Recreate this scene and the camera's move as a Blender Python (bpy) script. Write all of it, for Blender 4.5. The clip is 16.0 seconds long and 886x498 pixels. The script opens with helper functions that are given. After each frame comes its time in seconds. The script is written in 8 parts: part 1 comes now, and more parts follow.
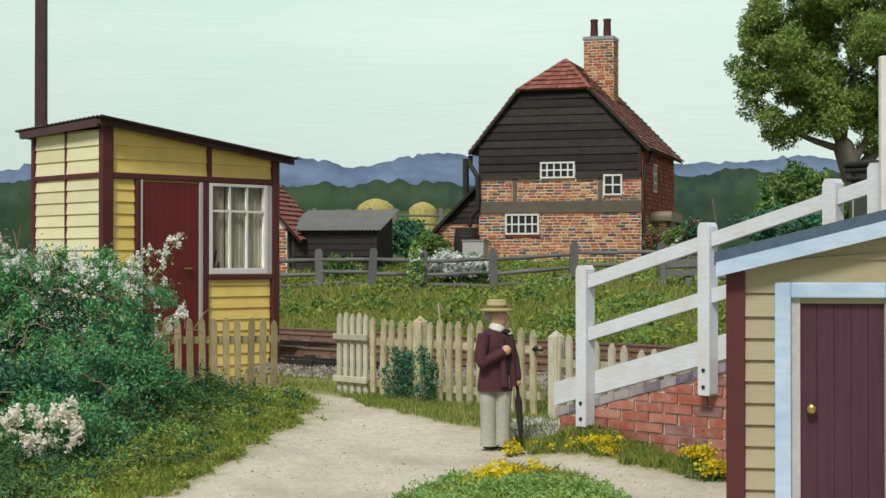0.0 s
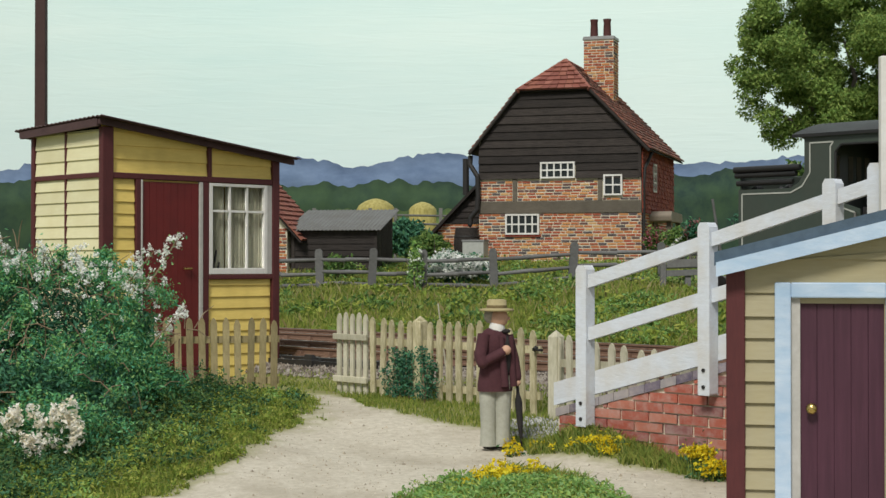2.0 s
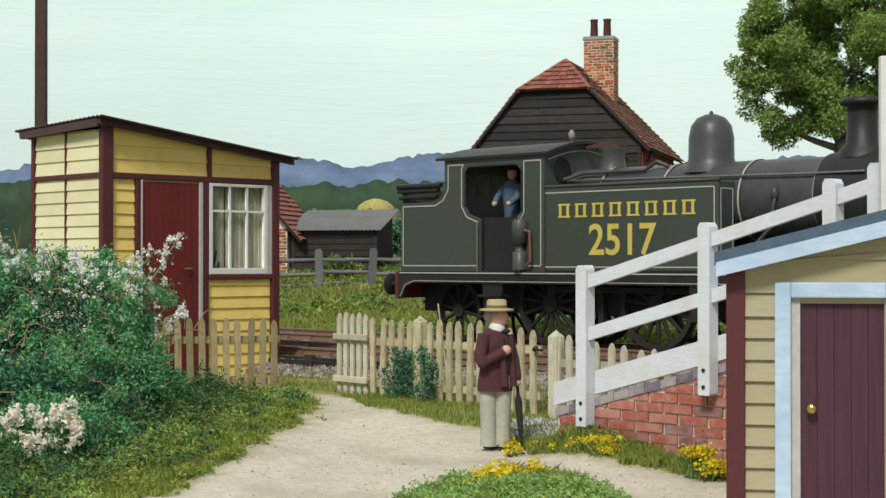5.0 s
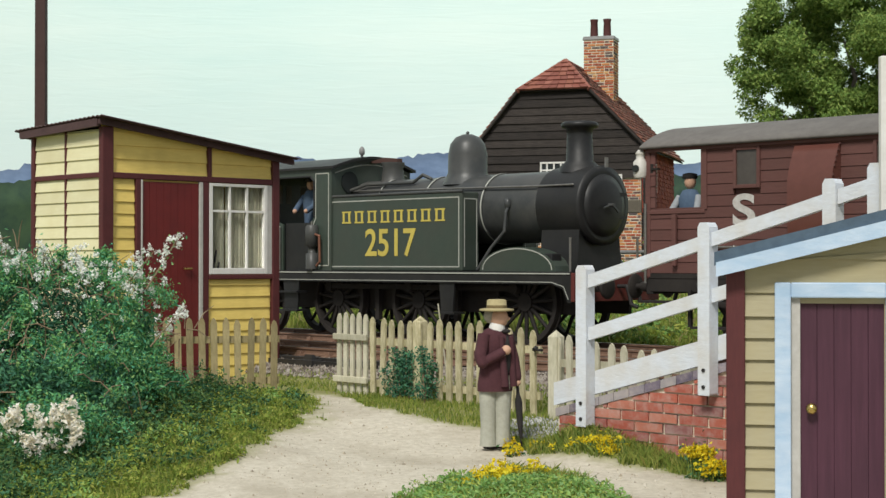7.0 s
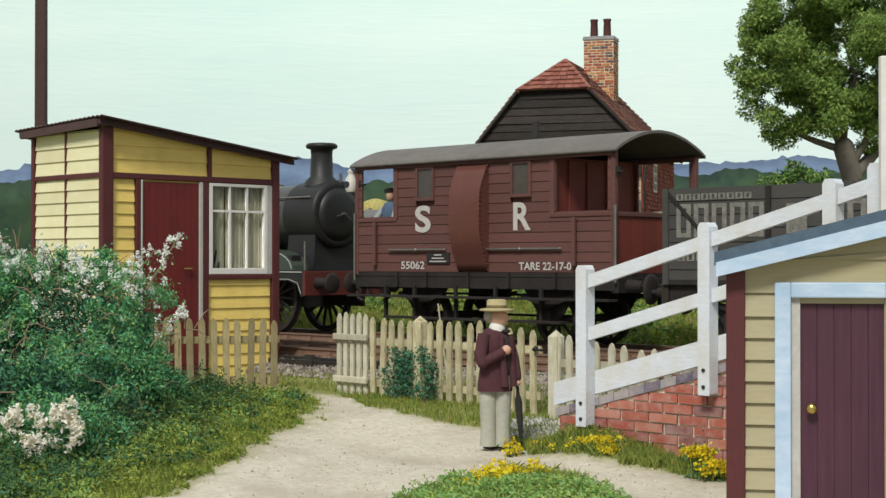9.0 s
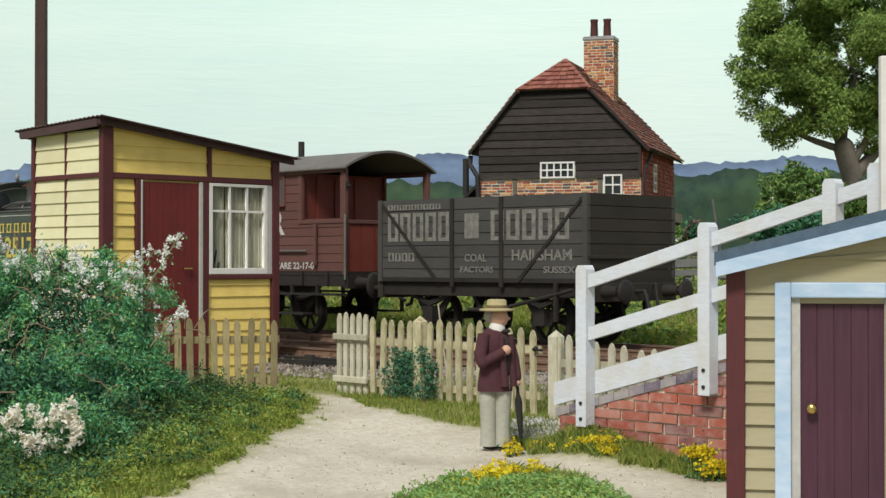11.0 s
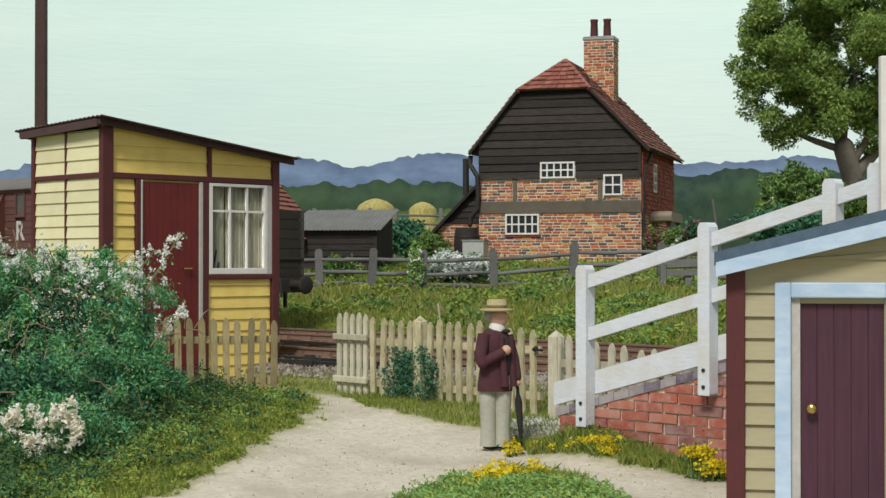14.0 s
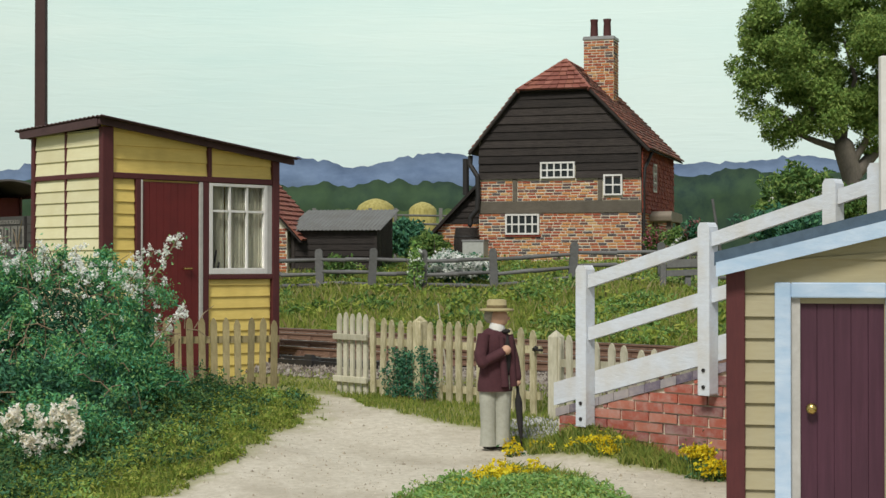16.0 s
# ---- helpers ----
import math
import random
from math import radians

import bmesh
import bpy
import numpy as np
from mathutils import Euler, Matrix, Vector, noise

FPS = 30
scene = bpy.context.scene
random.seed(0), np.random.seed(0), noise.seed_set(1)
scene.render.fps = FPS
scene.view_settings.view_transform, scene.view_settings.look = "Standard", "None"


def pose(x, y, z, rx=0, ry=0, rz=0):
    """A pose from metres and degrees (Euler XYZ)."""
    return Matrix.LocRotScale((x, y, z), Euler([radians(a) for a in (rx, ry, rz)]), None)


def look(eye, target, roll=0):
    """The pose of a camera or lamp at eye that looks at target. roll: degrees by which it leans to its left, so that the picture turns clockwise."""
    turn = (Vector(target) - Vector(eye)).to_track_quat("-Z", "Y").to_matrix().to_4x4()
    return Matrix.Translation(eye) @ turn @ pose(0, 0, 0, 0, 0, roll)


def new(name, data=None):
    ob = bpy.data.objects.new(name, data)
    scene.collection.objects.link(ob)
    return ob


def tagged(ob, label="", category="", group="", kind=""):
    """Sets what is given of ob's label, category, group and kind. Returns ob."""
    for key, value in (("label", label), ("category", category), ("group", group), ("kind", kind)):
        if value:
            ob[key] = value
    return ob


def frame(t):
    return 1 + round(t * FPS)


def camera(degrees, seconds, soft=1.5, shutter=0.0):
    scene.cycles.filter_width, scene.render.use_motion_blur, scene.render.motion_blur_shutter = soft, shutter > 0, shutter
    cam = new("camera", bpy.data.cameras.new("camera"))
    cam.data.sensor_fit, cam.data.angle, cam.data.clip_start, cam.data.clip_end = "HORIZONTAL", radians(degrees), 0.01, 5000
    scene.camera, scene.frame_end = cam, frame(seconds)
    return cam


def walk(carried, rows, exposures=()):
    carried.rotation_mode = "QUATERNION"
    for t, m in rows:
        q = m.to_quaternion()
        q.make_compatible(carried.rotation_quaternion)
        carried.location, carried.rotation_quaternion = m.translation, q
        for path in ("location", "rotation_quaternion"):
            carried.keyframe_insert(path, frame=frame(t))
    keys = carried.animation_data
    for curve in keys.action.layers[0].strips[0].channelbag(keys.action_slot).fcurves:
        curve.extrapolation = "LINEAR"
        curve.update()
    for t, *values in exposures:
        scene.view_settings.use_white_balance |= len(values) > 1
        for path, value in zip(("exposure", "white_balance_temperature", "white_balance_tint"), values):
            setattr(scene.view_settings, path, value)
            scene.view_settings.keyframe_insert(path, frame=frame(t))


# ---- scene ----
# The layout is set out in u (along the track, towards the viewer) and v (across it, away from the viewer); both lie at 45 degrees.
EYE = 2.22
cam = camera(31.94, 16.0, soft=1.45)
walk(cam, [(0.0, pose(0, 0, EYE, 90.52, 0, 0)), (16.0, pose(0, 0, EYE, 90.52, 0, 0))],
     [(0.0, -0.02), (0.5, -0.06), (2.5, -0.10), (4.0, 0.02), (6.6, 0.09), (9.2, 0.08), (11.5, 0.06), (13.5, -0.02), (16.0, -0.07)])

# ---- light: the even white lamps over an exhibition layout, strongest from the upper left ----
world = bpy.data.worlds.new("hall_light")
scene.world = world
world.use_nodes = True
world.node_tree.nodes["Background"].inputs[0].default_value = (0.92, 0.99, 1.05, 1)
world.node_tree.nodes["Background"].inputs[1].default_value = 0.50
sun = new("overhead_light", bpy.data.lights.new("overhead_light", "SUN"))
sun.data.energy, sun.data.angle, sun.data.color = 3.05, radians(14), (1.0, 0.97, 0.9)
sun.matrix_world = look((-3.5, -10, 11.5), (0, 0, 0))

R2 = math.sqrt(2)


def uv(u, v, z=0.0, turn=0.0):
    """Pose on the layout: local x runs along the track, local y away from the viewer."""
    return pose((u + v) / R2, (v - u) / R2, z, 0, 0, -45 + turn)


# ---- materials ----
def mat(name, a, b=None, scale=8.0, rough=0.75, bump=0.25, metal=0.0, stretch=(1, 1, 1), stain=None, stain_amount=0.35, per=0.0, c=None, soft=0.25, coat=0.0):
    """Two base colours mixed by grain, a broad stain, variation from piece to piece (per), and fine relief."""
    m = bpy.data.materials.new(name)
    m.use_nodes = True
    nt = m.node_tree
    n, l = nt.nodes, nt.links
    bs = n["Principled BSDF"]
    b = b or tuple(x * 0.75 for x in a)
    tc = n.new("ShaderNodeTexCoord")
    mp = n.new("ShaderNodeMapping")
    mp.inputs["Scale"].default_value = stretch
    l.new(tc.outputs["Object"], mp.inputs[0])
    fine = n.new("ShaderNodeTexNoise")
    fine.inputs["Scale"].default_value, fine.inputs["Detail"].default_value, fine.inputs["Roughness"].default_value = scale, 8, 0.65
    l.new(mp.outputs[0], fine.inputs["Vector"])
    ramp = n.new("ShaderNodeValToRGB")
    ramp.color_ramp.elements[0].position, ramp.color_ramp.elements[1].position = 0.5 - soft, 0.5 + soft
    ramp.color_ramp.elements[0].color, ramp.color_ramp.elements[1].color = (*a, 1), (*b, 1)
    if c:
        e = ramp.color_ramp.elements.new(0.5)
        e.color = (*c, 1)
    l.new(fine.outputs[0], ramp.inputs[0])
    col = ramp.outputs[0]
    broad = n.new("ShaderNodeTexNoise")
    broad.inputs["Scale"].default_value, broad.inputs["Detail"].default_value = scale * 0.17, 5
    l.new(tc.outputs["Object"], broad.inputs["Vector"])
    rr = n.new("ShaderNodeMapRange")
    rr.inputs[1].default_value, rr.inputs[2].default_value, rr.inputs[4].default_value = 0.42, 0.72, stain_amount
    l.new(broad.outputs[0], rr.inputs[0])
    mx = n.new("ShaderNodeMixRGB")
    mx.inputs[2].default_value = (*(stain or tuple(x * 0.6 for x in a)), 1)
    l.new(rr.outputs[0], mx.inputs[0])
    l.new(col, mx.inputs[1])
    col = mx.outputs[0]
    if per:
        oi = n.new("ShaderNodeObjectInfo")
        gi = n.new("ShaderNodeNewGeometry")
        ad = n.new("ShaderNodeMath")
        ad.operation = "ADD"
        l.new(oi.outputs["Random"], ad.inputs[0])
        l.new(gi.outputs["Random Per Island"], ad.inputs[1])
        fr = n.new("ShaderNodeMath")
        fr.operation = "FRACT"
        l.new(ad.outputs[0], fr.inputs[0])
        mr = n.new("ShaderNodeMapRange")
        mr.inputs[3].default_value, mr.inputs[4].default_value = 1 - per, 1 + per
        l.new(fr.outputs[0], mr.inputs[0])
        hs = n.new("ShaderNodeHueSaturation")
        l.new(mr.outputs[0], hs.inputs["Value"])
        l.new(col, hs.inputs["Color"])
        col = hs.outputs[0]
    l.new(col, bs.inputs["Base Color"])
    bs.inputs["Metallic"].default_value = metal
    ro = n.new("ShaderNodeMapRange")
    ro.inputs[3].default_value, ro.inputs[4].default_value = max(rough - 0.12, 0.03), min(rough + 0.12, 1)
    l.new(broad.outputs[0], ro.inputs[0])
    l.new(ro.outputs[0], bs.inputs["Roughness"])
    bs.inputs["Specular IOR Level"].default_value = 0.35
    bs.inputs["Coat Weight"].default_value = coat
    if bump:
        bp = n.new("ShaderNodeBump")
        bp.inputs["Strength"].default_value, bp.inputs["Distance"].default_value = bump, 0.02
        l.new(fine.outputs[0], bp.inputs["Height"])
        l.new(bp.outputs[0], bs.inputs["Normal"])
    return m


def island_mat(name, colours, scale=10.0, rough=0.85, bump=0.3, bloom=0.0, grain=0.78):
    """One of several base colours for each separate piece, with grain over it."""
    m = mat(name, (1, 1, 1), (grain, grain, grain), scale=scale, rough=rough, bump=bump, stain=(grain * 0.9, grain * 0.9, grain * 0.9))
    n, l = m.node_tree.nodes, m.node_tree.links
    bs = n["Principled BSDF"]
    src = bs.inputs["Base Color"].links[0].from_socket
    oi, gi, ad, fr = n.new("ShaderNodeObjectInfo"), n.new("ShaderNodeNewGeometry"), n.new("ShaderNodeMath"), n.new("ShaderNodeMath")
    ad.operation, fr.operation = "ADD", "FRACT"
    l.new(oi.outputs["Random"], ad.inputs[0])
    l.new(gi.outputs["Random Per Island"], ad.inputs[1])
    l.new(ad.outputs[0], fr.inputs[0])
    ra = n.new("ShaderNodeValToRGB")
    ra.color_ramp.interpolation = "CONSTANT"
    while len(ra.color_ramp.elements) < len(colours):
        ra.color_ramp.elements.new(0.5)
    for i, c in enumerate(colours):
        ra.color_ramp.elements[i].position, ra.color_ramp.elements[i].color = i / len(colours), (*c, 1)
    l.new(fr.outputs[0], ra.inputs[0])
    mx = n.new("ShaderNodeMixRGB")
    mx.blend_type = "MULTIPLY"
    mx.inputs[0].default_value = 1
    l.new(ra.outputs[0], mx.inputs[1])
    l.new(src, mx.inputs[2])
    out = mx.outputs[0]
    if bloom:
        # pale lime and dirt lying over the pieces in patches
        tc, no, mr, bl = n.new("ShaderNodeTexCoord"), n.new("ShaderNodeTexNoise"), n.new("ShaderNodeMapRange"), n.new("ShaderNodeMixRGB")
        no.inputs["Scale"].default_value, no.inputs["Detail"].default_value, no.inputs["Roughness"].default_value = 5.0, 9, 0.75
        l.new(tc.outputs["Object"], no.inputs["Vector"])
        l.new(no.outputs[0], mr.inputs[0])
        mr.inputs[1].default_value, mr.inputs[2].default_value, mr.inputs[4].default_value = 0.45, 0.72, bloom
        bl.inputs[2].default_value = (0.50, 0.43, 0.40, 1)
        l.new(mr.outputs[0], bl.inputs[0])
        l.new(out, bl.inputs[1])
        out = bl.outputs[0]
    l.new(out, bs.inputs["Base Color"])
    return m


# cream of the hut's end, with the light falling on it painted in
LIT_CREAM = mat("lit_cream_paint", (0.74, 0.70, 0.46), (0.67, 0.63, 0.39), 14, 0.6, 0.15, stretch=(0.3, 0.3, 2), stain=(0.55, 0.47, 0.24), stain_amount=0.3, per=0.07)
YELLOW = mat("yellow_paint", (0.82, 0.63, 0.19), (0.72, 0.53, 0.14), 14, 0.6, 0.15, stretch=(0.3, 0.3, 2), stain=(0.45, 0.31, 0.08), stain_amount=0.3, per=0.08)
BUFF = mat("buff_paint", (0.368, 0.331, 0.212), (0.313, 0.276, 0.170), 14, 0.6, 0.15, stretch=(0.3, 0.3, 2), stain=(0.368, 0.304, 0.147), per=0.06)
MAROON = mat("maroon_paint", (0.105, 0.026, 0.026), (0.075, 0.018, 0.02), 18, 0.55, 0.15, stretch=(2, 2, 0.25), stain=(0.055, 0.016, 0.016))
MAROON_DOOR = mat("maroon_door_paint", (0.16, 0.020, 0.018), (0.125, 0.016, 0.016), 16, 0.5, 0.12, stretch=(3, 3, 0.2), stain=(0.07, 0.012, 0.012))
ROOF_IRON = mat("dark_roof_felt", (0.065, 0.035, 0.036), (0.095, 0.055, 0.055), 12, 0.7, 0.3)
WHITE = mat("white_paint", (0.78, 0.77, 0.74), (0.68, 0.66, 0.62), 12, 0.55, 0.2, stain=(0.42, 0.39, 0.33), stain_amount=0.3)
WHITE_WOOD = mat("weathered_white_wood", (0.68, 0.73, 0.80), (0.58, 0.61, 0.65), 16, 0.6, 0.35, stretch=(0.6, 1, 1.5), stain=(0.56, 0.51, 0.42), stain_amount=0.5)
GREY_FRAME = mat("grey_painted_frame", (0.50, 0.49, 0.46), (0.40, 0.38, 0.35), 16, 0.6, 0.2)
OLD_PICKET = mat("mossy_picket_wood", (0.23, 0.18, 0.085), (0.42, 0.35, 0.19), 18, 0.85, 0.4, stretch=(2, 2, 0.4), stain=(0.13, 0.12, 0.05), stain_amount=0.5, per=0.25)
PICKET = mat("weathered_picket_wood", (0.38, 0.33, 0.19), (0.60, 0.54, 0.36), 18, 0.8, 0.35, stretch=(2, 2, 0.4), stain=(0.20, 0.19, 0.09), stain_amount=0.6, per=0.18, soft=0.13)
PALE_PICKET = mat("pale_picket_wood", (0.48, 0.45, 0.34), (0.60, 0.57, 0.45), 18, 0.8, 0.35, stretch=(2, 2, 0.4), stain=(0.28, 0.26, 0.15), stain_amount=0.6, per=0.14, soft=0.13)
GREY_WOOD = mat("silvered_fence_wood", (0.17, 0.17, 0.165), (0.11, 0.11, 0.11), 16, 0.85, 0.4, stretch=(1, 1, 1), stain=(0.08, 0.075, 0.06), per=0.2)
TARRED = mat("tarred_board", (0.010, 0.008, 0.007), (0.043, 0.035, 0.031), 22, 0.85, 0.6, stretch=(0.15, 1, 3), soft=0.17, stain=(0.053, 0.044, 0.039), per=0.4)
OLD_BEAM = mat("old_oak_beam", (0.10, 0.085, 0.065), (0.15, 0.13, 0.10), 14, 0.85, 0.4, stretch=(0.5, 1, 2), per=0.15)
BRICK = island_mat("old_brick", [(0.460, 0.129, 0.047), (0.589, 0.258, 0.086), (0.423, 0.095, 0.043), (0.644, 0.378, 0.155), (0.147, 0.073, 0.065), (0.478, 0.155, 0.056), (0.552, 0.224, 0.077), (0.331, 0.077, 0.039), (0.101, 0.082, 0.086), (0.405, 0.112, 0.052)], 14, bloom=0.15)
RED_BRICK = island_mat("red_engineering_brick", [(0.40, 0.10, 0.065), (0.46, 0.13, 0.085), (0.34, 0.085, 0.065), (0.42, 0.12, 0.08), (0.28, 0.11, 0.10), (0.50, 0.18, 0.12)], 9, bloom=0.6)
PURPLE_BRICK = island_mat("blue_coping_brick", [(0.19, 0.16, 0.21), (0.28, 0.25, 0.29), (0.13, 0.11, 0.16), (0.36, 0.33, 0.34)], 14, bloom=0.6)
MORTAR = mat("pale_mortar", (0.74, 0.68, 0.54), (0.62, 0.56, 0.43), 20, 0.9, 0.4)
TILE = island_mat("clay_roof_tile", [(0.20, 0.065, 0.046), (0.28, 0.10, 0.065), (0.13, 0.045, 0.036), (0.36, 0.17, 0.12), (0.10, 0.045, 0.038), (0.24, 0.08, 0.055)], 12, bloom=0.3)
HIP_TILE = island_mat("red_hip_tile", [(0.27, 0.095, 0.07), (0.32, 0.125, 0.092), (0.23, 0.08, 0.06), (0.29, 0.11, 0.075)], 12)
HUNG_TILE = island_mat("hung_red_tile", [(0.27, 0.052, 0.032), (0.33, 0.072, 0.042), (0.22, 0.042, 0.03)], 12)
GLASS_DARK = mat("dark_window_glass", (0.02, 0.024, 0.024), (0.03, 0.035, 0.034), 3, 0.1, 0.02)
CURTAIN = mat("net_curtain", (0.409, 0.397, 0.300), (0.310, 0.294, 0.216), 20, 0.9, 0.2, stretch=(4, 4, 0.3))
LEAD = mat("lead_grey_metal", (0.20, 0.20, 0.20), (0.28, 0.28, 0.275), 14, 0.6, 0.2)
IRON = mat("black_iron", (0.018, 0.017, 0.017), (0.03, 0.027, 0.025), 14, 0.6, 0.2)
CORRUGATED = mat("grey_corrugated_iron", (0.17, 0.17, 0.165), (0.13, 0.13, 0.125), 10, 0.65, 0.2, stain=(0.10, 0.085, 0.07))
BLUE_PAINT = mat("pale_blue_paint", (0.34, 0.50, 0.68), (0.60, 0.69, 0.80), 7, 0.5, 0.35, stretch=(0.5, 1, 1.5), stain=(0.24, 0.36, 0.52), stain_amount=0.5)
SLATE_EDGE = mat("blue_grey_felt", (0.085, 0.13, 0.18), (0.055, 0.085, 0.12), 10, 0.8, 0.4)
BRASS = mat("brass", (0.60, 0.44, 0.16), (0.50, 0.36, 0.12), 10, 0.3, 0.05, metal=1.0)
BALLAST = island_mat("ballast_stone", [(0.25, 0.21, 0.17), (0.17, 0.14, 0.115), (0.33, 0.29, 0.24), (0.12, 0.095, 0.08), (0.40, 0.36, 0.31)], 20)
SLEEPER = mat("creosoted_sleeper", (0.06, 0.042, 0.032), (0.09, 0.065, 0.05), 16, 0.9, 0.4, stretch=(2, 0.4, 1), per=0.25)
RAIL = mat("rusty_rail", (0.22, 0.13, 0.085), (0.15, 0.09, 0.065), 16, 0.7, 0.25)
RAILTOP = mat("worn_rail_head", (0.36, 0.33, 0.31), (0.26, 0.22, 0.19), 10, 0.4, 0.1, metal=0.8)
BARK = mat("grey_bark", (0.12, 0.105, 0.088), (0.21, 0.185, 0.155), 12, 0.95, 0.6, stretch=(2, 2, 0.6))
TWIG = mat("dry_twig", (0.34, 0.26, 0.17), (0.20, 0.14, 0.085), 12, 0.9, 0.3)


# ---- building helpers ----
class Solid:
    """Gathers boxes, rods, turned forms and extrusions into one mesh."""

    def __init__(self):
        self.v, self.f, self.m, self.sm = [], [], [], []
        self.weld = False

    def add(self, verts, faces, mi=0, smooth=False, at=None):
        o = len(self.v)
        if at is not None:
            verts = [at @ Vector(p) for p in verts]
        self.v += [tuple(p) for p in verts]
        for f in faces:
            self.f.append([i + o for i in f])
            self.m.append(mi)
            self.sm.append(smooth)
        return self

    def box(self, a, b, mi=0, at=None, taper=0.0):
        (x0, y0, z0), (x1, y1, z1) = a, b
        t = taper
        vs = [(x0, y0, z0), (x1, y0, z0), (x1, y1, z0), (x0, y1, z0), (x0 + t, y0 + t, z1), (x1 - t, y0 + t, z1), (x1 - t, y1 - t, z1), (x0 + t, y1 - t, z1)]
        return self.add(vs, [(3, 2, 1, 0), (4, 5, 6, 7), (0, 1, 5, 4), (1, 2, 6, 5), (2, 3, 7, 6), (3, 0, 4, 7)], mi, False, at)

    def rod(self, p, q, r, r2=None, seg=10, mi=0, at=None, caps=True, smooth=True):
        p, q = Vector(p), Vector(q)
        r2 = r if r2 is None else r2
        t = (q - p).to_track_quat("Z", "Y").to_matrix()
        vs = []
        for c, rad in ((p, r), (q, r2)):
            for i in range(seg):
                a = 2 * math.pi * i / seg
                vs.append(c + t @ Vector((rad * math.cos(a), rad * math.sin(a), 0)))
        self.add(vs, [(i, (i + 1) % seg, seg + (i + 1) % seg, seg + i) for i in range(seg)], mi, smooth, at)
        if caps:
            self.add(vs[:seg], [tuple(reversed(range(seg)))], mi, False, at)
            self.add(vs[seg:], [tuple(range(seg))], mi, False, at)
        return self

    def pipe(self, pts, r, seg=8, mi=0, at=None):
        for p, q in zip(pts, pts[1:]):
            self.rod(p, q, r, seg=seg, mi=mi, at=at)
            self.ball(q, r * 1.02, mi=mi, at=at, seg=seg, rings=4)
        return self

    def turned(self, prof, seg=20, mi=0, at=None, smooth=True):
        """A form turned round local z; prof: (radius, z) from bottom to top."""
        vs = [(r * math.cos(2 * math.pi * i / seg), r * math.sin(2 * math.pi * i / seg), z) for r, z in prof for i in range(seg)]
        fs = [(k * seg + i, k * seg + (i + 1) % seg, (k + 1) * seg + (i + 1) % seg, (k + 1) * seg + i) for k in range(len(prof) - 1) for i in range(seg)]
        self.add(vs, fs, mi, smooth, at)
        self.add(vs[:seg], [tuple(reversed(range(seg)))], mi, False, at)
        self.add(vs[-seg:], [tuple(range(seg))], mi, False, at)
        return self

    def ball(self, c, r, mi=0, at=None, seg=10, rings=6, squash=(1, 1, 1)):
        prof = [(max(math.sin(math.pi * k / rings), 0.02) * r, -math.cos(math.pi * k / rings) * r) for k in range(rings + 1)]
        m = Matrix.Translation(c) @ Matrix.Diagonal((*squash, 1))
        return self.turned(prof, seg, mi, m if at is None else at @ m)

    def slab(self, poly, axis, a, b, mi=0, at=None, smooth=False):
        """Extrudes a polygon along x, y or z from a to b; the polygon's two coordinates are the other axes in order."""
        def put(p, d):
            return {"x": (d, p[0], p[1]), "y": (p[0], d, p[1]), "z": (p[0], p[1], d)}[axis]
        n = len(poly)
        vs = [put(p, a) for p in poly] + [put(p, b) for p in poly]
        fs = [tuple(range(n)), tuple(reversed(range(n, 2 * n)))]
        self.add(vs, fs, mi, False, at)
        self.add(vs, [(i, i + n, (i + 1) % n + n, (i + 1) % n) for i in range(n)], mi, smooth, at)
        return self

    def mesh(self, name, mats):
        me = bpy.data.meshes.new(name)
        me.from_pydata(self.v, [], self.f)
        for m in mats if isinstance(mats, (list, tuple)) else [mats]:
            me.materials.append(m)
        me.polygons.foreach_set("material_index", self.m)
        me.polygons.foreach_set("use_smooth", self.sm)
        bm = bmesh.new()
        bm.from_mesh(me)
        if self.weld:
            bmesh.ops.remove_doubles(bm, verts=bm.verts, dist=0.0005)
        bmesh.ops.recalc_face_normals(bm, faces=bm.faces)
        bm.to_mesh(me)
        bm.free()
        return me


def thing(name, at, label, category, group="", kind=""):
    ob = new(name)
    ob.empty_display_size = 0.2
    ob.matrix_world = at
    return tagged(ob, label, category, group, kind)


def part(name, solid, mats, parent=None, label="", bevel=0.0, at=None):
    me = solid if isinstance(solid, bpy.types.Mesh) else solid.mesh(name, mats)
    ob = new(name, me)
    ob.parent = parent
    if at is not None:
        ob.matrix_local = at
    if bevel:
        b = ob.modifiers.new("worn_edge", "BEVEL")
        b.width, b.segments, b.limit_method, b.angle_limit = bevel, 2, "ANGLE", radians(50)
    return tagged(ob, label)


def smooth01(t):
    t = min(max(t, 0.0), 1.0)
    return t * t * (3 - 2 * t)


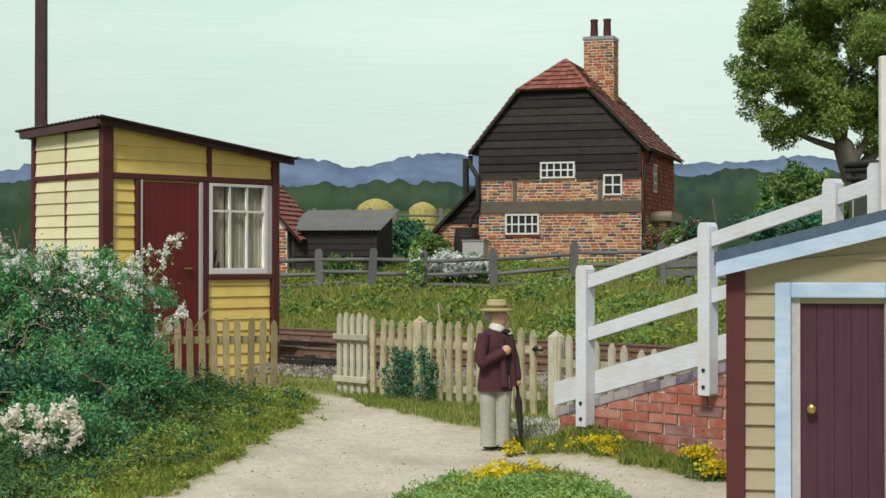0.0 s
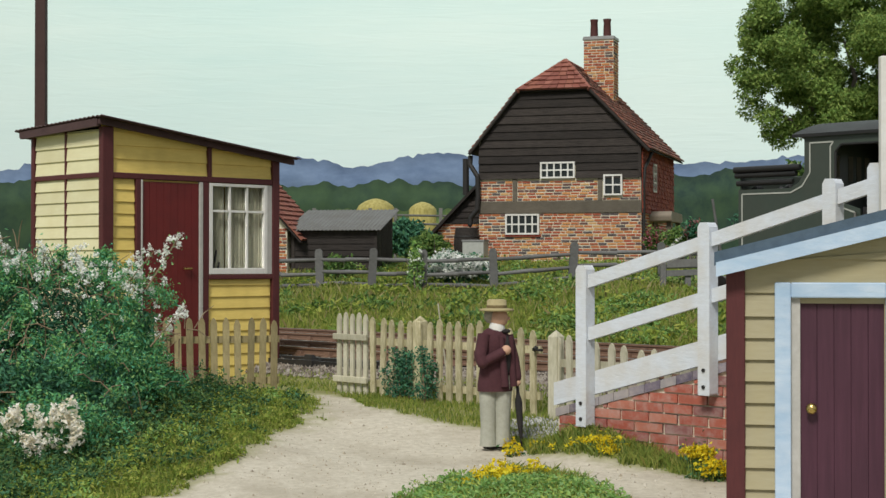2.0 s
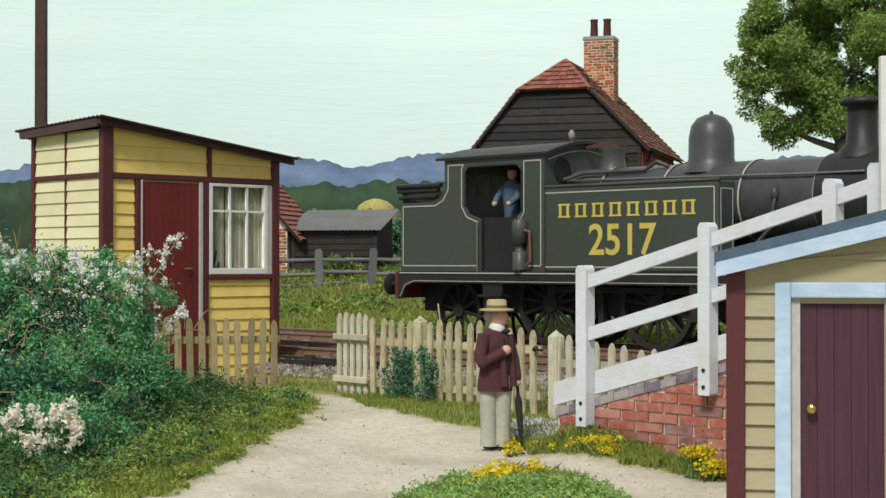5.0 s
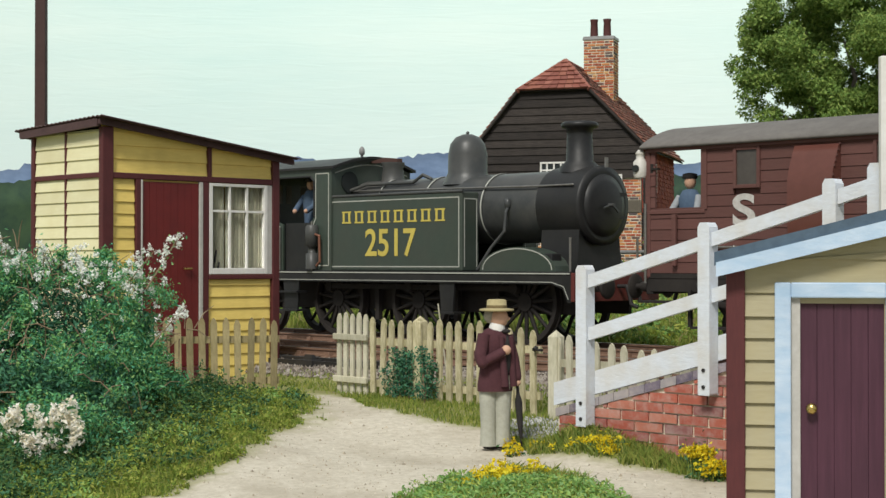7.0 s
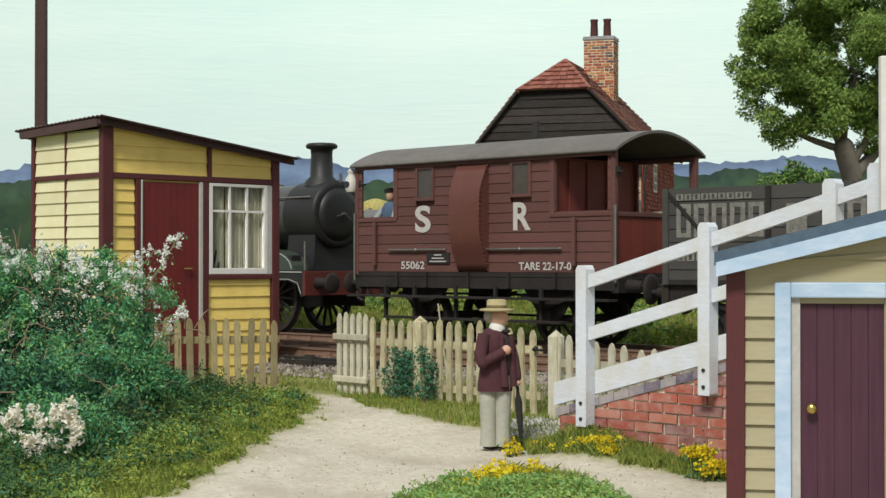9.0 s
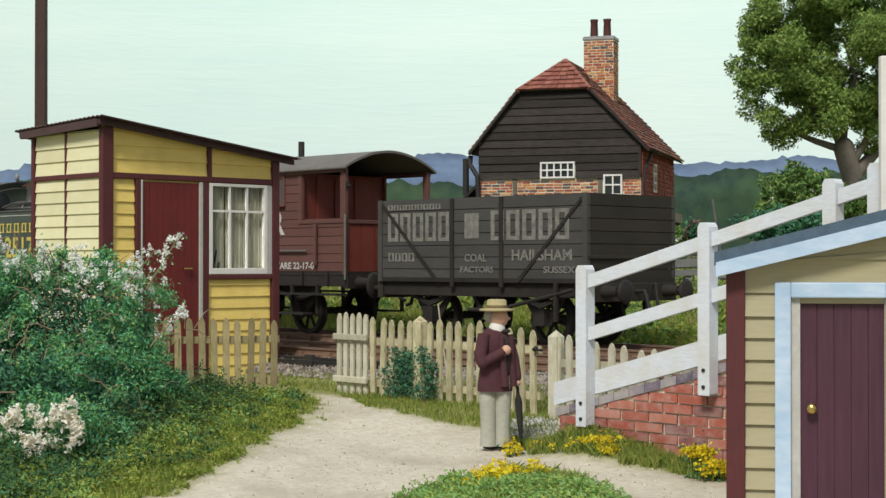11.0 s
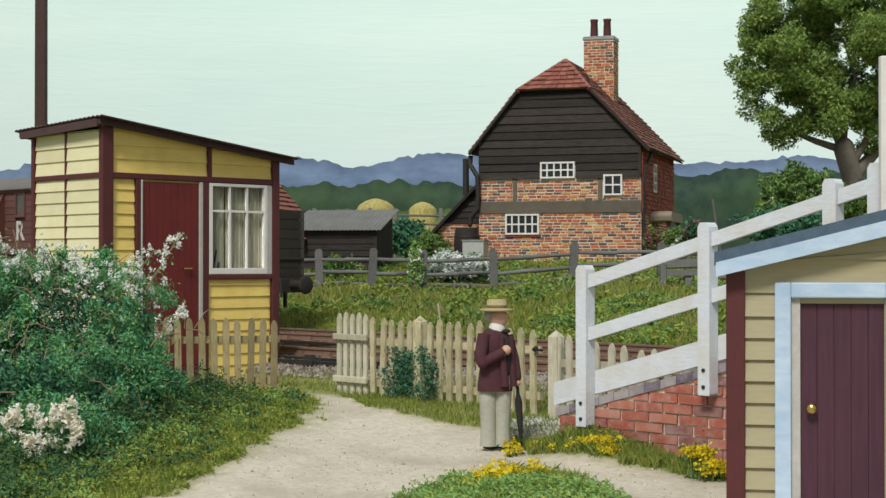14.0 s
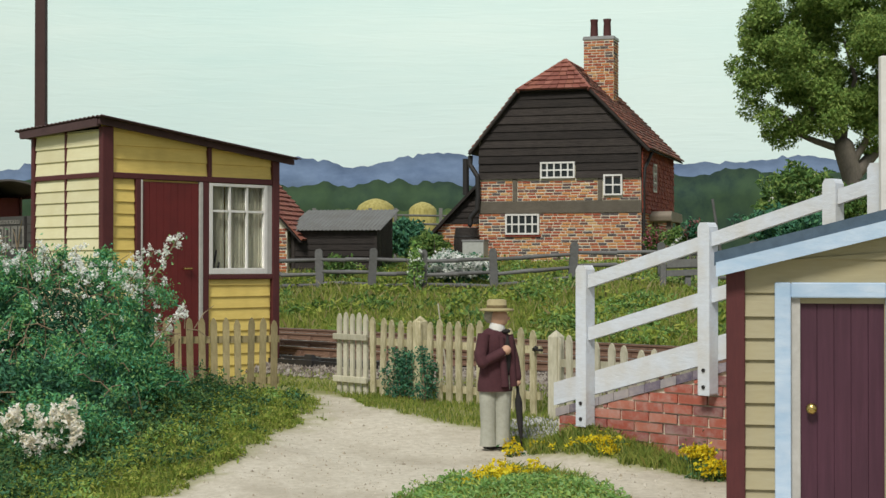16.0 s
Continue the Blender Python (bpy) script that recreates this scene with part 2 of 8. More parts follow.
# ---- ground ----
def ground_z(x, y):
    u, v = (x - y) / R2, (x + y) / R2
    # garden and path, rising gently to the picket fence
    front = 0.30 * smooth01((y - 17.6) / 3.6) - 0.05 * smooth01((17 - y) / 3)
    # grass bank at the foot of the ramp
    front += 0.24 * math.exp(-((v - 13.85) / 0.5) ** 2) * smooth01((u + 12.3) / 0.8) * smooth01((-9.9 - u) / 1.7)
    # bank under the hedge
    front += 0.55 * math.exp(-((x + 4.9) / 1.7) ** 2 - ((y - 19.2) / 2.2) ** 2)
    front += 0.16 * math.exp(-((x + 2.6) / 1.0) ** 2 - ((y - 17.6) / 1.3) ** 2)
    # near flower bank at the bottom
    front += 0.15 * math.exp(-((x - 0.95) / 0.75) ** 2 - ((y - 14.6) / 0.8) ** 2)
    z = front + (0.52 - front) * smooth01((v - 15.6) / 1.1)
    if v > 23.4:
        d1 = (v - 23.4) * R2
        edge = y - d1
        yf = max(43.0, edge + 6)
        if y < yf:
            q = d1 / (d1 + yf - y)
            z = 0.52 + 0.90 * q ** 0.85
        else:
            z = 1.42 + 0.68 * smooth01((y - yf) / 7)
        z += 0.10 * noise.noise((x * 0.5, y * 0.5, 0)) * min(1, d1) + 0.22 * smooth01(x / 4) * smooth01((y - 34) / 8) * smooth01((49 - y) / 4)
    return z + 0.03 * noise.noise((x * 1.3, y * 1.3, 5)) + 0.012 * noise.noise((x * 5, y * 5, 9))


def along(table, t):
    """Reads a small table of (t, value) pairs."""
    for (a, p), (b, q) in zip(table, table[1:]):
        if t <= b:
            return p + (q - p) * min(max((t - a) / (b - a), 0), 1)
    return table[-1][1]


PATH_LEFT = [(13.0, -3.4), (14.6, -2.8), (17.0, -2.2), (19.5, -1.75), (21.0, -1.65), (22.3, -1.95), (23.0, -2.0)]
PATH_TOP = [(-2.2, 23.0), (-1.35, 22.2), (-1.05, 20.9), (-0.2, 19.9), (0.4, 19.4), (0.8, 19.0), (0.98, 17.7), (2.0, 16.9), (3.0, 15.9), (5.0, 14.6)]


def path_mask(x, y):
    """1 on the trodden path, 0 on grass."""
    w = 0.24 * noise.noise((x * 1.8, y * 1.8, 2)) + 0.20 * noise.noise((x * 5, y * 5, 3))
    a = smooth01((x - along(PATH_LEFT, y) + w) / 0.42 + 0.5)
    b = smooth01((along(PATH_TOP, x) - y + w) / 0.45 + 0.5)
    e = math.hypot((x - 0.66) / 1.05, (y - 14.3) / 1.85)
    c = smooth01((e - 1 + w) / 0.2 + 0.5)
    return a * b * c if y < 23.0 and x < 4.5 else 0.0


def ground():
    xs = np.concatenate([np.array([-400, -150, -60, -30, -20, -15, -11]), np.arange(-9, 7.01, 0.16), np.array([7.5, 8.5, 10, 12, 15, 20, 30, 60, 150, 400])])
    ys = np.concatenate([np.array([-400, -100, -30, -5, 5, 10, 12]), np.arange(13, 24, 0.16), np.arange(24, 60, 0.5), np.array([65, 75, 90, 130, 250, 600])])
    vs = [(x, y, ground_z(x, y)) for y in ys for x in xs]
    nx = len(xs)
    fs = [(j * nx + i, j * nx + i + 1, (j + 1) * nx + i + 1, (j + 1) * nx + i) for j in range(len(ys) - 1) for i in range(nx - 1)]
    me = bpy.data.meshes.new("ground")
    me.from_pydata(vs, [], fs)
    me.polygons.foreach_set("use_smooth", [True] * len(fs))
    col = me.attributes.new("path", "FLOAT", "POINT")
    col.data.foreach_set("value", [path_mask(p[0], p[1]) for p in vs])
    m = mat("turf_and_earth", (0.20, 0.22, 0.065), (0.27, 0.26, 0.10), 10, 0.95, 0.6, stain=(0.13, 0.11, 0.05), stain_amount=0.5)
    n, l = m.node_tree.nodes, m.node_tree.links
    bs = n["Principled BSDF"]
    grass = bs.inputs["Base Color"].links[0].from_socket
    at = n.new("ShaderNodeAttribute")
    at.attribute_name = "path"
    e1 = n.new("ShaderNodeTexNoise")
    e1.inputs["Scale"].default_value, e1.inputs["Detail"].default_value, e1.inputs["Roughness"].default_value = 11.0, 10, 0.72
    tc = n.new("ShaderNodeTexCoord")
    l.new(tc.outputs["Object"], e1.inputs["Vector"])
    er = n.new("ShaderNodeValToRGB")
    er.color_ramp.elements[0].position, er.color_ramp.elements[1].position = 0.3, 0.7
    er.color_ramp.elements[0].color, er.color_ramp.elements[1].color = (0.41, 0.365, 0.28, 1), (0.64, 0.59, 0.49, 1)
    l.new(e1.outputs[0], er.inputs[0])
    mx = n.new("ShaderNodeMixRGB")
    l.new(at.outputs["Fac"], mx.inputs[0])
    l.new(grass, mx.inputs[1])
    # damp and worn patches of trodden earth
    e2, r2, m2 = n.new("ShaderNodeTexNoise"), n.new("ShaderNodeMapRange"), n.new("ShaderNodeMixRGB")
    e2.inputs["Scale"].default_value, e2.inputs["Detail"].default_value = 0.9, 6
    l.new(tc.outputs["Object"], e2.inputs["Vector"])
    l.new(e2.outputs[0], r2.inputs[0])
    r2.inputs[1].default_value, r2.inputs[2].default_value, r2.inputs[4].default_value = 0.45, 0.7, 0.55
    m2.inputs[2].default_value = (0.33, 0.285, 0.21, 1)
    l.new(r2.outputs[0], m2.inputs[0])
    l.new(er.outputs[0], m2.inputs[1])
    l.new(m2.outputs[0], mx.inputs[2])
    l.new(mx.outputs[0], bs.inputs["Base Color"])
    me.materials.append(m)
    tagged(new("ground", me), "turfed ground with a trodden sandy path", "ground", kind="structure")


ground()


# ---- backdrop ----
def sky_board():
    m = mat("glowing_painted_sky", (0.47, 0.65, 0.63), (0.60, 0.73, 0.69), 0.09, 0.9, 0.0, stretch=(0.5, 1, 3.0), stain=(0.68, 0.70, 0.67), stain_amount=0.5)
    n, l = m.node_tree.nodes, m.node_tree.links
    bs = n["Principled BSDF"]
    bs.inputs["Specular IOR Level"].default_value = 0.0
    src = bs.inputs["Base Color"].links[0].from_socket
    # paler paint brushed on towards the hills
    tc, sp, mr = n.new("ShaderNodeTexCoord"), n.new("ShaderNodeSeparateXYZ"), n.new("ShaderNodeMapRange")
    l.new(tc.outputs["Object"], sp.inputs[0])
    l.new(sp.outputs[2], mr.inputs[0])
    mr.inputs[1].default_value, mr.inputs[2].default_value, mr.inputs[3].default_value, mr.inputs[4].default_value = 6, 16, 0.6, 0.0
    mx = n.new("ShaderNodeMixRGB")
    mx.inputs[2].default_value = (0.62, 0.70, 0.66, 1)
    l.new(mr.outputs[0], mx.inputs[0])
    l.new(src, mx.inputs[1])
    # brush strokes in relief
    mp, st = n.new("ShaderNodeMapping"), n.new("ShaderNodeTexNoise")
    mp.inputs["Scale"].default_value = (0.22, 1, 2.6)
    l.new(tc.outputs["Object"], mp.inputs[0])
    l.new(mp.outputs[0], st.inputs["Vector"])
    st.inputs["Scale"].default_value, st.inputs["Detail"].default_value, st.inputs["Distortion"].default_value = 1.1, 7, 0.8
    bp = n.new("ShaderNodeBump")
    bp.inputs["Strength"].default_value, bp.inputs["Distance"].default_value = 0.28, 0.07
    l.new(st.outputs[0], bp.inputs["Height"])
    l.new(bp.outputs[0], bs.inputs["Normal"])
    l.new(mx.outputs[0], bs.inputs["Base Color"])
    # faint glow added to lift the board's brightness; there is no lamp in it
    l.new(mx.outputs[0], bs.inputs["Emission Color"])
    bs.inputs["Emission Strength"].default_value = 0.10
    s = Solid()
    s.weld = True
    # a board that curves round behind the layout
    for i in range(24):
        a0, a1 = radians(-40 + i * 80 / 24), radians(-40 + (i + 1) * 80 / 24)
        p, q = (92 * math.sin(a0), 92 * math.cos(a0)), (92 * math.sin(a1), 92 * math.cos(a1))
        p2, q2 = (p[0] * 1.01, p[1] * 1.01), (q[0] * 1.01, q[1] * 1.01)
        s.add([(*p, 0), (*q, 0), (*q, 40), (*p, 40), (*p2, 0), (*q2, 0), (*q2, 40), (*p2, 40)], [(0, 1, 2, 3), (5, 4, 7, 6), (3, 2, 6, 7)], 0, True)
    tagged(part("backdrop", s, m), "pale blue-green painted sky board with brush strokes and a faint added glow", "backdrop", kind="structure")


def hills(name, label, dist, ridge, material, thick=0.2):
    """A low-relief range of hills that stands before the sky board; ridge(a): height over the angle."""
    s = Solid()
    vs, fs = [], []
    n = 260
    for i in range(n + 1):
        a = radians(-24 + 48 * i / n)
        h = ridge(math.degrees(a))
        for k, (d, zz) in enumerate(((dist - thick, 1.2), (dist - 0.5 * thick, 1.2 + (h - 1.2) * 0.75), (dist, h), (dist + 0.6, 1.2))):
            vs.append((d * math.sin(a), d * math.cos(a), zz))
    for i in range(n):
        for k in range(3):
            fs.append((i * 4 + k, (i + 1) * 4 + k, (i + 1) * 4 + k + 1, i * 4 + k + 1))
    s.add(vs, fs, 0, True)
    tagged(part(name, s, material), label, "hills", kind="structure")


sky_board()
HAZE = mat("painted_blue_hills", (0.085, 0.13, 0.22), (0.14, 0.20, 0.31), 0.9, 0.95, 0.0, stretch=(0.7, 1, 1.6), stain=(0.19, 0.26, 0.35), soft=0.15, stain_amount=0.5)
WOODS = mat("painted_dark_woods", (0.016, 0.038, 0.032), (0.034, 0.066, 0.040), 1.6, 0.95, 0.1, stain=(0.055, 0.10, 0.035), stain_amount=0.6, soft=0.12)
FIELDS = mat("painted_green_fields", (0.045, 0.09, 0.03), (0.12, 0.16, 0.045), 1.8, 0.95, 0.1, stain=(0.026, 0.055, 0.024), stain_amount=0.8, soft=0.12)


def blue_ridge(a):
    d = 86.0
    top = 5.55 + 1.1 * noise.noise((a * 0.33, 1.7, 0)) + 0.5 * abs(noise.noise((a * 1.1, 4, 0))) + 0.16 * noise.noise((a * 4, 7, 0)) + 0.12 * abs(noise.noise((a * 9, 2, 0)))
    return EYE + top - 0.9 * smooth01((-a - 8) / 5)


def wood_ridge(a):
    return EYE + 4.0 + 0.5 * noise.noise((a * 0.5, 9, 0)) + 0.28 * noise.noise((a * 2.2, 3, 0)) + 0.16 * noise.noise((a * 9, 5, 0)) + 0.10 * noise.noise((a * 22, 5, 0)) + 0.35 * math.exp(-((a + 1.2) / 1.6) ** 2) + 0.6 * smooth01((a - 4) / 3)


def field_ridge(a):
    return EYE + 2.55 + 0.3 * noise.noise((a * 0.7, 21, 0)) + 0.2 * noise.noise((a * 3, 13, 0)) - 6 * smooth01((a - 7) / 2) - 6 * smooth01((-a - 11) / 3)


hills("blue_hills", "hazy blue painted hills along the horizon", 86, blue_ridge, HAZE)
hills("dark_woods", "dark green painted woods below the hills", 80, wood_ridge, WOODS)
hills("green_fields", "painted green fields and hedges", 75, field_ridge, FIELDS)


# ---- track ----
def track(vc, name, label, u0=-60, u1=-2):
    t = thing(name, uv(0, vc, 0.75), label, "track", kind="structure")
    for k, s in enumerate((-0.72, 0.72)):
        r = Solid()
        r.slab([(s - 0.06, -0.14), (s + 0.06, -0.14), (s + 0.06, -0.115), (s + 0.012, -0.10), (s + 0.012, -0.045), (s + 0.034, -0.035), (s + 0.034, -0.004), (s - 0.034, -0.004), (s - 0.034, -0.035), (s - 0.012, -0.045), (s - 0.012, -0.10), (s - 0.06, -0.115)], "x", u0, u1, 0)
        r.box((u0, s - 0.026, -0.004), (u1, s + 0.026, 0.0), 1)
        part("rail", r, [RAIL, RAILTOP], t)
    sl = Solid().box((-0.125, -1.3, -0.26), (0.125, 1.3, -0.145)).mesh("sleeper", SLEEPER)
    ch = Solid()
    for s in (-0.72, 0.72):
        ch.box((-0.09, s - 0.19, -0.15), (0.09, s + 0.19, -0.125), taper=0.01)
        ch.box((-0.06, s - 0.12, -0.125), (0.06, s - 0.035, -0.06), taper=0.012)
        ch.box((-0.06, s + 0.035, -0.125), (0.06, s + 0.12, -0.06), taper=0.012)
    cm = ch.mesh("chair", RAIL)
    x = u0 + 0.3
    while x < u1:
        p = part("sleeper", sl, None, t)
        p.matrix_local = pose(x, random.uniform(-0.03, 0.03), 0, 0, 0, random.uniform(-0.6, 0.6))
        q = part("chair", cm, None, t)
        q.matrix_local = pose(x, 0, 0)
        x += 0.76


def ballast():
    bed = Solid()
    for vc in (18.2, 21.62):
        bed.slab([(vc - 2.1, 0.40), (vc - 1.5, 0.585), (vc + 1.5, 0.585), (vc + 2.1, 0.40)], "x", -60, -2)
    me = bed.mesh("ballast_bed", mat("ballast_ash", (0.22, 0.18, 0.15), (0.12, 0.10, 0.085), 30, 0.95, 0.8, c=(0.30, 0.26, 0.22)))
    b = tagged(new("ballast_bed", me), "ash and stone ballast under the tracks", "ballast", kind="structure")
    b.matrix_world = pose(0, 0, 0, 0, 0, -45)
    rng = random.Random(5)
    s = Solid()
    for i in range(16000):
        u = rng.uniform(-32, -12)
        v = rng.uniform(16.1, 23.6) if i % 3 else rng.uniform(16.0, 17.2)
        d = min(abs(v - 18.2), abs(v - 21.62))
        z = 0.585 if d < 1.5 else 0.585 - (d - 1.5) / 0.6 * 0.16
        r = rng.uniform(0.022, 0.05)
        a = rng.uniform(0, 6.28)
        vs = [(u + r * math.cos(a + k * 2.09) * rng.uniform(0.7, 1.3), v + r * math.sin(a + k * 2.09) * rng.uniform(0.7, 1.3), z - 0.01) for k in range(3)] + [(u + rng.uniform(-0.3, 0.3) * r, v + rng.uniform(-0.3, 0.3) * r, z + r * rng.uniform(0.5, 1.1))]
        s.add(vs, [(0, 1, 3), (1, 2, 3), (2, 0, 3)])
    o = tagged(new("ballast_stones", s.mesh("ballast_stones", BALLAST)), "loose grey-brown ballast stones", "stones", kind="stuff")
    o.matrix_world = pose(0, 0, 0, 0, 0, -45)


ballast()
track(18.2, "near_track", "rusty siding rails on dark timber sleepers")
track(21.62, "far_track", "running line rails on dark timber sleepers")


def point_rodding():
    """Switch rods and stretcher boxes beside the near track."""
    t = thing("point_lever_frame", uv(-19.7, 16.75, 0.53), "black point rodding and stretcher beside the track", "point rodding")
    s = Solid()
    s.box((-1.8, -0.05, 0.02), (1.7, 0.03, 0.12))
    s.box((-1.8, -0.25, 0.0), (1.7, -0.19, 0.08))
    part("rodding", s, IRON, t)
    s = Solid()
    s.box((-0.25, -0.30, -0.02), (0.2, 0.0, 0.09), taper=0.02).box((-0.15, -0.2, 0.09), (0.08, -0.08, 0.17), taper=0.03)
    part("lever_box", s, IRON, t)
    s = Solid()
    s.box((0.9, -0.08, 0.0), (1.15, 1.5, 0.09))
    part("stretcher", s, SLEEPER, t)


point_rodding()


# ---- pieces shared by the boarded huts ----
def clap(s, length, z0, z1, x0=0.0, y=0.0, step=0.2, top=None, mi=0, proud=0.03):
    """Lapped boards along x from z0 up, each leaning out at its foot; top(x) cuts the last ones."""
    z = z0
    while z < z1 - 1e-6:
        zt = min(z + step, z1)
        a, b = x0, x0 + length
        ta, tb = (zt, zt) if top is None else (min(zt, top(a)), min(zt, top(b)))
        if max(ta, tb) > z + 0.02:
            ta, tb = max(ta, z + 0.001), max(tb, z + 0.001)
            s.add([(a, y - proud, z), (b, y - proud, z), (b, y, z), (a, y, z), (a, y - 0.006, ta), (b, y - 0.006, tb), (b, y, tb), (a, y, ta)], [(3, 2, 1, 0), (4, 5, 6, 7), (0, 1, 5, 4), (1, 2, 6, 5), (2, 3, 7, 6), (3, 0, 4, 7)], mi)
        z += step
    return s


def board_parts(parent, length, z0, z1, x0, y, step, material, top=None, at=None, proud=0.03):
    """The same boards, each a part of its own."""
    z = z0
    while z < z1 - 1e-6:
        s = clap(Solid(), length, z, min(z + step, z1), x0, y, step, top, 0, proud)
        if s.v:
            part("board", s, material, parent, at=at)
        z += step


def yellow_hut():
    """Lamp hut: the door side runs away from the viewer along v, the cream end lies along the track."""
    x0, y0 = -5.25, 24.0
    u0, v0 = (x0 - y0) / R2, (x0 + y0) / R2
    g = 0.30
    t = thing("lamp_hut", uv(u0, v0, g), "yellow boarded railway hut with a lit cream end and maroon trim", "hut")
    # local x: along the track towards the viewer (the hut lies at x < 0); local y: along the door side
    L, W, HB, HF = 3.42, 2.1, 4.12, 3.70   # door side length, depth, heights at y = 0 and y = L
    H = lambda y: HB + (HF - HB) * y / L
    part("wall_panel", Solid().slab([(0, 0), (L, 0), (L, HF - 0.12), (0, HB - 0.12)], "x", -W, -W + 0.08), YELLOW, t)
    part("wall_panel", Solid().box((-W, 0, 0), (-0.05, 0.06, HB - 0.12)), YELLOW, t)
    part("wall_panel", Solid().box((-W, L - 0.06, 0), (-0.05, L, HF - 0.12)), YELLOW, t)
    # door side wall, open at the window
    wy0, wy1, wz0, wz1 = 1.99, 3.20, 1.735, 3.235
    part("wall_panel", Solid().box((-0.10, 0.0, 0), (-0.04, wy0, HF - 0.05)), YELLOW, t)
    part("wall_panel", Solid().box((-0.10, wy0, 0), (-0.04, wy1, wz0)), YELLOW, t)
    part("wall_panel", Solid().box((-0.10, wy0, wz1), (-0.04, wy1, HF - 0.05)), YELLOW, t)
    part("wall_panel", Solid().box((-0.10, wy1, 0), (-0.04, L, HF - 0.05)), YELLOW, t)
    part("wall_panel", Solid().slab([(0, HF - 0.06), (L, HF - 0.06), (L, HF - 0.05), (0, HB - 0.05)], "x", -0.10, -0.04), YELLOW, t)
    fl = Solid().box((-W, 0, 0.55), (-0.1, L, 0.6))
    part("floor", fl, OLD_BEAM, t)
    # cream end: faces the viewer's left, its paint paled for the light there; its boards run along x on the plane y = 0
    end = Matrix.Identity(4)
    for a, b in ((-W + 0.09, -W * 0.52 - 0.02), (-W * 0.52 + 0.03, -0.09)):
        board_parts(t, b - a, 0.035, 3.25, a, 0.0, 0.19, LIT_CREAM, None, end)
        board_parts(t, b - a, 3.335, HB - 0.11, a, 0.0, 0.213, LIT_CREAM, None, end)
    # door side boards; turned so that their local x runs along the hut's y
    side = pose(-0.04, 0, 0, 0, 0, 90)
    topf = lambda y: H(y) - 0.03
    board_parts(t, 0.40, 0.035, 3.24, 0.16, 0.0, 0.19, YELLOW, None, side)
    board_parts(t, 1.80, 3.34, HB, 0.16, 0.0, 0.213, YELLOW, topf, side)
    board_parts(t, 1.26, 3.34, HB, 2.04, 0.0, 0.213, YELLOW, topf, side)
    board_parts(t, 1.28, 0.035, 1.65, 1.99, 0.0, 0.19, YELLOW, None, side)
    tr = lambda n, a, b, lab="": part(n, Solid().box(a, b), MAROON, t, lab, bevel=0.012)
    tr("corner_post", (-0.085, -0.055, 0), (0.035, 0.145, HB - 0.08))
    tr("corner_post", (-0.085, L - 0.12, 0), (0.035, L + 0.03, HF - 0.03))
    tr("corner_post", (-W - 0.02, -0.05, 0), (-W + 0.08, 0.08, HB - 0.08))
    tr("rail", (-0.05, 0.145, 3.245), (0.025, L - 0.12, 3.338))
    tr("rail", (-W + 0.08, -0.045, 3.252), (-0.085, 0.04, 3.333))
    tr("stud", (-W * 0.52 - 0.02, -0.038, 0), (-W * 0.52 + 0.03, 0.03, HB - 0.06))
    tr("stud", (-0.05, 1.96, 3.338), (0.022, 2.04, H(2.04) - 0.05))
    tr("stud", (-0.05, 1.86, 0), (0.022, 1.98, 3.245))
    tr("stud", (-0.05, 0.57, 0), (0.02, 0.66, 3.245))
    tr("sill_rail", (-0.05, 1.98, 1.65), (0.03, L - 0.12, 1.728))
    # door
    door = part("door", Solid().box((-0.035, 0.69, 0.25), (-0.02, 1.79, 3.215)), MAROON_DOOR, t, "maroon planked door")
    for k in range(8):
        y = 0.695 + 0.1362 * k
        part("plank", Solid().box((-0.018, y + 0.0015, 0.25), (-0.002 + 0.002 * (k % 2), y + 0.135, 3.215), taper=0.001), MAROON_DOOR, door)
    part("door_frame", Solid().box((-0.04, 0.66, 0.2), (0.03, 0.69, 3.24)).box((-0.04, 1.79, 0.2), (0.03, 1.855, 3.24)), GREY_FRAME, t, "weathered grey door frame", bevel=0.008)
    h = Solid().rod((0.0, 1.60, 1.83), (0.05, 1.60, 1.83), 0.016).rod((0.045, 1.62, 1.83), (0.045, 1.46, 1.83), 0.017)
    part("handle", h, BRASS, door, "small brass handle")
    # window: frame, bars, panes and a curtain behind
    wf = Solid()
    fx0, fx1 = -0.06, 0.02
    for a, b in (((wy0, wz0), (wy0 + 0.07, wz1)), ((wy1 - 0.07, wz0), (wy1, wz1)), ((wy0 + 0.07, wz0), (wy1 - 0.07, wz0 + 0.10)), ((wy0 + 0.07, wz1 - 0.05), (wy1 - 0.07, wz1))):
        wf.box((fx0, a[0], a[1]), (fx1, b[0], b[1]))
    win = part("window", wf, WHITE, t, "white window frame with six panes", bevel=0.008)
    part("window_jamb", Solid().box((-0.06, wy1 + 0.003, wz0), (0.012, L - 0.123, wz1)), GREY_FRAME, t, "grey painted window jamb")
    for k in (1, 2):
        yy = wy0 + 0.07 + (wy1 - wy0 - 0.14) * k / 3
        part("glazing_bar", Solid().box((-0.035, yy - 0.017, wz0 + 0.1), (0.012, yy + 0.017, wz1 - 0.05)), WHITE, win)
    zb = wz0 + 0.1 + (wz1 - wz0 - 0.15) * 0.70
    part("glazing_bar", Solid().box((-0.034, wy0 + 0.07, zb - 0.017), (0.011, wy1 - 0.07, zb + 0.017)), WHITE, win)
    gp = part("pane", Solid().box((-0.020, wy0 + 0.05, wz0 + 0.05), (-0.014, wy1 - 0.05, wz1 - 0.03)), CLEAR, win, "thin clear glass")
    gp.visible_shadow = False
    cu = Solid()
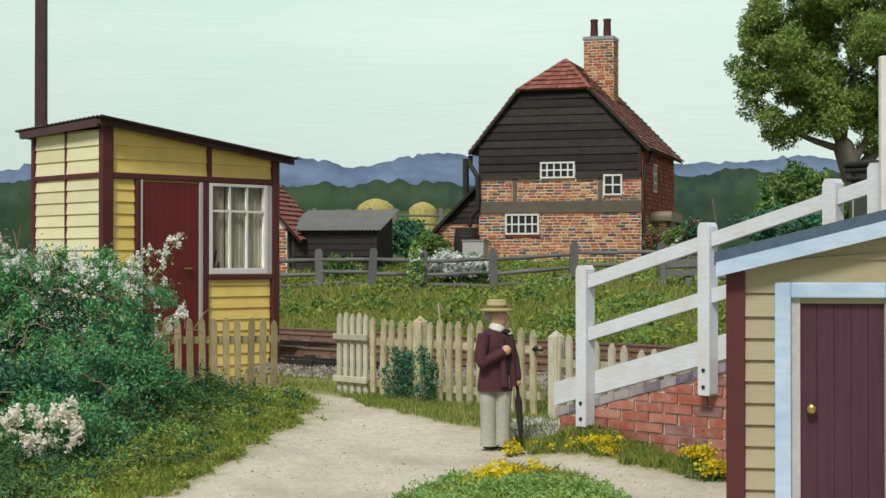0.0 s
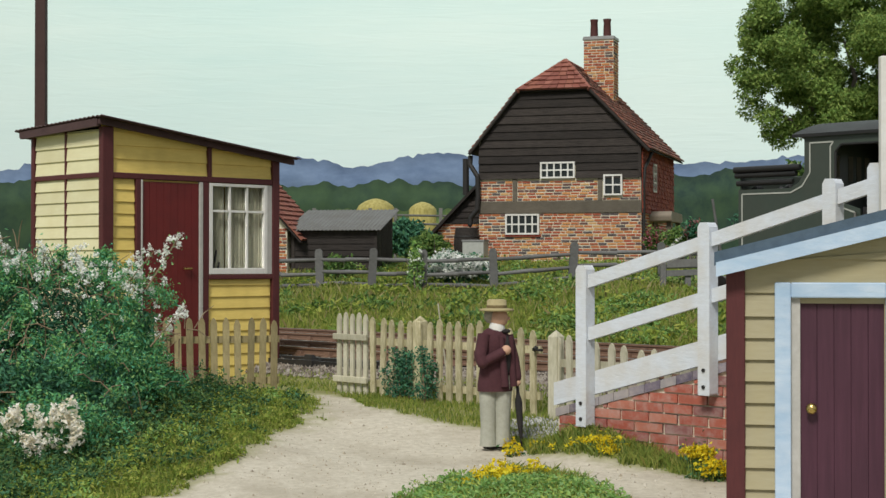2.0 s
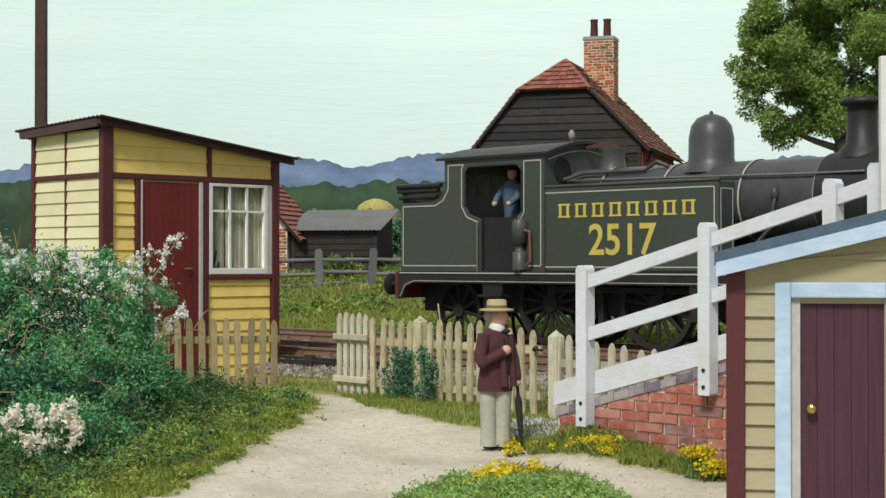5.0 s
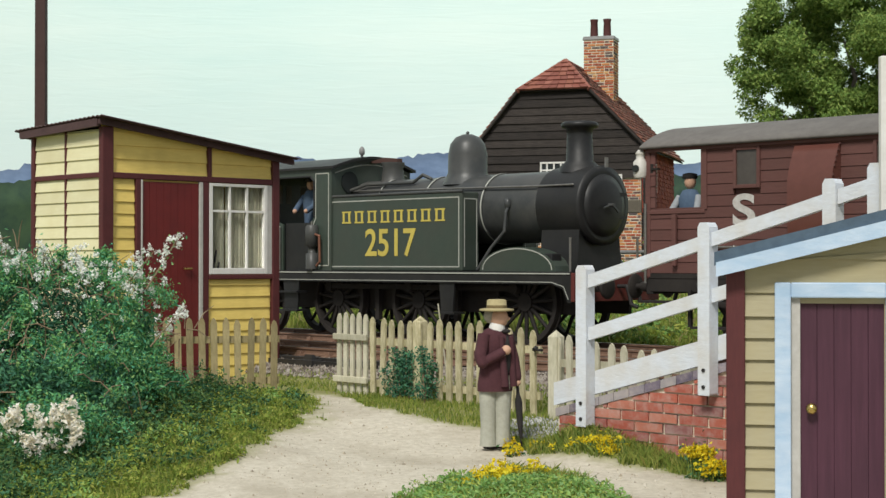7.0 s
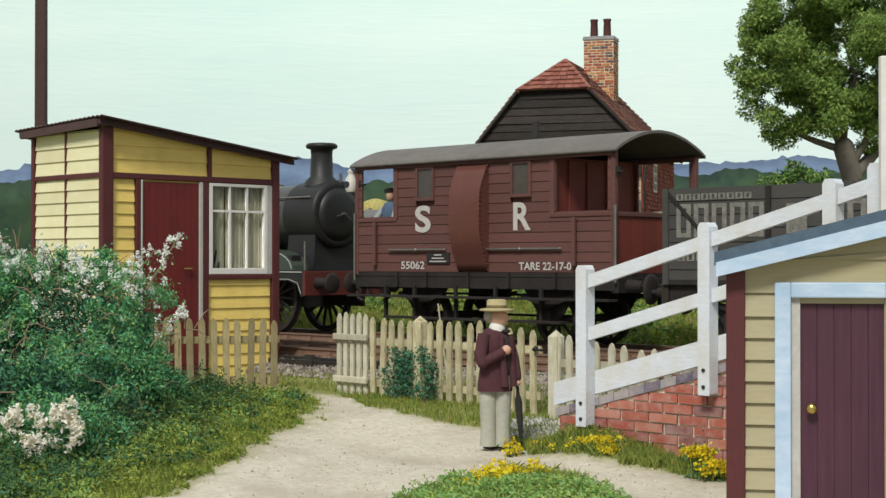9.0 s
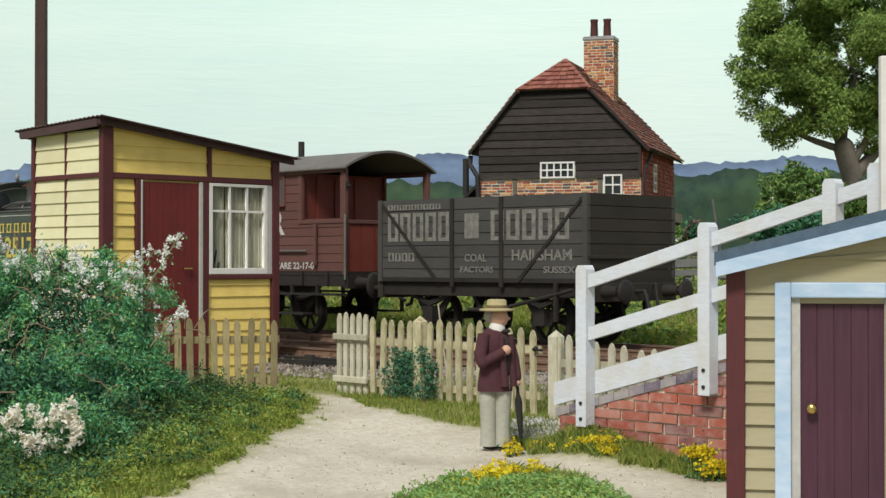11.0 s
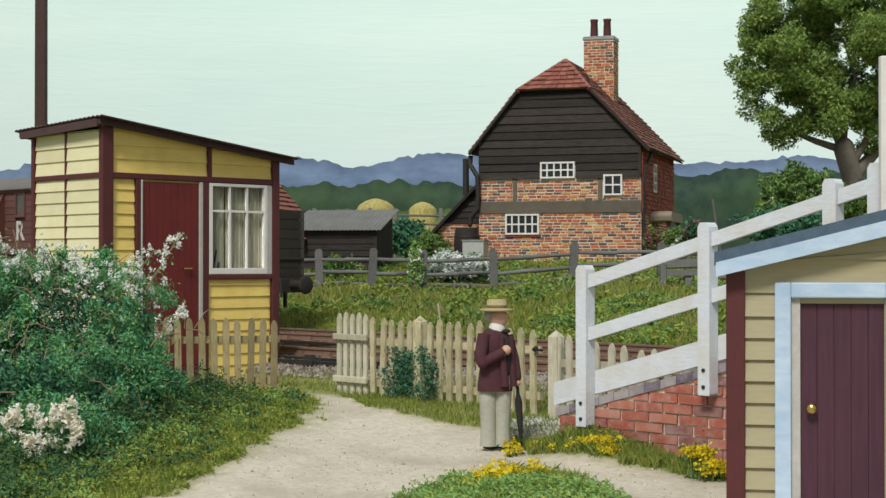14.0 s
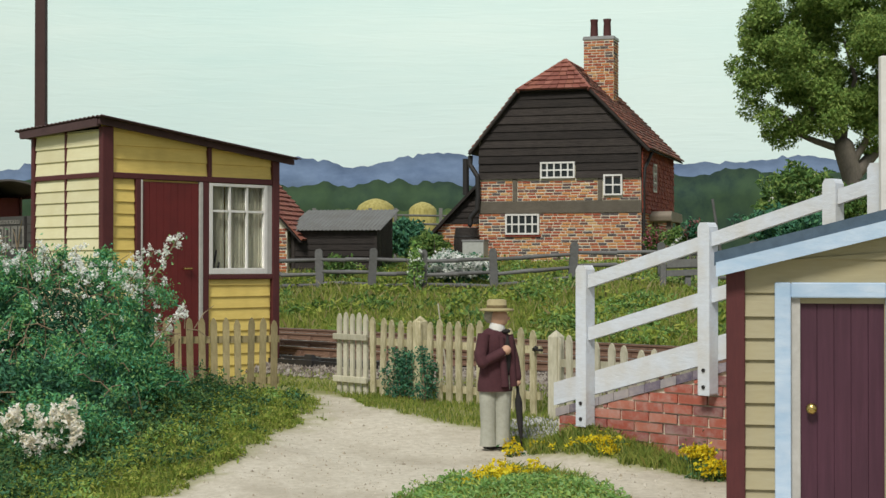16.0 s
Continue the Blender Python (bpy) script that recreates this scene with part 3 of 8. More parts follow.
    for a, b in ((wy0 + 0.12, wy0 + 0.36), (wy0 + 0.42, wy0 + 0.80), (wy1 - 0.38, wy1 - 0.02)):
        k = a
        while k < b:
            cu.slab([(-0.115, k), (-0.095 - 0.012 * math.sin(k * 60), k + 0.02), (-0.11, k + 0.04), (-0.13, k + 0.02)], "z", wz0 + 0.02, wz1)
            k += 0.045
    part("curtain", cu, CURTAIN, win, "drawn grey net curtain")
    part("lever", Solid().rod((-0.085, wy0 + 0.12, wz0 - 0.1), (-0.085, wy0 + 0.21, wz0 + 0.40), 0.018).rod((-0.085, wy0 + 0.20, wz0 - 0.1), (-0.085, wy0 + 0.27, wz0 + 0.20), 0.018), IRON, t, "dark lever seen through the glass")
    # roof of corrugated felted iron, with overhang
    rf = Solid()
    rf.weld = True
    n = 44
    za = lambda y: H(y) - 0.015
    for i in range(n):
        a, b = -W - 0.28 + (W + 0.56) * i / n, -W - 0.28 + (W + 0.56) * (i + 1) / n
        # the roof dips towards its far corner, shaped to fit the camera's view
        w0, w1 = 0.022 * (i % 2) + 0.035 * min(a, 0), 0.022 * ((i + 1) % 2) + 0.035 * min(b, 0)
        ya, yb = -0.20, L + 0.30
        rf.add([(a, ya, za(ya) + w0 + 0.05), (b, ya, za(ya) + w1 + 0.05), (b, yb, za(yb) + w1 + 0.05), (a, yb, za(yb) + w0 + 0.05), (a, ya, za(ya) + w0 + 0.035), (b, ya, za(ya) + w1 + 0.035), (b, yb, za(yb) + w1 + 0.035), (a, yb, za(yb) + w0 + 0.035)], [(0, 1, 2, 3), (7, 6, 5, 4), (0, 4, 5, 1), (2, 6, 7, 3)], 0)
    part("roof", rf, ROOF_IRON, t, "dark corrugated lean-to roof")
    for xa, xb in ((0.06, 0.12), (-W - 0.2, -W - 0.14)):
        dz = 0.035 * min(xa, 0)
        part("bargeboard", Solid().slab([(-0.16, za(-0.16) - 0.06 + dz), (L + 0.28, za(L + 0.28) - 0.05 + dz), (L + 0.28, za(L + 0.28) + 0.034 + dz), (-0.16, za(-0.16) + 0.034 + dz)], "x", xa, xb), ROOF_IRON, t, bevel=0.01)
    zb0, zb1 = za(-0.16), za(-0.16) + 0.035 * (-W - 0.14)
    part("eaves_board", Solid().slab([(-W - 0.14, zb1 - 0.09), (0.06, zb0 - 0.09), (0.06, zb0 + 0.034), (-W - 0.14, zb1 + 0.034)], "y", -0.18, -0.12), ROOF_IRON, t, bevel=0.01)
    part("step", Solid().box((0.04, 0.7, -0.06), (0.35, 1.8, 0.12)).box((0.04, 0.7, 0.12), (0.2, 1.8, 0.24)), MAROON, t, "maroon door step")


def clear_glass():
    m = bpy.data.materials.new("clear_glass")
    m.use_nodes = True
    b = m.node_tree.nodes["Principled BSDF"]
    b.inputs["Transmission Weight"].default_value, b.inputs["Roughness"].default_value, b.inputs["IOR"].default_value = 1.0, 0.03, 1.15
    b.inputs["Base Color"].default_value = (0.93, 0.95, 0.94, 1)
    return m


CLEAR = clear_glass()
yellow_hut()


# ---- fences, ramp, booth ----
def picket_mesh(h, w=0.094, d=0.035):
    p = [(-w / 2, -0.12), (w / 2, -0.12), (w / 2, h - 0.09), (w * 0.27, h - 0.025), (0, h), (-w * 0.27, h - 0.025), (-w / 2, h - 0.09)]
    return Solid().slab(p, "y", -d / 2, d / 2)


def picket_fence(start, end, n, material, label, posts=(), h=1.13):
    a, b = Vector(start), Vector(end)
    L, ang = (b - a).length, math.degrees(math.atan2(b.y - a.y, b.x - a.x))
    g = ground_z((a.x + b.x) / 2, (a.y + b.y) / 2)
    t = thing("picket_fence", pose(a.x, a.y, g, 0, 0, ang), label, "fence", "picket fences")
    me = picket_mesh(h).mesh("picket", material)
    rng = random.Random(int(L * 100))
    for i in range(n):
        x = L * (i + 0.5) / n
        o = part("picket", me, None, t)
        gz = ground_z(*(a + (b - a) * x / L)) - g
        o.matrix_local = pose(x, -0.045, gz + rng.uniform(-0.03, 0.02), rng.uniform(-1, 1), rng.uniform(-1.6, 1.6), rng.uniform(-3, 3))
    for z in (0.20, 0.80):
        part("rail", Solid().slab([(-0.02, z - 0.05), (0.03, z - 0.05), (0.03, z + 0.02), (0.005, z + 0.05), (-0.02, z + 0.05)], "x", 0, L), material, t)
    for x in posts:
        s = Solid().box((x - 0.075, -0.08, -0.2), (x + 0.075, 0.08, h - 0.04)).add([(x - 0.075, -0.08, h - 0.04), (x + 0.075, -0.08, h - 0.04), (x + 0.075, 0.08, h - 0.04), (x - 0.075, 0.08, h - 0.04), (x, 0, h + 0.05)], [(0, 1, 4), (1, 2, 4), (2, 3, 4), (3, 0, 4)])
        gz = ground_z(*(a + (b - a) * x / L)) - g
        part("post", s, material, t, bevel=0.008, at=pose(0, 0, gz))
    return t


FV = 21.4   # the line x + y of the long fence, which runs along the track


def on_fence(r):
    y = FV / (1 + r)
    return (r * y, y)


ray = lambda px: (px - 784) / 2740.0
picket_fence((ray(262) * 22.0, 22.0), (ray(494) * 22.55, 22.55), 11, OLD_PICKET, "weathered olive-brown picket fence beside the hut", (), h=1.10)
picket_fence(on_fence(ray(657)), on_fence(ray(958)), 17, PICKET, "pale weathered picket fence along the track", (1.02,))
picket_fence(on_fence(ray(978)), on_fence(ray(1202)), 9, PALE_PICKET, "pale picket fence running behind the ramp", (0.06, 2.14), h=1.10)


def gate(at, label, n=5, w=0.72):
    t = thing("wicket_gate", at, label, "gate")
    me = picket_mesh(1.12, 0.085).mesh("picket", PALE_PICKET)
    for i in range(n):
        o = part("picket", me, None, t)
        o.matrix_local = pose(0.06 + (w - 0.12) * i / (n - 1), -0.05, 0.02 + 0.02 * (i % 2))
    for z in (0.18, 0.80):
        part("rail", Solid().box((-0.02, -0.12, z - 0.045), (w + 0.02, -0.072, z + 0.045)), PALE_PICKET, t, bevel=0.008)
    return t


gx, gy = on_fence(ray(653))
gate(pose(gx - 0.02, gy - 0.05, ground_z(gx, gy) + 0.02, 0, 0, 137), "pale wooden wicket gate standing open").matrix_world = pose(gx - 0.46, gy + 0.52, ground_z(gx, gy) + 0.04, 0, 0, -47)
lx, ly = on_fence(ray(957))
lt = thing("gate_latch", pose(lx, ly - 0.06, ground_z(lx, ly) + 0.86, 0, 0, -45), "dark iron latch on the fence post", "latch")
part("bar", Solid().box((-0.10, -0.06, -0.015), (0.06, -0.03, 0.015)).rod((-0.06, -0.07, 0.0), (-0.06, -0.02, 0.03), 0.03), IRON, lt)


RV = 13.93   # across-track place of the ramp's near face


def ramp():
    """Brick ramp beside the line with white post-and-rail; local x runs along the ramp from its foot."""
    u0 = RV * (ray(984) - 1) / (ray(984) + 1)
    slope = 0.27
    t = thing("platform_ramp", uv(u0, RV, 0), "red brick platform ramp with blue coping", "ramp")
    z0 = 0.49
    top = lambda x: z0 + slope * x
    core = Solid().slab([(0.02, -0.1), (4.6, -0.1), (4.6, top(4.6) - 0.03), (0.02, top(0) - 0.03)], "y", 0.02, 0.9)
    part("core", core, MORTAR, t)
    part("surface", Solid().slab([(0.0, top(0) - 0.03), (5.0, top(5.0) - 0.03), (5.0, top(5.0)), (0.0, top(0))], "y", 0.13, 0.95), mat("ramp_gravel", (0.30, 0.27, 0.22), (0.22, 0.19, 0.15), 30, 0.95, 0.5), t)
    x = 0.0
    while x < 4.5:
        s = Solid().slab([(x + 0.004, top(x) - 0.085), (x + 0.216, top(x + 0.216) - 0.085), (x + 0.216, top(x + 0.216) + 0.012), (x + 0.004, top(x) + 0.012)], "y", -0.015, 0.11)
        part("coping_brick", s, PURPLE_BRICK, t, bevel=0.0)
        x += 0.22
    bh, k = 0.115, 0
    z = -0.14
    while z < 1.62:
        x = -0.20 * (k % 2) - 0.02
        while x < 4.5:
            x1 = min(x + 0.39, 4.5)
            a = max(x, 0.05, (z + 0.04 - z0 + 0.09) / slope) + 0.010
            b = x1 - 0.006
            if b - a > 0.05:
                zt, cut = z + bh - 0.010, lambda q: top(q) - 0.092
                poly = [(a, z + 0.010), (b, z + 0.010), (b, min(zt, cut(b)))]
                if cut(a) < zt < cut(b):
                    poly.append(((zt + 0.092 - z0) / slope, zt))
                poly.append((a, min(zt, cut(a))))
                part("brick", Solid().slab(poly, "y", -0.006 * ((k + int(x * 9)) % 3), 0.05), RED_BRICK, t)
            x += 0.40
        z += bh
        k += 1
    r = thing("ramp_railing", uv(u0, RV, 0), "white-painted post and rail fence climbing the ramp", "railing")
    def u_at(px):
        return (RV - 0.09) * (ray(px) - 1) / (ray(px) + 1) - u0
    posts = [u_at(1037), u_at(1254), u_at(1476), u_at(1556)]
    for i, x in enumerate(posts):
        zb, zt = top(x) - 0.30, top(x) + 1.56
        s = Solid().slab([(x - 0.076, zb), (x + 0.076, zb), (x + 0.076, zt - 0.05), (x + 0.045, zt), (x - 0.045, zt), (x - 0.076, zt - 0.05)], "y", -0.185, -0.025)
        p = part("post", s, WHITE_WOOD, r, bevel=0.02)
        for zz in (zb + 0.09, zb + 0.27):
            part("bolt", Solid().rod((x, -0.197, zz), (x, -0.165, zz), 0.022, seg=8), IRON, p)
    def bar(x0, x1, dz, w, y0, y1):
        s = Solid().slab([(x0, top(x0) + dz), (x1, top(x1) + dz), (x1, top(x1) + dz + w), (x0, top(x0) + dz + w)], "y", y0, y1)
        part("rail", s, WHITE_WOOD, r, bevel=0.012)
    bar(-0.02, 3.9, 0.05, 0.27, -0.02, 0.06)
    for a, b in zip(posts, posts[1:]):
        bar(a + 0.08, b - 0.08, 0.675, 0.15, -0.15, -0.08)
        bar(a + 0.08, b - 0.08, 1.28, 0.15, -0.15, -0.08)


ramp()


def booth():
    """Small buff hut close by: its door faces the viewer."""
    d = 13.6
    k = d / 2740.0
    x0 = (1289 - 784) * k
    t = thing("booth", pose(x0, d, 0.0, 0, 0, -10.8), "buff boarded hut with a maroon door and pale blue trim", "hut")
    Z = lambda py: EYE - (py - 466) * k
    X = lambda px: (px - 1289) * k
    rise = 0.252
    eave = Z(478)
    W = 2.6
    D = 0.75
    w = Solid()
    w.box((0.03, 0.03, -0.1), (X(1412), 0.08, eave + 0.02))
    w.box((X(1412), 0.03, Z(537)), (X(1556), 0.08, eave + 0.1))
    w.box((X(1556), 0.03, -0.1), (W, 0.08, eave + 0.1))
    w.slab([(0.03, eave + 0.0), (W, eave + 0.0), (W, eave + rise * W - 0.05), (0.03, eave)], "y", 0.03, 0.08)
    w.box((0.03, 0.08, -0.1), (0.08, D, eave))
    w.box((0.03, D - 0.05, -0.1), (W, D, eave + 0.2))
    part("wall", w, BUFF, t)
    z = -0.137
    top = lambda x: eave + rise * x - 0.05
    while z < 2.6:
        for a, b in ((X(1316), X(1372)), (X(1578), W)):
            if z < eave - 0.30:
                part("board", clap(Solid(), b - a, z, z + 0.189, a, 0.03, 0.189, None, 0, 0.042), BUFF, t)
        z += 0.189
    z = -0.137
    while z < eave - 0.15:
        part("board", clap(Solid(), D - 0.1, z, z + 0.189, 0, 0, 0.189, None, 0, 0.042), BUFF, t, at=pose(0.03, D - 0.05, 0, 0, 0, -90))
        z += 0.189
    part("gable_panel", Solid().slab([(X(1316), eave - 0.20), (W, eave - 0.20), (W, eave + rise * W - 0.04), (X(1316), eave + rise * X(1316) - 0.04)], "y", 0.0, 0.029), BUFF, t, "plain buff panel under the roof")
    part("gable_board", clap(Solid(), W - 0.55, eave + 0.09, eave + 0.25, 0.55, 0.0, 0.17, lambda x: eave + rise * x - 0.05, 0, 0.02), BUFF, t)
    part("corner_post", Solid().box((-0.02, -0.03, -0.1), (X(1318), 0.07, eave)), MAROON, t, bevel=0.012)
    fr = Solid()
    for a, b in (((X(1369), -0.1), (X(1397), Z(500))), ((X(1558), -0.1), (X(1590), Z(500)))):
        fr.box((a[0], -0.035, a[1]), (b[0], 0.05, b[1]))
    fr.box((X(1397), -0.035, Z(527)), (X(1558), 0.05, Z(500)))
    part("door_frame", fr, BLUE_PAINT, t, "pale blue and white door frame", bevel=0.012)
    part("door_jamb", Solid().box((X(1397) + 0.003, 0.02, -0.1), (X(1413), 0.08, Z(527))), GREY_FRAME, t, "grey door jamb")
    n = 5
    a, b = X(1413), X(1558)
    plum = mat("plum_door_paint", (0.085, 0.030, 0.050), (0.050, 0.017, 0.030), 9, 0.5, 0.15, stretch=(3, 3, 0.2))
    door = part("door", Solid().box((a, 0.082, -0.02), (b, 0.10, Z(536))), plum, t, "dark plum planked door")
    for j in range(n):
        part("plank", Solid().box((a + (b - a) * j / n + 0.0015, 0.06, -0.02), (a + (b - a) * (j + 1) / n - 0.0015, 0.081, Z(536)), taper=0.002), plum, door)
    kb = Solid().rod((X(1432), 0.06, Z(721)), (X(1432), 0.01, Z(721)), 0.022).ball((X(1432), -0.01, Z(721)), 0.05, squash=(1, 0.8, 1))
    part("door_knob", kb, BRASS, door, "round brass knob")
    # roof: felt deck over a pale blue fascia
    ro = Solid()
    ro.slab([(-0.12, eave + 0.065 - 0.03), (W, eave + 0.065 + rise * W), (W, eave + 0.185 + rise * W), (-0.12, eave + 0.185 - 0.03)], "y", -0.16, D + 0.1)
    part("roof", ro, SLATE_EDGE, t, "blue-grey felted roof", bevel=0.012)
    fa = Solid().slab([(-0.10, eave - 0.03), (W, eave + 0.0 + rise * W), (W, eave + 0.06 + rise * W), (-0.10, eave + 0.033)], "y", -0.145, D + 0.05)
    fa.slab([(-0.105, eave - 0.06), (W, eave - 0.055 + rise * W), (W, eave + 0.085 + rise * W), (-0.105, eave + 0.065)], "y", -0.19, -0.162)
    part("fascia", fa, BLUE_PAINT, t, "brushed pale blue fascia", bevel=0.008)


booth()

# tall posts at the edges of the view
t = thing("white_post", pose(ray(1566) * 14.7, 14.7, ground_z(4.2, 14.7)), "tall white-painted post beside the hut", "post")
part("shaft", Solid().box((-0.045, -0.045, -0.1), (0.045, 0.045, 4.22)), WHITE, t, bevel=0.01)
hx = ray(72) * 30.5
t = thing("signal_post", pose(hx, 30.5, ground_z(hx, 30.5)), "tall dark brown post behind the hut", "post")
part("shaft", Solid().box((-0.11, -0.11, -0.2), (0.11, 0.11, 8.2), taper=0.01), mat("brown_post_paint", (0.06, 0.03, 0.026), (0.045, 0.022, 0.02), 12, 0.7, 0.3), t, bevel=0.01)


def skin():
    return mat("painted_flesh", (0.60, 0.37, 0.26), (0.52, 0.31, 0.21), 20, 0.8, 0.1)


FLESH = skin()
TWEED = mat("maroon_jacket_paint", (0.085, 0.030, 0.036), (0.06, 0.022, 0.028), 26, 0.9, 0.3)
TROUSER = mat("grey_trouser_paint", (0.44, 0.44, 0.37), (0.34, 0.34, 0.28), 24, 0.9, 0.3)
STRAW = mat("straw_hat_paint", (0.42, 0.36, 0.20), (0.34, 0.28, 0.14), 30, 0.9, 0.3)
DENIM = mat("blue_overall_paint", (0.085, 0.13, 0.20), (0.06, 0.095, 0.15), 24, 0.9, 0.3)
DARKCLOTH = mat("dark_cloth_paint", (0.02, 0.019, 0.019), (0.035, 0.03, 0.03), 24, 0.9, 0.3)


def standing_figurine():
    """A plain painted figure: turned and tapered forms in one mesh."""
    x, y = ray(876) * 18.1, 18.1
    s = Solid()
    # shoes and legs
    for dx, dy in ((-0.075, 0.02), (0.085, -0.01)):
        s.ball((dx + 0.05, dy, 0.04), 0.065, 3, squash=(1.9, 0.8, 0.7))
        s.turned([(0.098, 0.04), (0.092, 0.12), (0.088, 0.3), (0.098, 0.5), (0.115, 0.8), (0.10, 0.9)], 12, 1, Matrix.Translation((dx, dy, 0)))
    # coat
    s.turned([(0.205, 0.70), (0.205, 0.78), (0.175, 1.0), (0.185, 1.2), (0.19, 1.33), (0.13, 1.43), (0.07, 1.46)], 18, 0, Matrix.Diagonal((1, 0.72, 1, 1)))
    # arms: one bent to the chest, one down to the stick
    s.pipe([(-0.15, -0.06, 1.38), (-0.21, -0.12, 1.13), (-0.19, -0.14, 1.05)], 0.072, 10, 0)
    s.pipe([(-0.19, -0.14, 1.05), (0.03, -0.17, 1.17)], 0.060, 10, 0)
    s.ball((0.075, -0.18, 1.20), 0.058, 2)
    s.pipe([(0.15, -0.02, 1.37), (0.21, -0.04, 1.1), (0.235, -0.06, 0.86)], 0.060, 10, 0)
    s.ball((0.24, -0.07, 0.80), 0.045, 2)
    # waistcoat, coat fronts, cuff, bow tie, collar, head, boater
    s.ball((0.11, -0.085, 1.12), 0.085, 5, squash=(0.75, 0.75, 3.0))
    s.rod((0.155, -0.11, 1.36), (0.185, -0.10, 0.76), 0.03, 0.045, 8, 0).rod((0.03, -0.135, 1.36), (0.07, -0.145, 0.76), 0.03, 0.05, 8, 0)
    s.ball((0.045, -0.175, 1.165), 0.05, 4, squash=(0.6, 0.9, 1.0))
    s.ball((0.10, -0.10, 1.42), 0.035, 3, squash=(1.5, 0.7, 0.8))
    s.turned([(0.085, 1.40), (0.095, 1.46), (0.075, 1.52)], 12, 4, Matrix.Translation((0.02, -0.01, 0)))
    s.ball((0.045, -0.02, 1.575), 0.108, 2, squash=(1.0, 0.85, 1.15))
    s.ball((-0.035, 0.035, 1.60), 0.095, 8, squash=(0.95, 0.9, 1.0))
    s.ball((0.15, -0.03, 1.57), 0.024, 2)
    s.turned([(0.09, 1.655), (0.195, 1.66), (0.195, 1.685), (0.115, 1.695), (0.11, 1.79), (0.09, 1.80)], 20, 6, Matrix.Translation((0.02, 0, 0)))
    s.turned([(0.117, 1.697), (0.117, 1.73)], 20, 7, Matrix.Translation((0.02, 0, 0)))
    # rolled umbrella
    s.turned([(0.006, 0.0), (0.035, 0.30), (0.045, 0.55), (0.02, 0.66), (0.016, 0.84)], 10, 3, Matrix.Translation((0.30, -0.06, 0.01)) @ Matrix.Rotation(radians(-4), 4, "Y"))
    me = s.mesh("figurine", [TWEED, TROUSER, FLESH, DARKCLOTH, WHITE, DARKCLOTH, STRAW, mat("hat_band", (0.20, 0.15, 0.07), None, 20), mat("grey_hair_paint", (0.36, 0.33, 0.27), None, 20)])
    o = new("figurine", me)
    o.matrix_world = pose(x, y, ground_z(x, y) + 0.01, 0, 0, 16) @ Matrix.Diagonal((1.03, 1.03, 0.972, 1))
    tagged(o, "painted model figure in a maroon jacket and straw hat", "figurine")


standing_figurine()


# ---- cottage and yard ----
def brick_face(parent, x0, x1, z0, z1, plane, holes=(), bw=0.29, bh=0.0965, limit=None, at=None, rng=None):
    """Bricks on a face along x at y = plane, cut round the holes; the first ones (up to limit) are parts, the rest one mesh."""
    rest = Solid()
    made = 0
    k = 0
    z = z0
    while z + bh <= z1 + 1e-6:
        x = x0 - (bw / 2 if k % 2 else 0)
        while x < x1 - 0.03:
            w = bw * rng.choice((1.0, 1.0, 1.0, 1.1, 1.0, 0.55))
            runs = [(max(x, x0), min(x + w, x1))]
            x += w
            for h in holes:
                if z < h[3] - 0.02 and z + bh > h[2] + 0.02:
                    runs = [q for a, b in runs for q in ((a, min(b, h[0])), (max(a, h[1]), b)) if q[1] - q[0] > 0]
            for a, b in runs:
                if b - a < 0.05:
                    continue
                p = rng.uniform(0, 0.012)
                e, f = rng.uniform(-0.006, 0.006), rng.uniform(-0.006, 0.006)
                args = ((a + 0.013, plane - 0.012 - p, z + 0.018 + e), (b - 0.013, plane + 0.02, z + bh - 0.018 + f))
                if limit and made < limit and b - a > 0.2:
                    part("brick", Solid().box(*args), BRICK, parent, at=at)
                    made += 1
                else:
                    rest.box(*args)
        z += bh
        k += 1
    if rest.v:
        tagged(part("brickwork", rest, BRICK, parent, at=at), kind="stuff")


def casement(parent, x0, x1, z0, z1, cols, rows, y=-0.03, at=None):
    f = Solid()
    fw = 0.055
    for a, b in (((x0, z0), (x0 + fw, z1)), ((x1 - fw, z0), (x1, z1)), ((x0 + fw, z0), (x1 - fw, z0 + fw)), ((x0 + fw, z1 - fw), (x1 - fw, z1))):
        f.box((a[0], y - 0.04, a[1]), (b[0], y + 0.03, b[1]))
    w = part("window", f, WHITE, parent, "white-painted casement window", at=at)
    for i in range(1, cols):
        x = x0 + (x1 - x0) * i / cols
        part("glazing_bar", Solid().box((x - 0.024, y - 0.03, z0 + fw), (x + 0.024, y + 0.02, z1 - fw)), WHITE, w)
    for i in range(1, rows):
        z = z0 + (z1 - z0) * i / rows
        part("glazing_bar", Solid().box((x0 + fw, y - 0.028, z - 0.024), (x1 - fw, y + 0.018, z + 0.024)), WHITE, w)
    for i in range(cols):
        for j in range(rows):
            a, b = x0 + (x1 - x0) * i / cols, x0 + (x1 - x0) * (i + 1) / cols
            c, d = z0 + (z1 - z0) * j / rows, z0 + (z1 - z0) * (j + 1) / rows
            part("pane", Solid().box((a + 0.02, y - 0.002, c + 0.02), (b - 0.02, y + 0.004, d - 0.02)), GLASS_DARK, w)
    return w


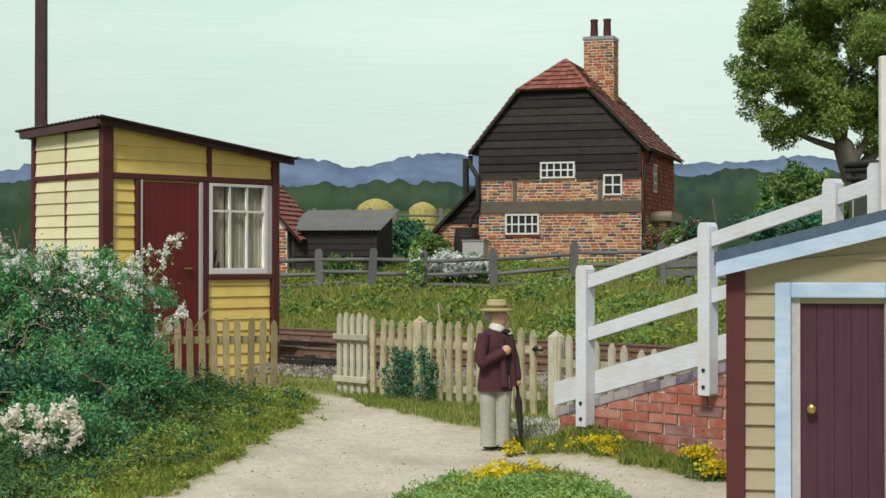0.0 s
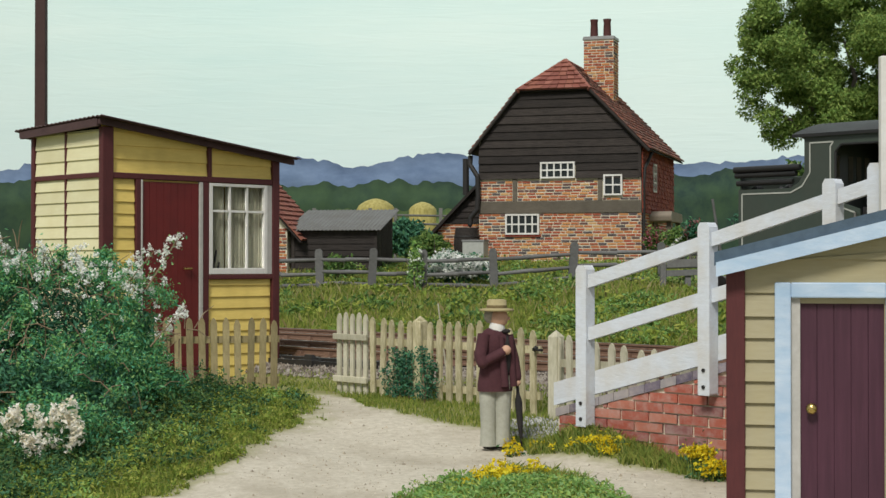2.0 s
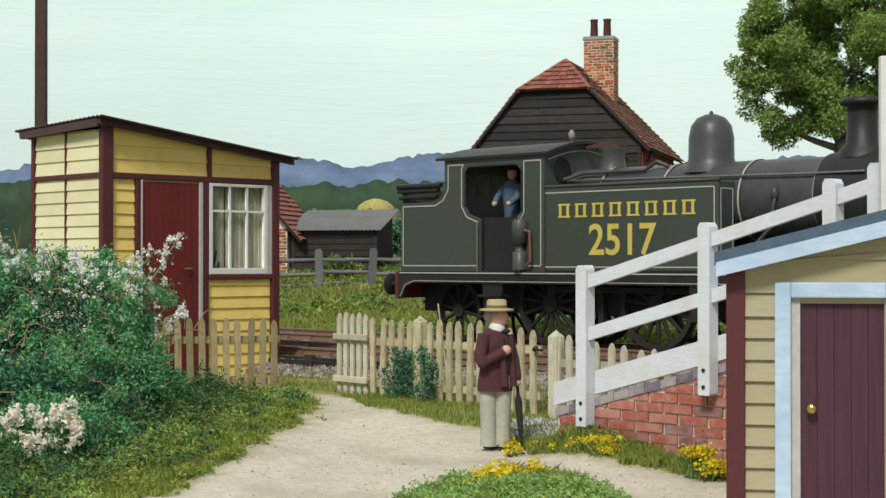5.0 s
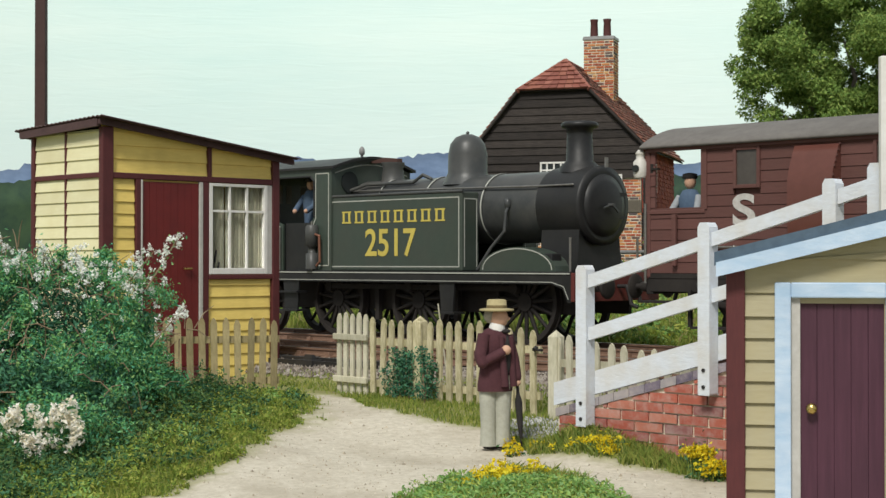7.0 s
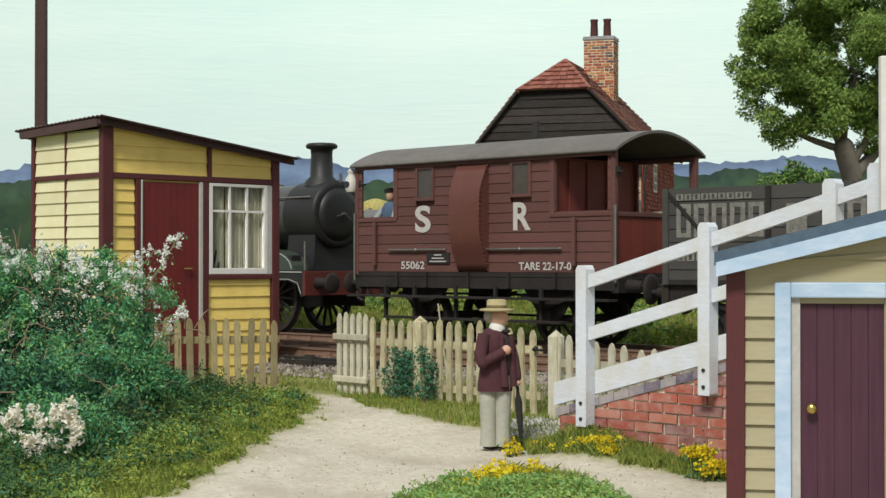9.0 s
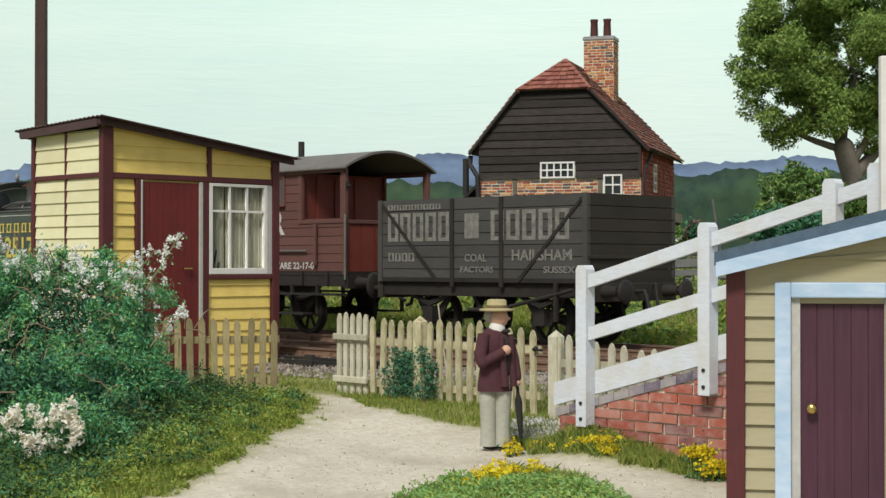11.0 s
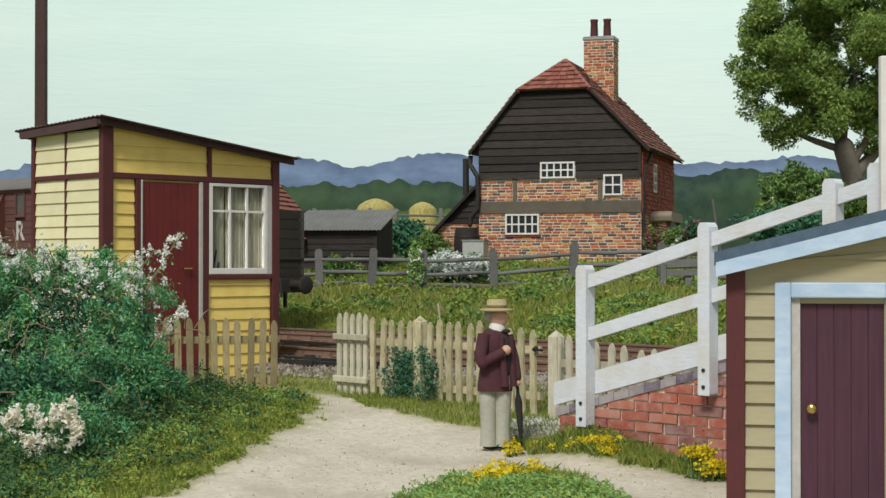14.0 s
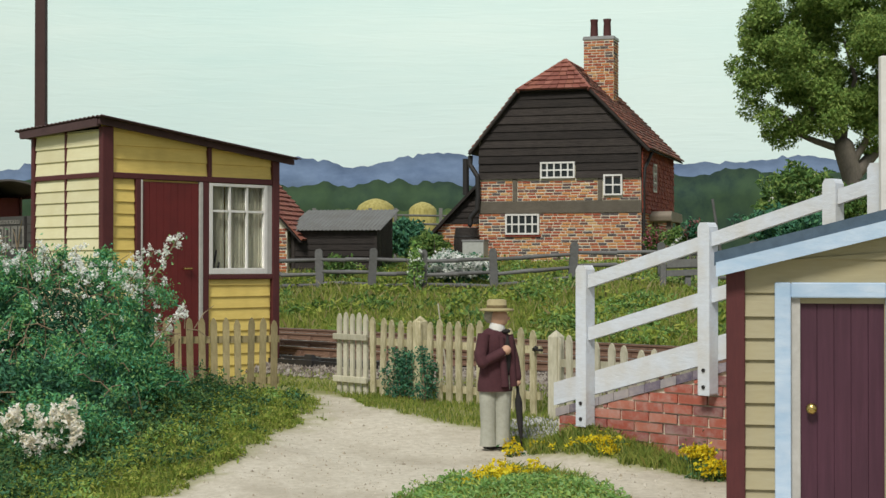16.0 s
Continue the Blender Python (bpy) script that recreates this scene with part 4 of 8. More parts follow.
def tile_rows(s, p0, p1, q0, q1, rows, cols, rng, th=0.03, mi=0):
    """Tiles on a four-sided slope: p0, p1 the foot's ends, q0, q1 the top's ends."""
    p0, p1, q0, q1 = map(Vector, (p0, p1, q0, q1))
    nrm = (p1 - p0).cross(q0 - p0).normalized()
    if nrm.z < 0:
        nrm = -nrm
    for r in range(rows):
        t0, t1 = r / rows, min((r + 1.25) / rows, 1)
        a0, b0 = p0.lerp(q0, t0), p1.lerp(q1, t0)
        a1, b1 = p0.lerp(q0, t1), p1.lerp(q1, t1)
        n = max(2, round(cols * (b0 - a0).length / max((p1 - p0).length, 0.01)))
        off = 0.5 * (r % 2)
        for c in range(-1, n):
            u0, u1 = max((c + off) / n, 0), min((c + 1 + off) / n, 1)
            if u1 - u0 < 0.2 / n:
                continue
            u0, u1 = u0 + 0.03 / n, u1 - 0.03 / n
            h = th + rng.uniform(0, 0.03)
            vs = [a0.lerp(b0, u0), a0.lerp(b0, u1), a1.lerp(b1, u1), a1.lerp(b1, u0)]
            up = [vs[0] + nrm * h, vs[1] + nrm * h, vs[2] + nrm * 0.006, vs[3] + nrm * 0.006]
            s.add(vs + up, [(4, 5, 6, 7), (0, 1, 5, 4), (1, 2, 6, 5), (3, 0, 4, 7)], mi)


def cottage():
    rng = random.Random(11)
    W, D, G = 5.44, 6.5, 2.1
    t = thing("cottage", pose(6.4, 50, G, 0, 0, -17.3), "brick cottage with tarred weatherboard gable and tiled half-hipped roof", "house")
    ez, rz, hipz = 4.10, 6.92, 5.80
    mid = -W / 2
    hx0, hx1 = -4.06, -1.68
    wall = Solid()
    gable = [(-W, -0.3), (0, -0.3), (0, ez), (hx1, hipz), (hx0, hipz), (-W, ez)]
    wall.slab(gable, "y", 0.0, 0.2)
    wall.slab(gable, "y", D - 0.2, D)
    wall.box((-W, 0.2, -0.3), (-W + 0.2, D - 0.2, ez))
    wall.box((-0.2, 0.2, -0.3), (0, D - 0.2, ez))
    wl = part("wall", wall, MORTAR, t)
    wins = [(-3.33, -2.17, 2.90, 3.44), (-4.52, -3.37, 1.06, 1.74), (-1.22, -0.60, 2.32, 3.0)]
    beams = [(-W, 0, 1.76, 2.16), (-4.28, -4.12, 2.16, 2.9), (-1.42, -1.26, 2.16, 2.9)]
    holes = wins + beams
    brick_face(wl, -W, 0, 0.02, 1.765, 0.0, holes, limit=200, rng=rng)
    brick_face(wl, -W, 0, 2.165, 2.92, 0.0, holes, limit=90, rng=rng)
    part("corner_board", Solid().box((-0.075, -0.09, 2.9), (0.012, 0.0, ez)), TARRED, wl)
    # the long side
    side = pose(0, 0, 0, 0, 0, 90)
    brick_face(wl, 0.0, D, 0.0, 1.75, 0.0, (), rng=rng, at=side)
    hang = Solid()
    tile_rows(hang, (0.03, 0.02, 1.75), (0.03, D, 1.75), (0.02, 0.02, ez), (0.02, D, ez), 16, 32, rng)
    tagged(part("hung_tiles", hang, HUNG_TILE, wl, "red hung tiles"), kind="stuff")
    for x0, x1, z0, z1 in beams:
        part("beam", Solid().box((x0 + 0.005, -0.045, z0), (x1 - 0.005, 0.02, z1)), OLD_BEAM, wl, "weathered oak beam", bevel=0.01)
    for (x0, x1, z0, z1), (c, r) in zip(wins, ((5, 2), (5, 2), (2, 2))):
        casement(t, x0, x1, z0, z1, c, r, y=-0.06)
    part("brick_sill", Solid().box((-4.55, -0.07, 0.99), (-3.34, 0.02, 1.06)), HUNG_TILE, wl)
    casement(t, 2.0, 2.6, 2.5, 3.45, 2, 3, y=-0.05, at=side)
    # weatherboards, each a part
    z = 2.9
    step = 0.262
    while z < hipz - 0.02:
        zt = min(z + step + 0.02, hipz)
        def xl(zz):
            return -W if zz < ez else -W + (zz - ez) / (hipz - ez) * (hx0 + W)
        def xr(zz):
            return -0.06 if zz < ez else -0.06 + (zz - ez) / (hipz - ez) * (hx1 + 0.06)
        segs = [(xl(z), xr(z), xl(zt), xr(zt))]
        if z < 3.40 and zt > 2.92:
            segs = [(xl(z), -3.36, xl(zt), -3.36), (-2.14, xr(z), -2.14, xr(zt))]
        for a, b, c, d in segs:
            w = rng.uniform(-0.02, 0.02)
            part("weatherboard", Solid().add([(a, -0.085 + w, z - 0.01), (b, -0.085 - w, z - 0.01 + w), (b, -0.02, z), (a, -0.02, z), (c, -0.045, zt), (d, -0.045, zt), (d, -0.02, zt), (c, -0.02, zt)], [(3, 2, 1, 0), (4, 5, 6, 7), (0, 1, 5, 4), (1, 2, 6, 5), (2, 3, 7, 6), (3, 0, 4, 7)]), TARRED, wl)
        z += step
    # roof
    ov = 0.30
    y0, y1, yr = -0.20, D + 0.5, 1.05
    ex = ez - ov * 1.04 + 0.02
    deck = Solid()
    A, B = (ov, y0, ex), (ov, y1, ex)
    Hn, Rn, Rf = (hx1 + 0.04, y0, hipz + 0.02), (mid, yr, rz), (mid, y1, rz)
    deck.add([A, B, Rf, Rn, Hn], [(0, 1, 2, 3, 4)])
    C, E2 = (-W - ov, y0, ex), (-W - ov, y1, ex)
    Hl = (hx0 - 0.04, y0, hipz + 0.02)
    deck.add([C, E2, Rf, Rn, Hl], [(0, 1, 2, 3, 4)])
    deck.add([Hn, Hl, Rn], [(0, 1, 2)])
    rf = part("roof", deck, TARRED, t, "sagging clay-tiled half-hipped roof")
    so = rf.modifiers.new("thickness", "SOLIDIFY")
    so.thickness, so.offset = 0.04, 0
    rf.location.z -= 0.05
    ti = Solid()
    tile_rows(ti, (ov + 0.03, y0, ex), (ov + 0.03, y1, ex), (hx1 + 0.04, y0 + 0.02, hipz + 0.02), (hx1 + 0.04, y1, hipz + 0.02), 13, 34, rng, 0.04)
    tile_rows(ti, (hx1 + 0.04, y0, hipz + 0.02), (hx1 + 0.04, y1, hipz + 0.02), (mid, yr, rz), (mid, y1, rz), 7, 34, rng, 0.04)
    tile_rows(ti, (-W - ov, y0, ex), (-W - ov, y1, ex), (hx0 - 0.04, y0, hipz + 0.02), (hx0 - 0.04, y1, hipz + 0.02), 13, 34, rng, 0.04)
    tagged(part("roof_tiles", ti, TILE, rf, at=pose(0, 0, 0.055)), kind="stuff")
    hp = Solid()
    tile_rows(hp, (hx0 - 0.02, y0 - 0.04, hipz), (hx1 + 0.02, y0 - 0.04, hipz), (mid - 0.05, yr, rz + 0.02), (mid + 0.05, yr, rz + 0.02), 7, 9, rng, 0.05)
    tagged(part("hip_tiles", hp, HIP_TILE, rf, at=pose(0, 0, 0.055)), kind="stuff")
    for a, b in ((Hn, Rn), (Hl, Rn), (Rn, Rf)):
        part("ridge_tile", Solid().rod(Vector(a) + Vector((0, 0, 0.01)), Vector(b) + Vector((0, 0, 0.03)), 0.085, seg=8), HIP_TILE, rf)
    for a, b in ((A, Hn), (C, Hl)):
        a, b = Vector(a), Vector(b)
        part("verge_board", Solid().rod(a + Vector((0, 0.02, -0.02)), b + Vector((0, 0.02, -0.02)), 0.06, seg=6), TARRED, rf)
    # chimney stack
    cx, cy = -2.02, 3.5
    ch = part("chimney", Solid().box((cx - 0.52, cy - 0.42, 5.2), (cx + 0.52, cy + 0.42, 7.86)), MORTAR, t, "tall brick chimney with two pots")
    brick_face(ch, cx - 0.53, cx + 0.53, 5.6, 7.86, cy - 0.42, (), rng=rng)
    brick_face(ch, 0, 0.85, 5.6, 7.86, 0, (), rng=rng, at=pose(cx + 0.52, cy - 0.42, 0, 0, 0, 90))
    part("cap", Solid().box((cx - 0.56, cy - 0.46, 7.86), (cx + 0.56, cy + 0.46, 7.98), taper=0.02), LEAD, ch, bevel=0.01)
    for dx in (-0.24, 0.22):
        part("chimney_pot", Solid().turned([(0.15, 7.95), (0.14, 8.05), (0.125, 8.52), (0.14, 8.55), (0.14, 8.62)], 12, 0, Matrix.Translation((cx + dx, cy, 0))), mat("dark_red_pot", (0.10, 0.032, 0.03), (0.07, 0.025, 0.024), 14), ch, "dark red clay pot")
    # gutters and downpipes
    part("downpipe", Solid().pipe([(-W - 0.30, 0.0, 3.70), (-W - 0.30, -0.05, 3.40), (-W - 0.02, -0.12, 3.0), (-W + 0.0, -0.12, 2.3), (-W - 0.03, -0.12, 1.9), (-W - 0.26, -0.12, 1.62), (-W - 0.28, -0.12, 1.4)], 0.085), IRON, t, "black downpipe to the water butt")
    part("downpipe", Solid().pipe([(0.26, 0.55, 3.72), (0.09, 0.2, 3.2), (0.07, 0.1, 2.7), (0.07, 0.1, 0)], 0.055), IRON, t, "black downpipe")
    part("soil_pipe", Solid().rod((-W - 0.52, 0.2, 2.4), (-W - 0.52, 0.2, 3.62), 0.11, seg=10), IRON, t, "thick black pipe beside the gable")
    # porch hood and doorway on the long side
    po = Solid().slab([(1.5, 1.50), (3.9, 1.50), (3.95, 1.62), (3.8, 1.80), (1.6, 1.84), (1.45, 1.70)], "x", 0.0, 0.75)
    part("porch_hood", po, mat("pale_stone_hood", (0.30, 0.26, 0.20), (0.22, 0.18, 0.14), 12), t, "pale moulded porch hood", bevel=0.05)
    for y in (1.7, 3.6):
        part("porch_post", Solid().box((0.55, y, 0), (0.70, y + 0.15, 1.5)), OLD_BEAM, t)
    part("front_door", Solid().box((0.0, 2.2, 0), (0.035, 3.1, 1.5)), OLD_BEAM, t, "dark front door under the porch")
    # lean-to at the left end
    le = part("lean_to", Solid().slab([(-7.0, -0.3), (-W, -0.3), (-W, 1.45), (-6.75, 1.45), (-7.0, 1.20)], "y", 0.35, 3.5), MORTAR, t, "brick lean-to with tarred gable")
    part("gable", Solid().slab([(-6.75, 1.45), (-W, 1.45), (-W, 2.75)], "y", 0.33, 3.5), TARRED, le)
    brick_face(le, -7.0, -W, 0, 1.45, 0.35, (), rng=rng)
    for k in range(6):
        z = 1.45 + 0.2 * k
        part("weatherboard", clap(Solid(), -W + 7.0 - max(0, (z + 0.2 - 1.2) / 1.55 * 1.56 - 0.05), z, z + 0.2, -7.0 + max(0, (z + 0.2 - 1.2) / 1.55 * 1.56 - 0.05), 0.35, 0.2, None, 0, 0.05), TARRED, le)
    part("lean_to_roof", Solid().slab([(-7.28, 0.92), (-W, 2.78), (-W, 2.90), (-7.30, 1.04)], "y", 0.1, 3.7), TARRED, le, bevel=0.02)


cottage()

CP = pose(6.4, 50, 2.1, 0, 0, -17.3)
wb = thing("water_butt", CP @ pose(-5.80, -0.25, 0.0), "dark tarred wooden water butt under the downpipe", "barrel")
part("barrel_body", Solid().turned([(0.36, -0.1), (0.41, 0.4), (0.43, 0.75), (0.41, 1.05), (0.37, 1.30)], 18), TARRED, wb)
for z in (0.35, 0.95):
    part("hoop", Solid().turned([(0.40, z), (0.427, z + 0.03), (0.427, z + 0.06), (0.40, z + 0.08)], 18), IRON, wb)
ck = thing("cold_tank", CP @ pose(-5.28, -1.0, 0.02), "pale grey galvanised tank standing by the cottage", "tank")
part("body", Solid().box((-0.36, -0.3, 0.32), (0.36, 0.3, 0.84)), mat("pale_zinc", (0.46, 0.47, 0.44), (0.36, 0.37, 0.34), 12, 0.6, 0.3), ck, bevel=0.02)
part("rim", Solid().box((-0.38, -0.32, 0.80), (0.38, 0.32, 0.86)), LEAD, ck)
part("stand", Solid().box((-0.3, -0.25, -0.1), (0.3, 0.25, 0.32)), OLD_BEAM, ck)


def black_shed():
    t = thing("black_shed", pose(-4.62, 47.6, 1.72, 0, 0, -11), "black tarred timber shed with a corrugated iron roof", "shed")
    W, D, hf, hb = 2.62, 2.2, 1.52, 2.12
    s = Solid()
    s.box((0, 0, -0.1), (W, 0.08, hf)).box((0, D - 0.08, -0.1), (W, D, hb))
    s.slab([(0.08, -0.1), (D - 0.08, -0.1), (D - 0.08, hb - 0.03), (0.08, hf)], "x", 0, 0.08)
    s.slab([(0.08, -0.1), (D - 0.08, -0.1), (D - 0.08, hb - 0.03), (0.08, hf)], "x", W - 0.08, W)
    part("wall", s, TARRED, t)
    for k in range(8):
        part("board", clap(Solid(), W - 0.1, 0.19 * k - 0.05, 0.19 * (k + 1) - 0.05, 0.05, 0.0, 0.19, None, 0, 0.03), TARRED, t)
    for k in range(7):
        x = 0.02 + 0.31 * k
        part("board", Solid().slab([(x, -0.1), (x + 0.29, -0.1), (x + 0.29, hf + (hb - hf) * (x + 0.29) / D - 0.03), (x, hf + (hb - hf) * x / D - 0.03)], "x", W, W + 0.03), TARRED, t)
    for x in (-0.03, W - 0.05):
        part("corner_post", Solid().box((x, -0.05, -0.1), (x + 0.1, 0.05, hf)), TARRED, t)
    r = Solid()
    r.weld = True
    n = 48
    for i in range(n):
        a, b = -0.2 + (W + 0.4) * i / n, -0.2 + (W + 0.4) * (i + 1) / n
        w0, w1 = 0.03 * (i % 2), 0.03 * ((i + 1) % 2)
        za, zb = hf - 0.02, hb + 0.07
        r.add([(a, -0.22, za + w0), (b, -0.22, za + w1), (b, D + 0.15, zb + w1), (a, D + 0.15, zb + w0), (a, -0.22, za + w0 - 0.02), (b, -0.22, za + w1 - 0.02), (b, D + 0.15, zb + w1 - 0.02), (a, D + 0.15, zb + w0 - 0.02)], [(0, 1, 2, 3), (7, 6, 5, 4), (0, 4, 5, 1), (2, 6, 7, 3)])
    part("roof", r, CORRUGATED, t, "grey corrugated iron roof")


black_shed()


def outhouse():
    rng = random.Random(8)
    t = thing("outhouse", pose(-4.78, 47.4, 1.75, 0, 0, -12), "small brick outhouse with a red tiled roof", "house")
    b = part("wall", Solid().slab([(-3.0, -0.2), (0, -0.2), (0, 1.55), (-1.5, 3.2), (-3.0, 1.55)], "y", 0.02, 2.6), MORTAR, t)
    brick_face(b, -1.2, 0, 0, 1.6, 0.02, (), rng=rng)
    d = Solid().add([(0.5, -0.2, 1.15), (0.5, 2.8, 1.15), (-1.5, 2.8, 3.32), (-1.5, -0.2, 3.32), (-3.5, -0.2, 1.15), (-3.5, 2.8, 1.15)], [(0, 1, 2, 3), (3, 2, 5, 4)])
    r = part("roof", d, TARRED, t, "red clay tile roof")
    so = r.modifiers.new("thickness", "SOLIDIFY")
    so.thickness, so.offset = 0.04, 0
    r.location.z -= 0.05
    ti = Solid()
    tile_rows(ti, (0.52, -0.22, 1.15), (0.52, 2.8, 1.15), (-1.5, -0.22, 3.34), (-1.5, 2.8, 3.34), 14, 16, rng, 0.05)
    tagged(part("roof_tiles", ti, HIP_TILE, r, at=pose(0, 0, 0.055)), kind="stuff")


outhouse()


def yard_fence():
    pxs = [430, 567, 657, 748, 875, 1012, 1172, 1330, 1480]
    D = [44.0, 43.4, 43.0, 42.8, 42.6, 42.4, 42.2, 42.2, 42.2]
    pts = [(ray(p) * d, d) for p, d in zip(pxs, D)]
    t = thing("post_and_rail_fence", pose(pts[0][0], pts[0][1], 0), "silvered split-rail fence along the yard", "fence")
    rng = random.Random(4)
    zs = []
    for (x, y) in pts:
        g = ground_z(x, y)
        zs.append(g)
        s = Solid().slab([(-0.12, -0.3), (0.12, -0.3), (0.105, 1.12), (0.04, 1.20), (-0.08, 1.17), (-0.105, 1.10)], "y", -0.09, 0.09)
        o = part("post", s, GREY_WOOD, t, bevel=0.012)
        o.matrix_local = pose(x - pts[0][0], y - pts[0][1], g, rng.uniform(-2, 2), rng.uniform(-3, 5), rng.uniform(-8, 8))
    for i in range(len(pts) - 1):
        for h in (0.18, 0.52, 0.88):
            a = Vector((pts[i][0] - pts[0][0], pts[i][1] - pts[0][1] - 0.02, zs[i] + h + rng.uniform(-0.05, 0.05)))
            b = Vector((pts[i + 1][0] - pts[0][0], pts[i + 1][1] - pts[0][1] - 0.02, zs[i + 1] + h + rng.uniform(-0.05, 0.05)))
            part("rail", Solid().rod(a, a.lerp(b, 0.5) + Vector((0, 0, rng.uniform(-0.03, 0.03))), 0.055, 0.07, 6).rod(a.lerp(b, 0.5), b, 0.07, 0.05, 6), GREY_WOOD, t)


yard_fence()
for px, w, hh in ((665, 0.95, 0.62), (748, 0.68, 0.50)):
    d = 70.0
    h = thing("haystack", pose(ray(px) * d, d, EYE + 2.15), "rounded golden haystack in the far field", "haystack", "haystacks")
    part("hay_mound", Solid().turned([(w * 0.9, -1.5), (w * 0.92, 0.25), (w * 0.8, hh * 0.75), (w * 0.5, hh * 1.05), (w * 0.2, hh * 1.2), (0.03, hh * 1.24)], 18), mat("hay", (0.44, 0.38, 0.14), (0.28, 0.24, 0.07), 9, 0.95, 1.0, stretch=(1, 1, 0.5), soft=0.12, stain=(0.22, 0.20, 0.07)), h)


def far_fence():
    t = thing("field_fence", pose(0, 62, 4.2), "weathered rail fence across the far field", "fence")
    z0 = EYE + 1.98 - 4.2
    for a, b, dz in ((520, 655, 0.0), (655, 835, -0.05), (690, 835, -0.40), (520, 655, -0.32)):
        part("rail", Solid().rod((ray(a) * 62, 0, z0 + dz), (ray(b) * 62, 0, z0 + dz - 0.06), 0.05, seg=6), GREY_WOOD, t)
    for p in (556, 655, 700, 780, 835):
        part("post", Solid().box((ray(p) * 62 - 0.07, -0.07, -2.4), (ray(p) * 62 + 0.07, 0.07, z0 + 0.22)), GREY_WOOD, t)


far_fence()


def stile():
    """Low wooden stile where the yard fence meets the garden."""
    d = 40.5
    k = d / 2740.0
    x0 = (1180 - 784) * k
    g = ground_z(x0 + 0.4, d)
    t = thing("stile", pose(x0, d, g), "low silvered timber stile with plank steps in the yard fence", "stile")
    Z = lambda py: EYE - (py - 466) * k - g
    for x, top in ((-0.10, 464), (0.55, 484), (0.95, 450)):
        part("post", Solid().slab([(x - 0.08, -0.25), (x + 0.08, -0.25), (x + 0.07, Z(top) - 0.04), (x + 0.02, Z(top)), (x - 0.07, Z(top) - 0.05)], "y", -0.08, 0.08), GREY_WOOD, t, bevel=0.01)
    for za, zb, x1, y in ((460, 474, 0.95, -0.16), (479, 490, 0.80, -0.13), (508, 517, 0.85, -0.22)):
        part("plank", Solid().slab([(-0.02, Z(zb)), (x1, Z(zb - 3)), (x1, Z(za - 2)), (-0.02, Z(za))], "y", y, y + 0.07), GREY_WOOD, t, bevel=0.012)


stile()
k47 = 47.0 / 2740.0
lp = thing("leaning_pole", pose(ray(1280) * 47, 47.0, EYE + 0.9), "pale weathered pole leaning in the cottage garden", "pole")
part("shaft", Solid().rod((0.06, 0, -1.5), (-18 * k47, 0.1, 1.05), 0.055, 0.04, 7), GREY_WOOD, lp)
st = thing("broken_stick", pose(ray(790) * 22.2, 22.2, ground_z(ray(790) * 22.2, 22.2)), "thin pale stick leaning against the picket fence", "stick")
part("shaft", Solid().rod((0.05, 0, -0.05), (-0.12, 0.05, EYE - (538 - 466) * 22.2 / 2740 - ground_z(ray(790) * 22.2, 22.2)), 0.016, 0.011, 6), PALE_PICKET, st)


# ---- planting ----
def leaf_mat(name, colours, rough=0.8, grain=0.78, thin=0.35):
    m = island_mat(name, colours, 6, rough, 0.0, 0.0, grain)
    n, l = m.node_tree.nodes, m.node_tree.links
    bs = n["Principled BSDF"]
    src = bs.inputs["Base Color"].links[0].from_socket
    tr, mix = n.new("ShaderNodeBsdfTranslucent"), n.new("ShaderNodeMixShader")
    mix.inputs[0].default_value = thin
    l.new(src, tr.inputs[0])
    l.new(bs.outputs[0], mix.inputs[1])
    l.new(tr.outputs[0], mix.inputs[2])
    l.new(mix.outputs[0], n["Material Output"].inputs[0])
    return m


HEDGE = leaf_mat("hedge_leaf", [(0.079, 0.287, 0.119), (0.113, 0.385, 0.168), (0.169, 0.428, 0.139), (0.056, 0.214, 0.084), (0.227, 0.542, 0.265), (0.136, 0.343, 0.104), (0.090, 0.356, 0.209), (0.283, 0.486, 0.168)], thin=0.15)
COVER = leaf_mat("ground_cover_leaf", [(0.049, 0.139, 0.041), (0.074, 0.175, 0.056), (0.106, 0.185, 0.051), (0.036, 0.111, 0.046), (0.139, 0.203, 0.056), (0.066, 0.185, 0.089)], thin=0.15)
OLIVE = leaf_mat("verge_leaf", [(0.293, 0.380, 0.062), (0.380, 0.456, 0.083), (0.207, 0.304, 0.049), (0.449, 0.475, 0.104), (0.173, 0.266, 0.041)])
GRASS = leaf_mat("grass_blade", [(0.299, 0.360, 0.070), (0.373, 0.414, 0.093), (0.224, 0.306, 0.055), (0.444, 0.439, 0.121), (0.186, 0.266, 0.047), (0.323, 0.385, 0.075), (0.149, 0.226, 0.041)])
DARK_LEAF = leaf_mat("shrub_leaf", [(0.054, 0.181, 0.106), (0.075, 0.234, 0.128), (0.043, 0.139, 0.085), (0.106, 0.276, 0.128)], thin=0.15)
TREE_LEAF = leaf_mat("tree_leaf", [(0.169, 0.285, 0.062), (0.254, 0.374, 0.083), (0.127, 0.227, 0.048), (0.338, 0.439, 0.110), (0.203, 0.308, 0.068)], thin=0.15)
BUSH_LEAF = leaf_mat("bush_leaf", [(0.109, 0.213, 0.049), (0.155, 0.278, 0.069), (0.077, 0.163, 0.042), (0.233, 0.328, 0.082)], thin=0.15)
BRIGHT = leaf_mat("bright_leaf", [(0.260, 0.464, 0.120), (0.364, 0.561, 0.170), (0.195, 0.378, 0.100), (0.468, 0.586, 0.140), (0.312, 0.512, 0.200)])
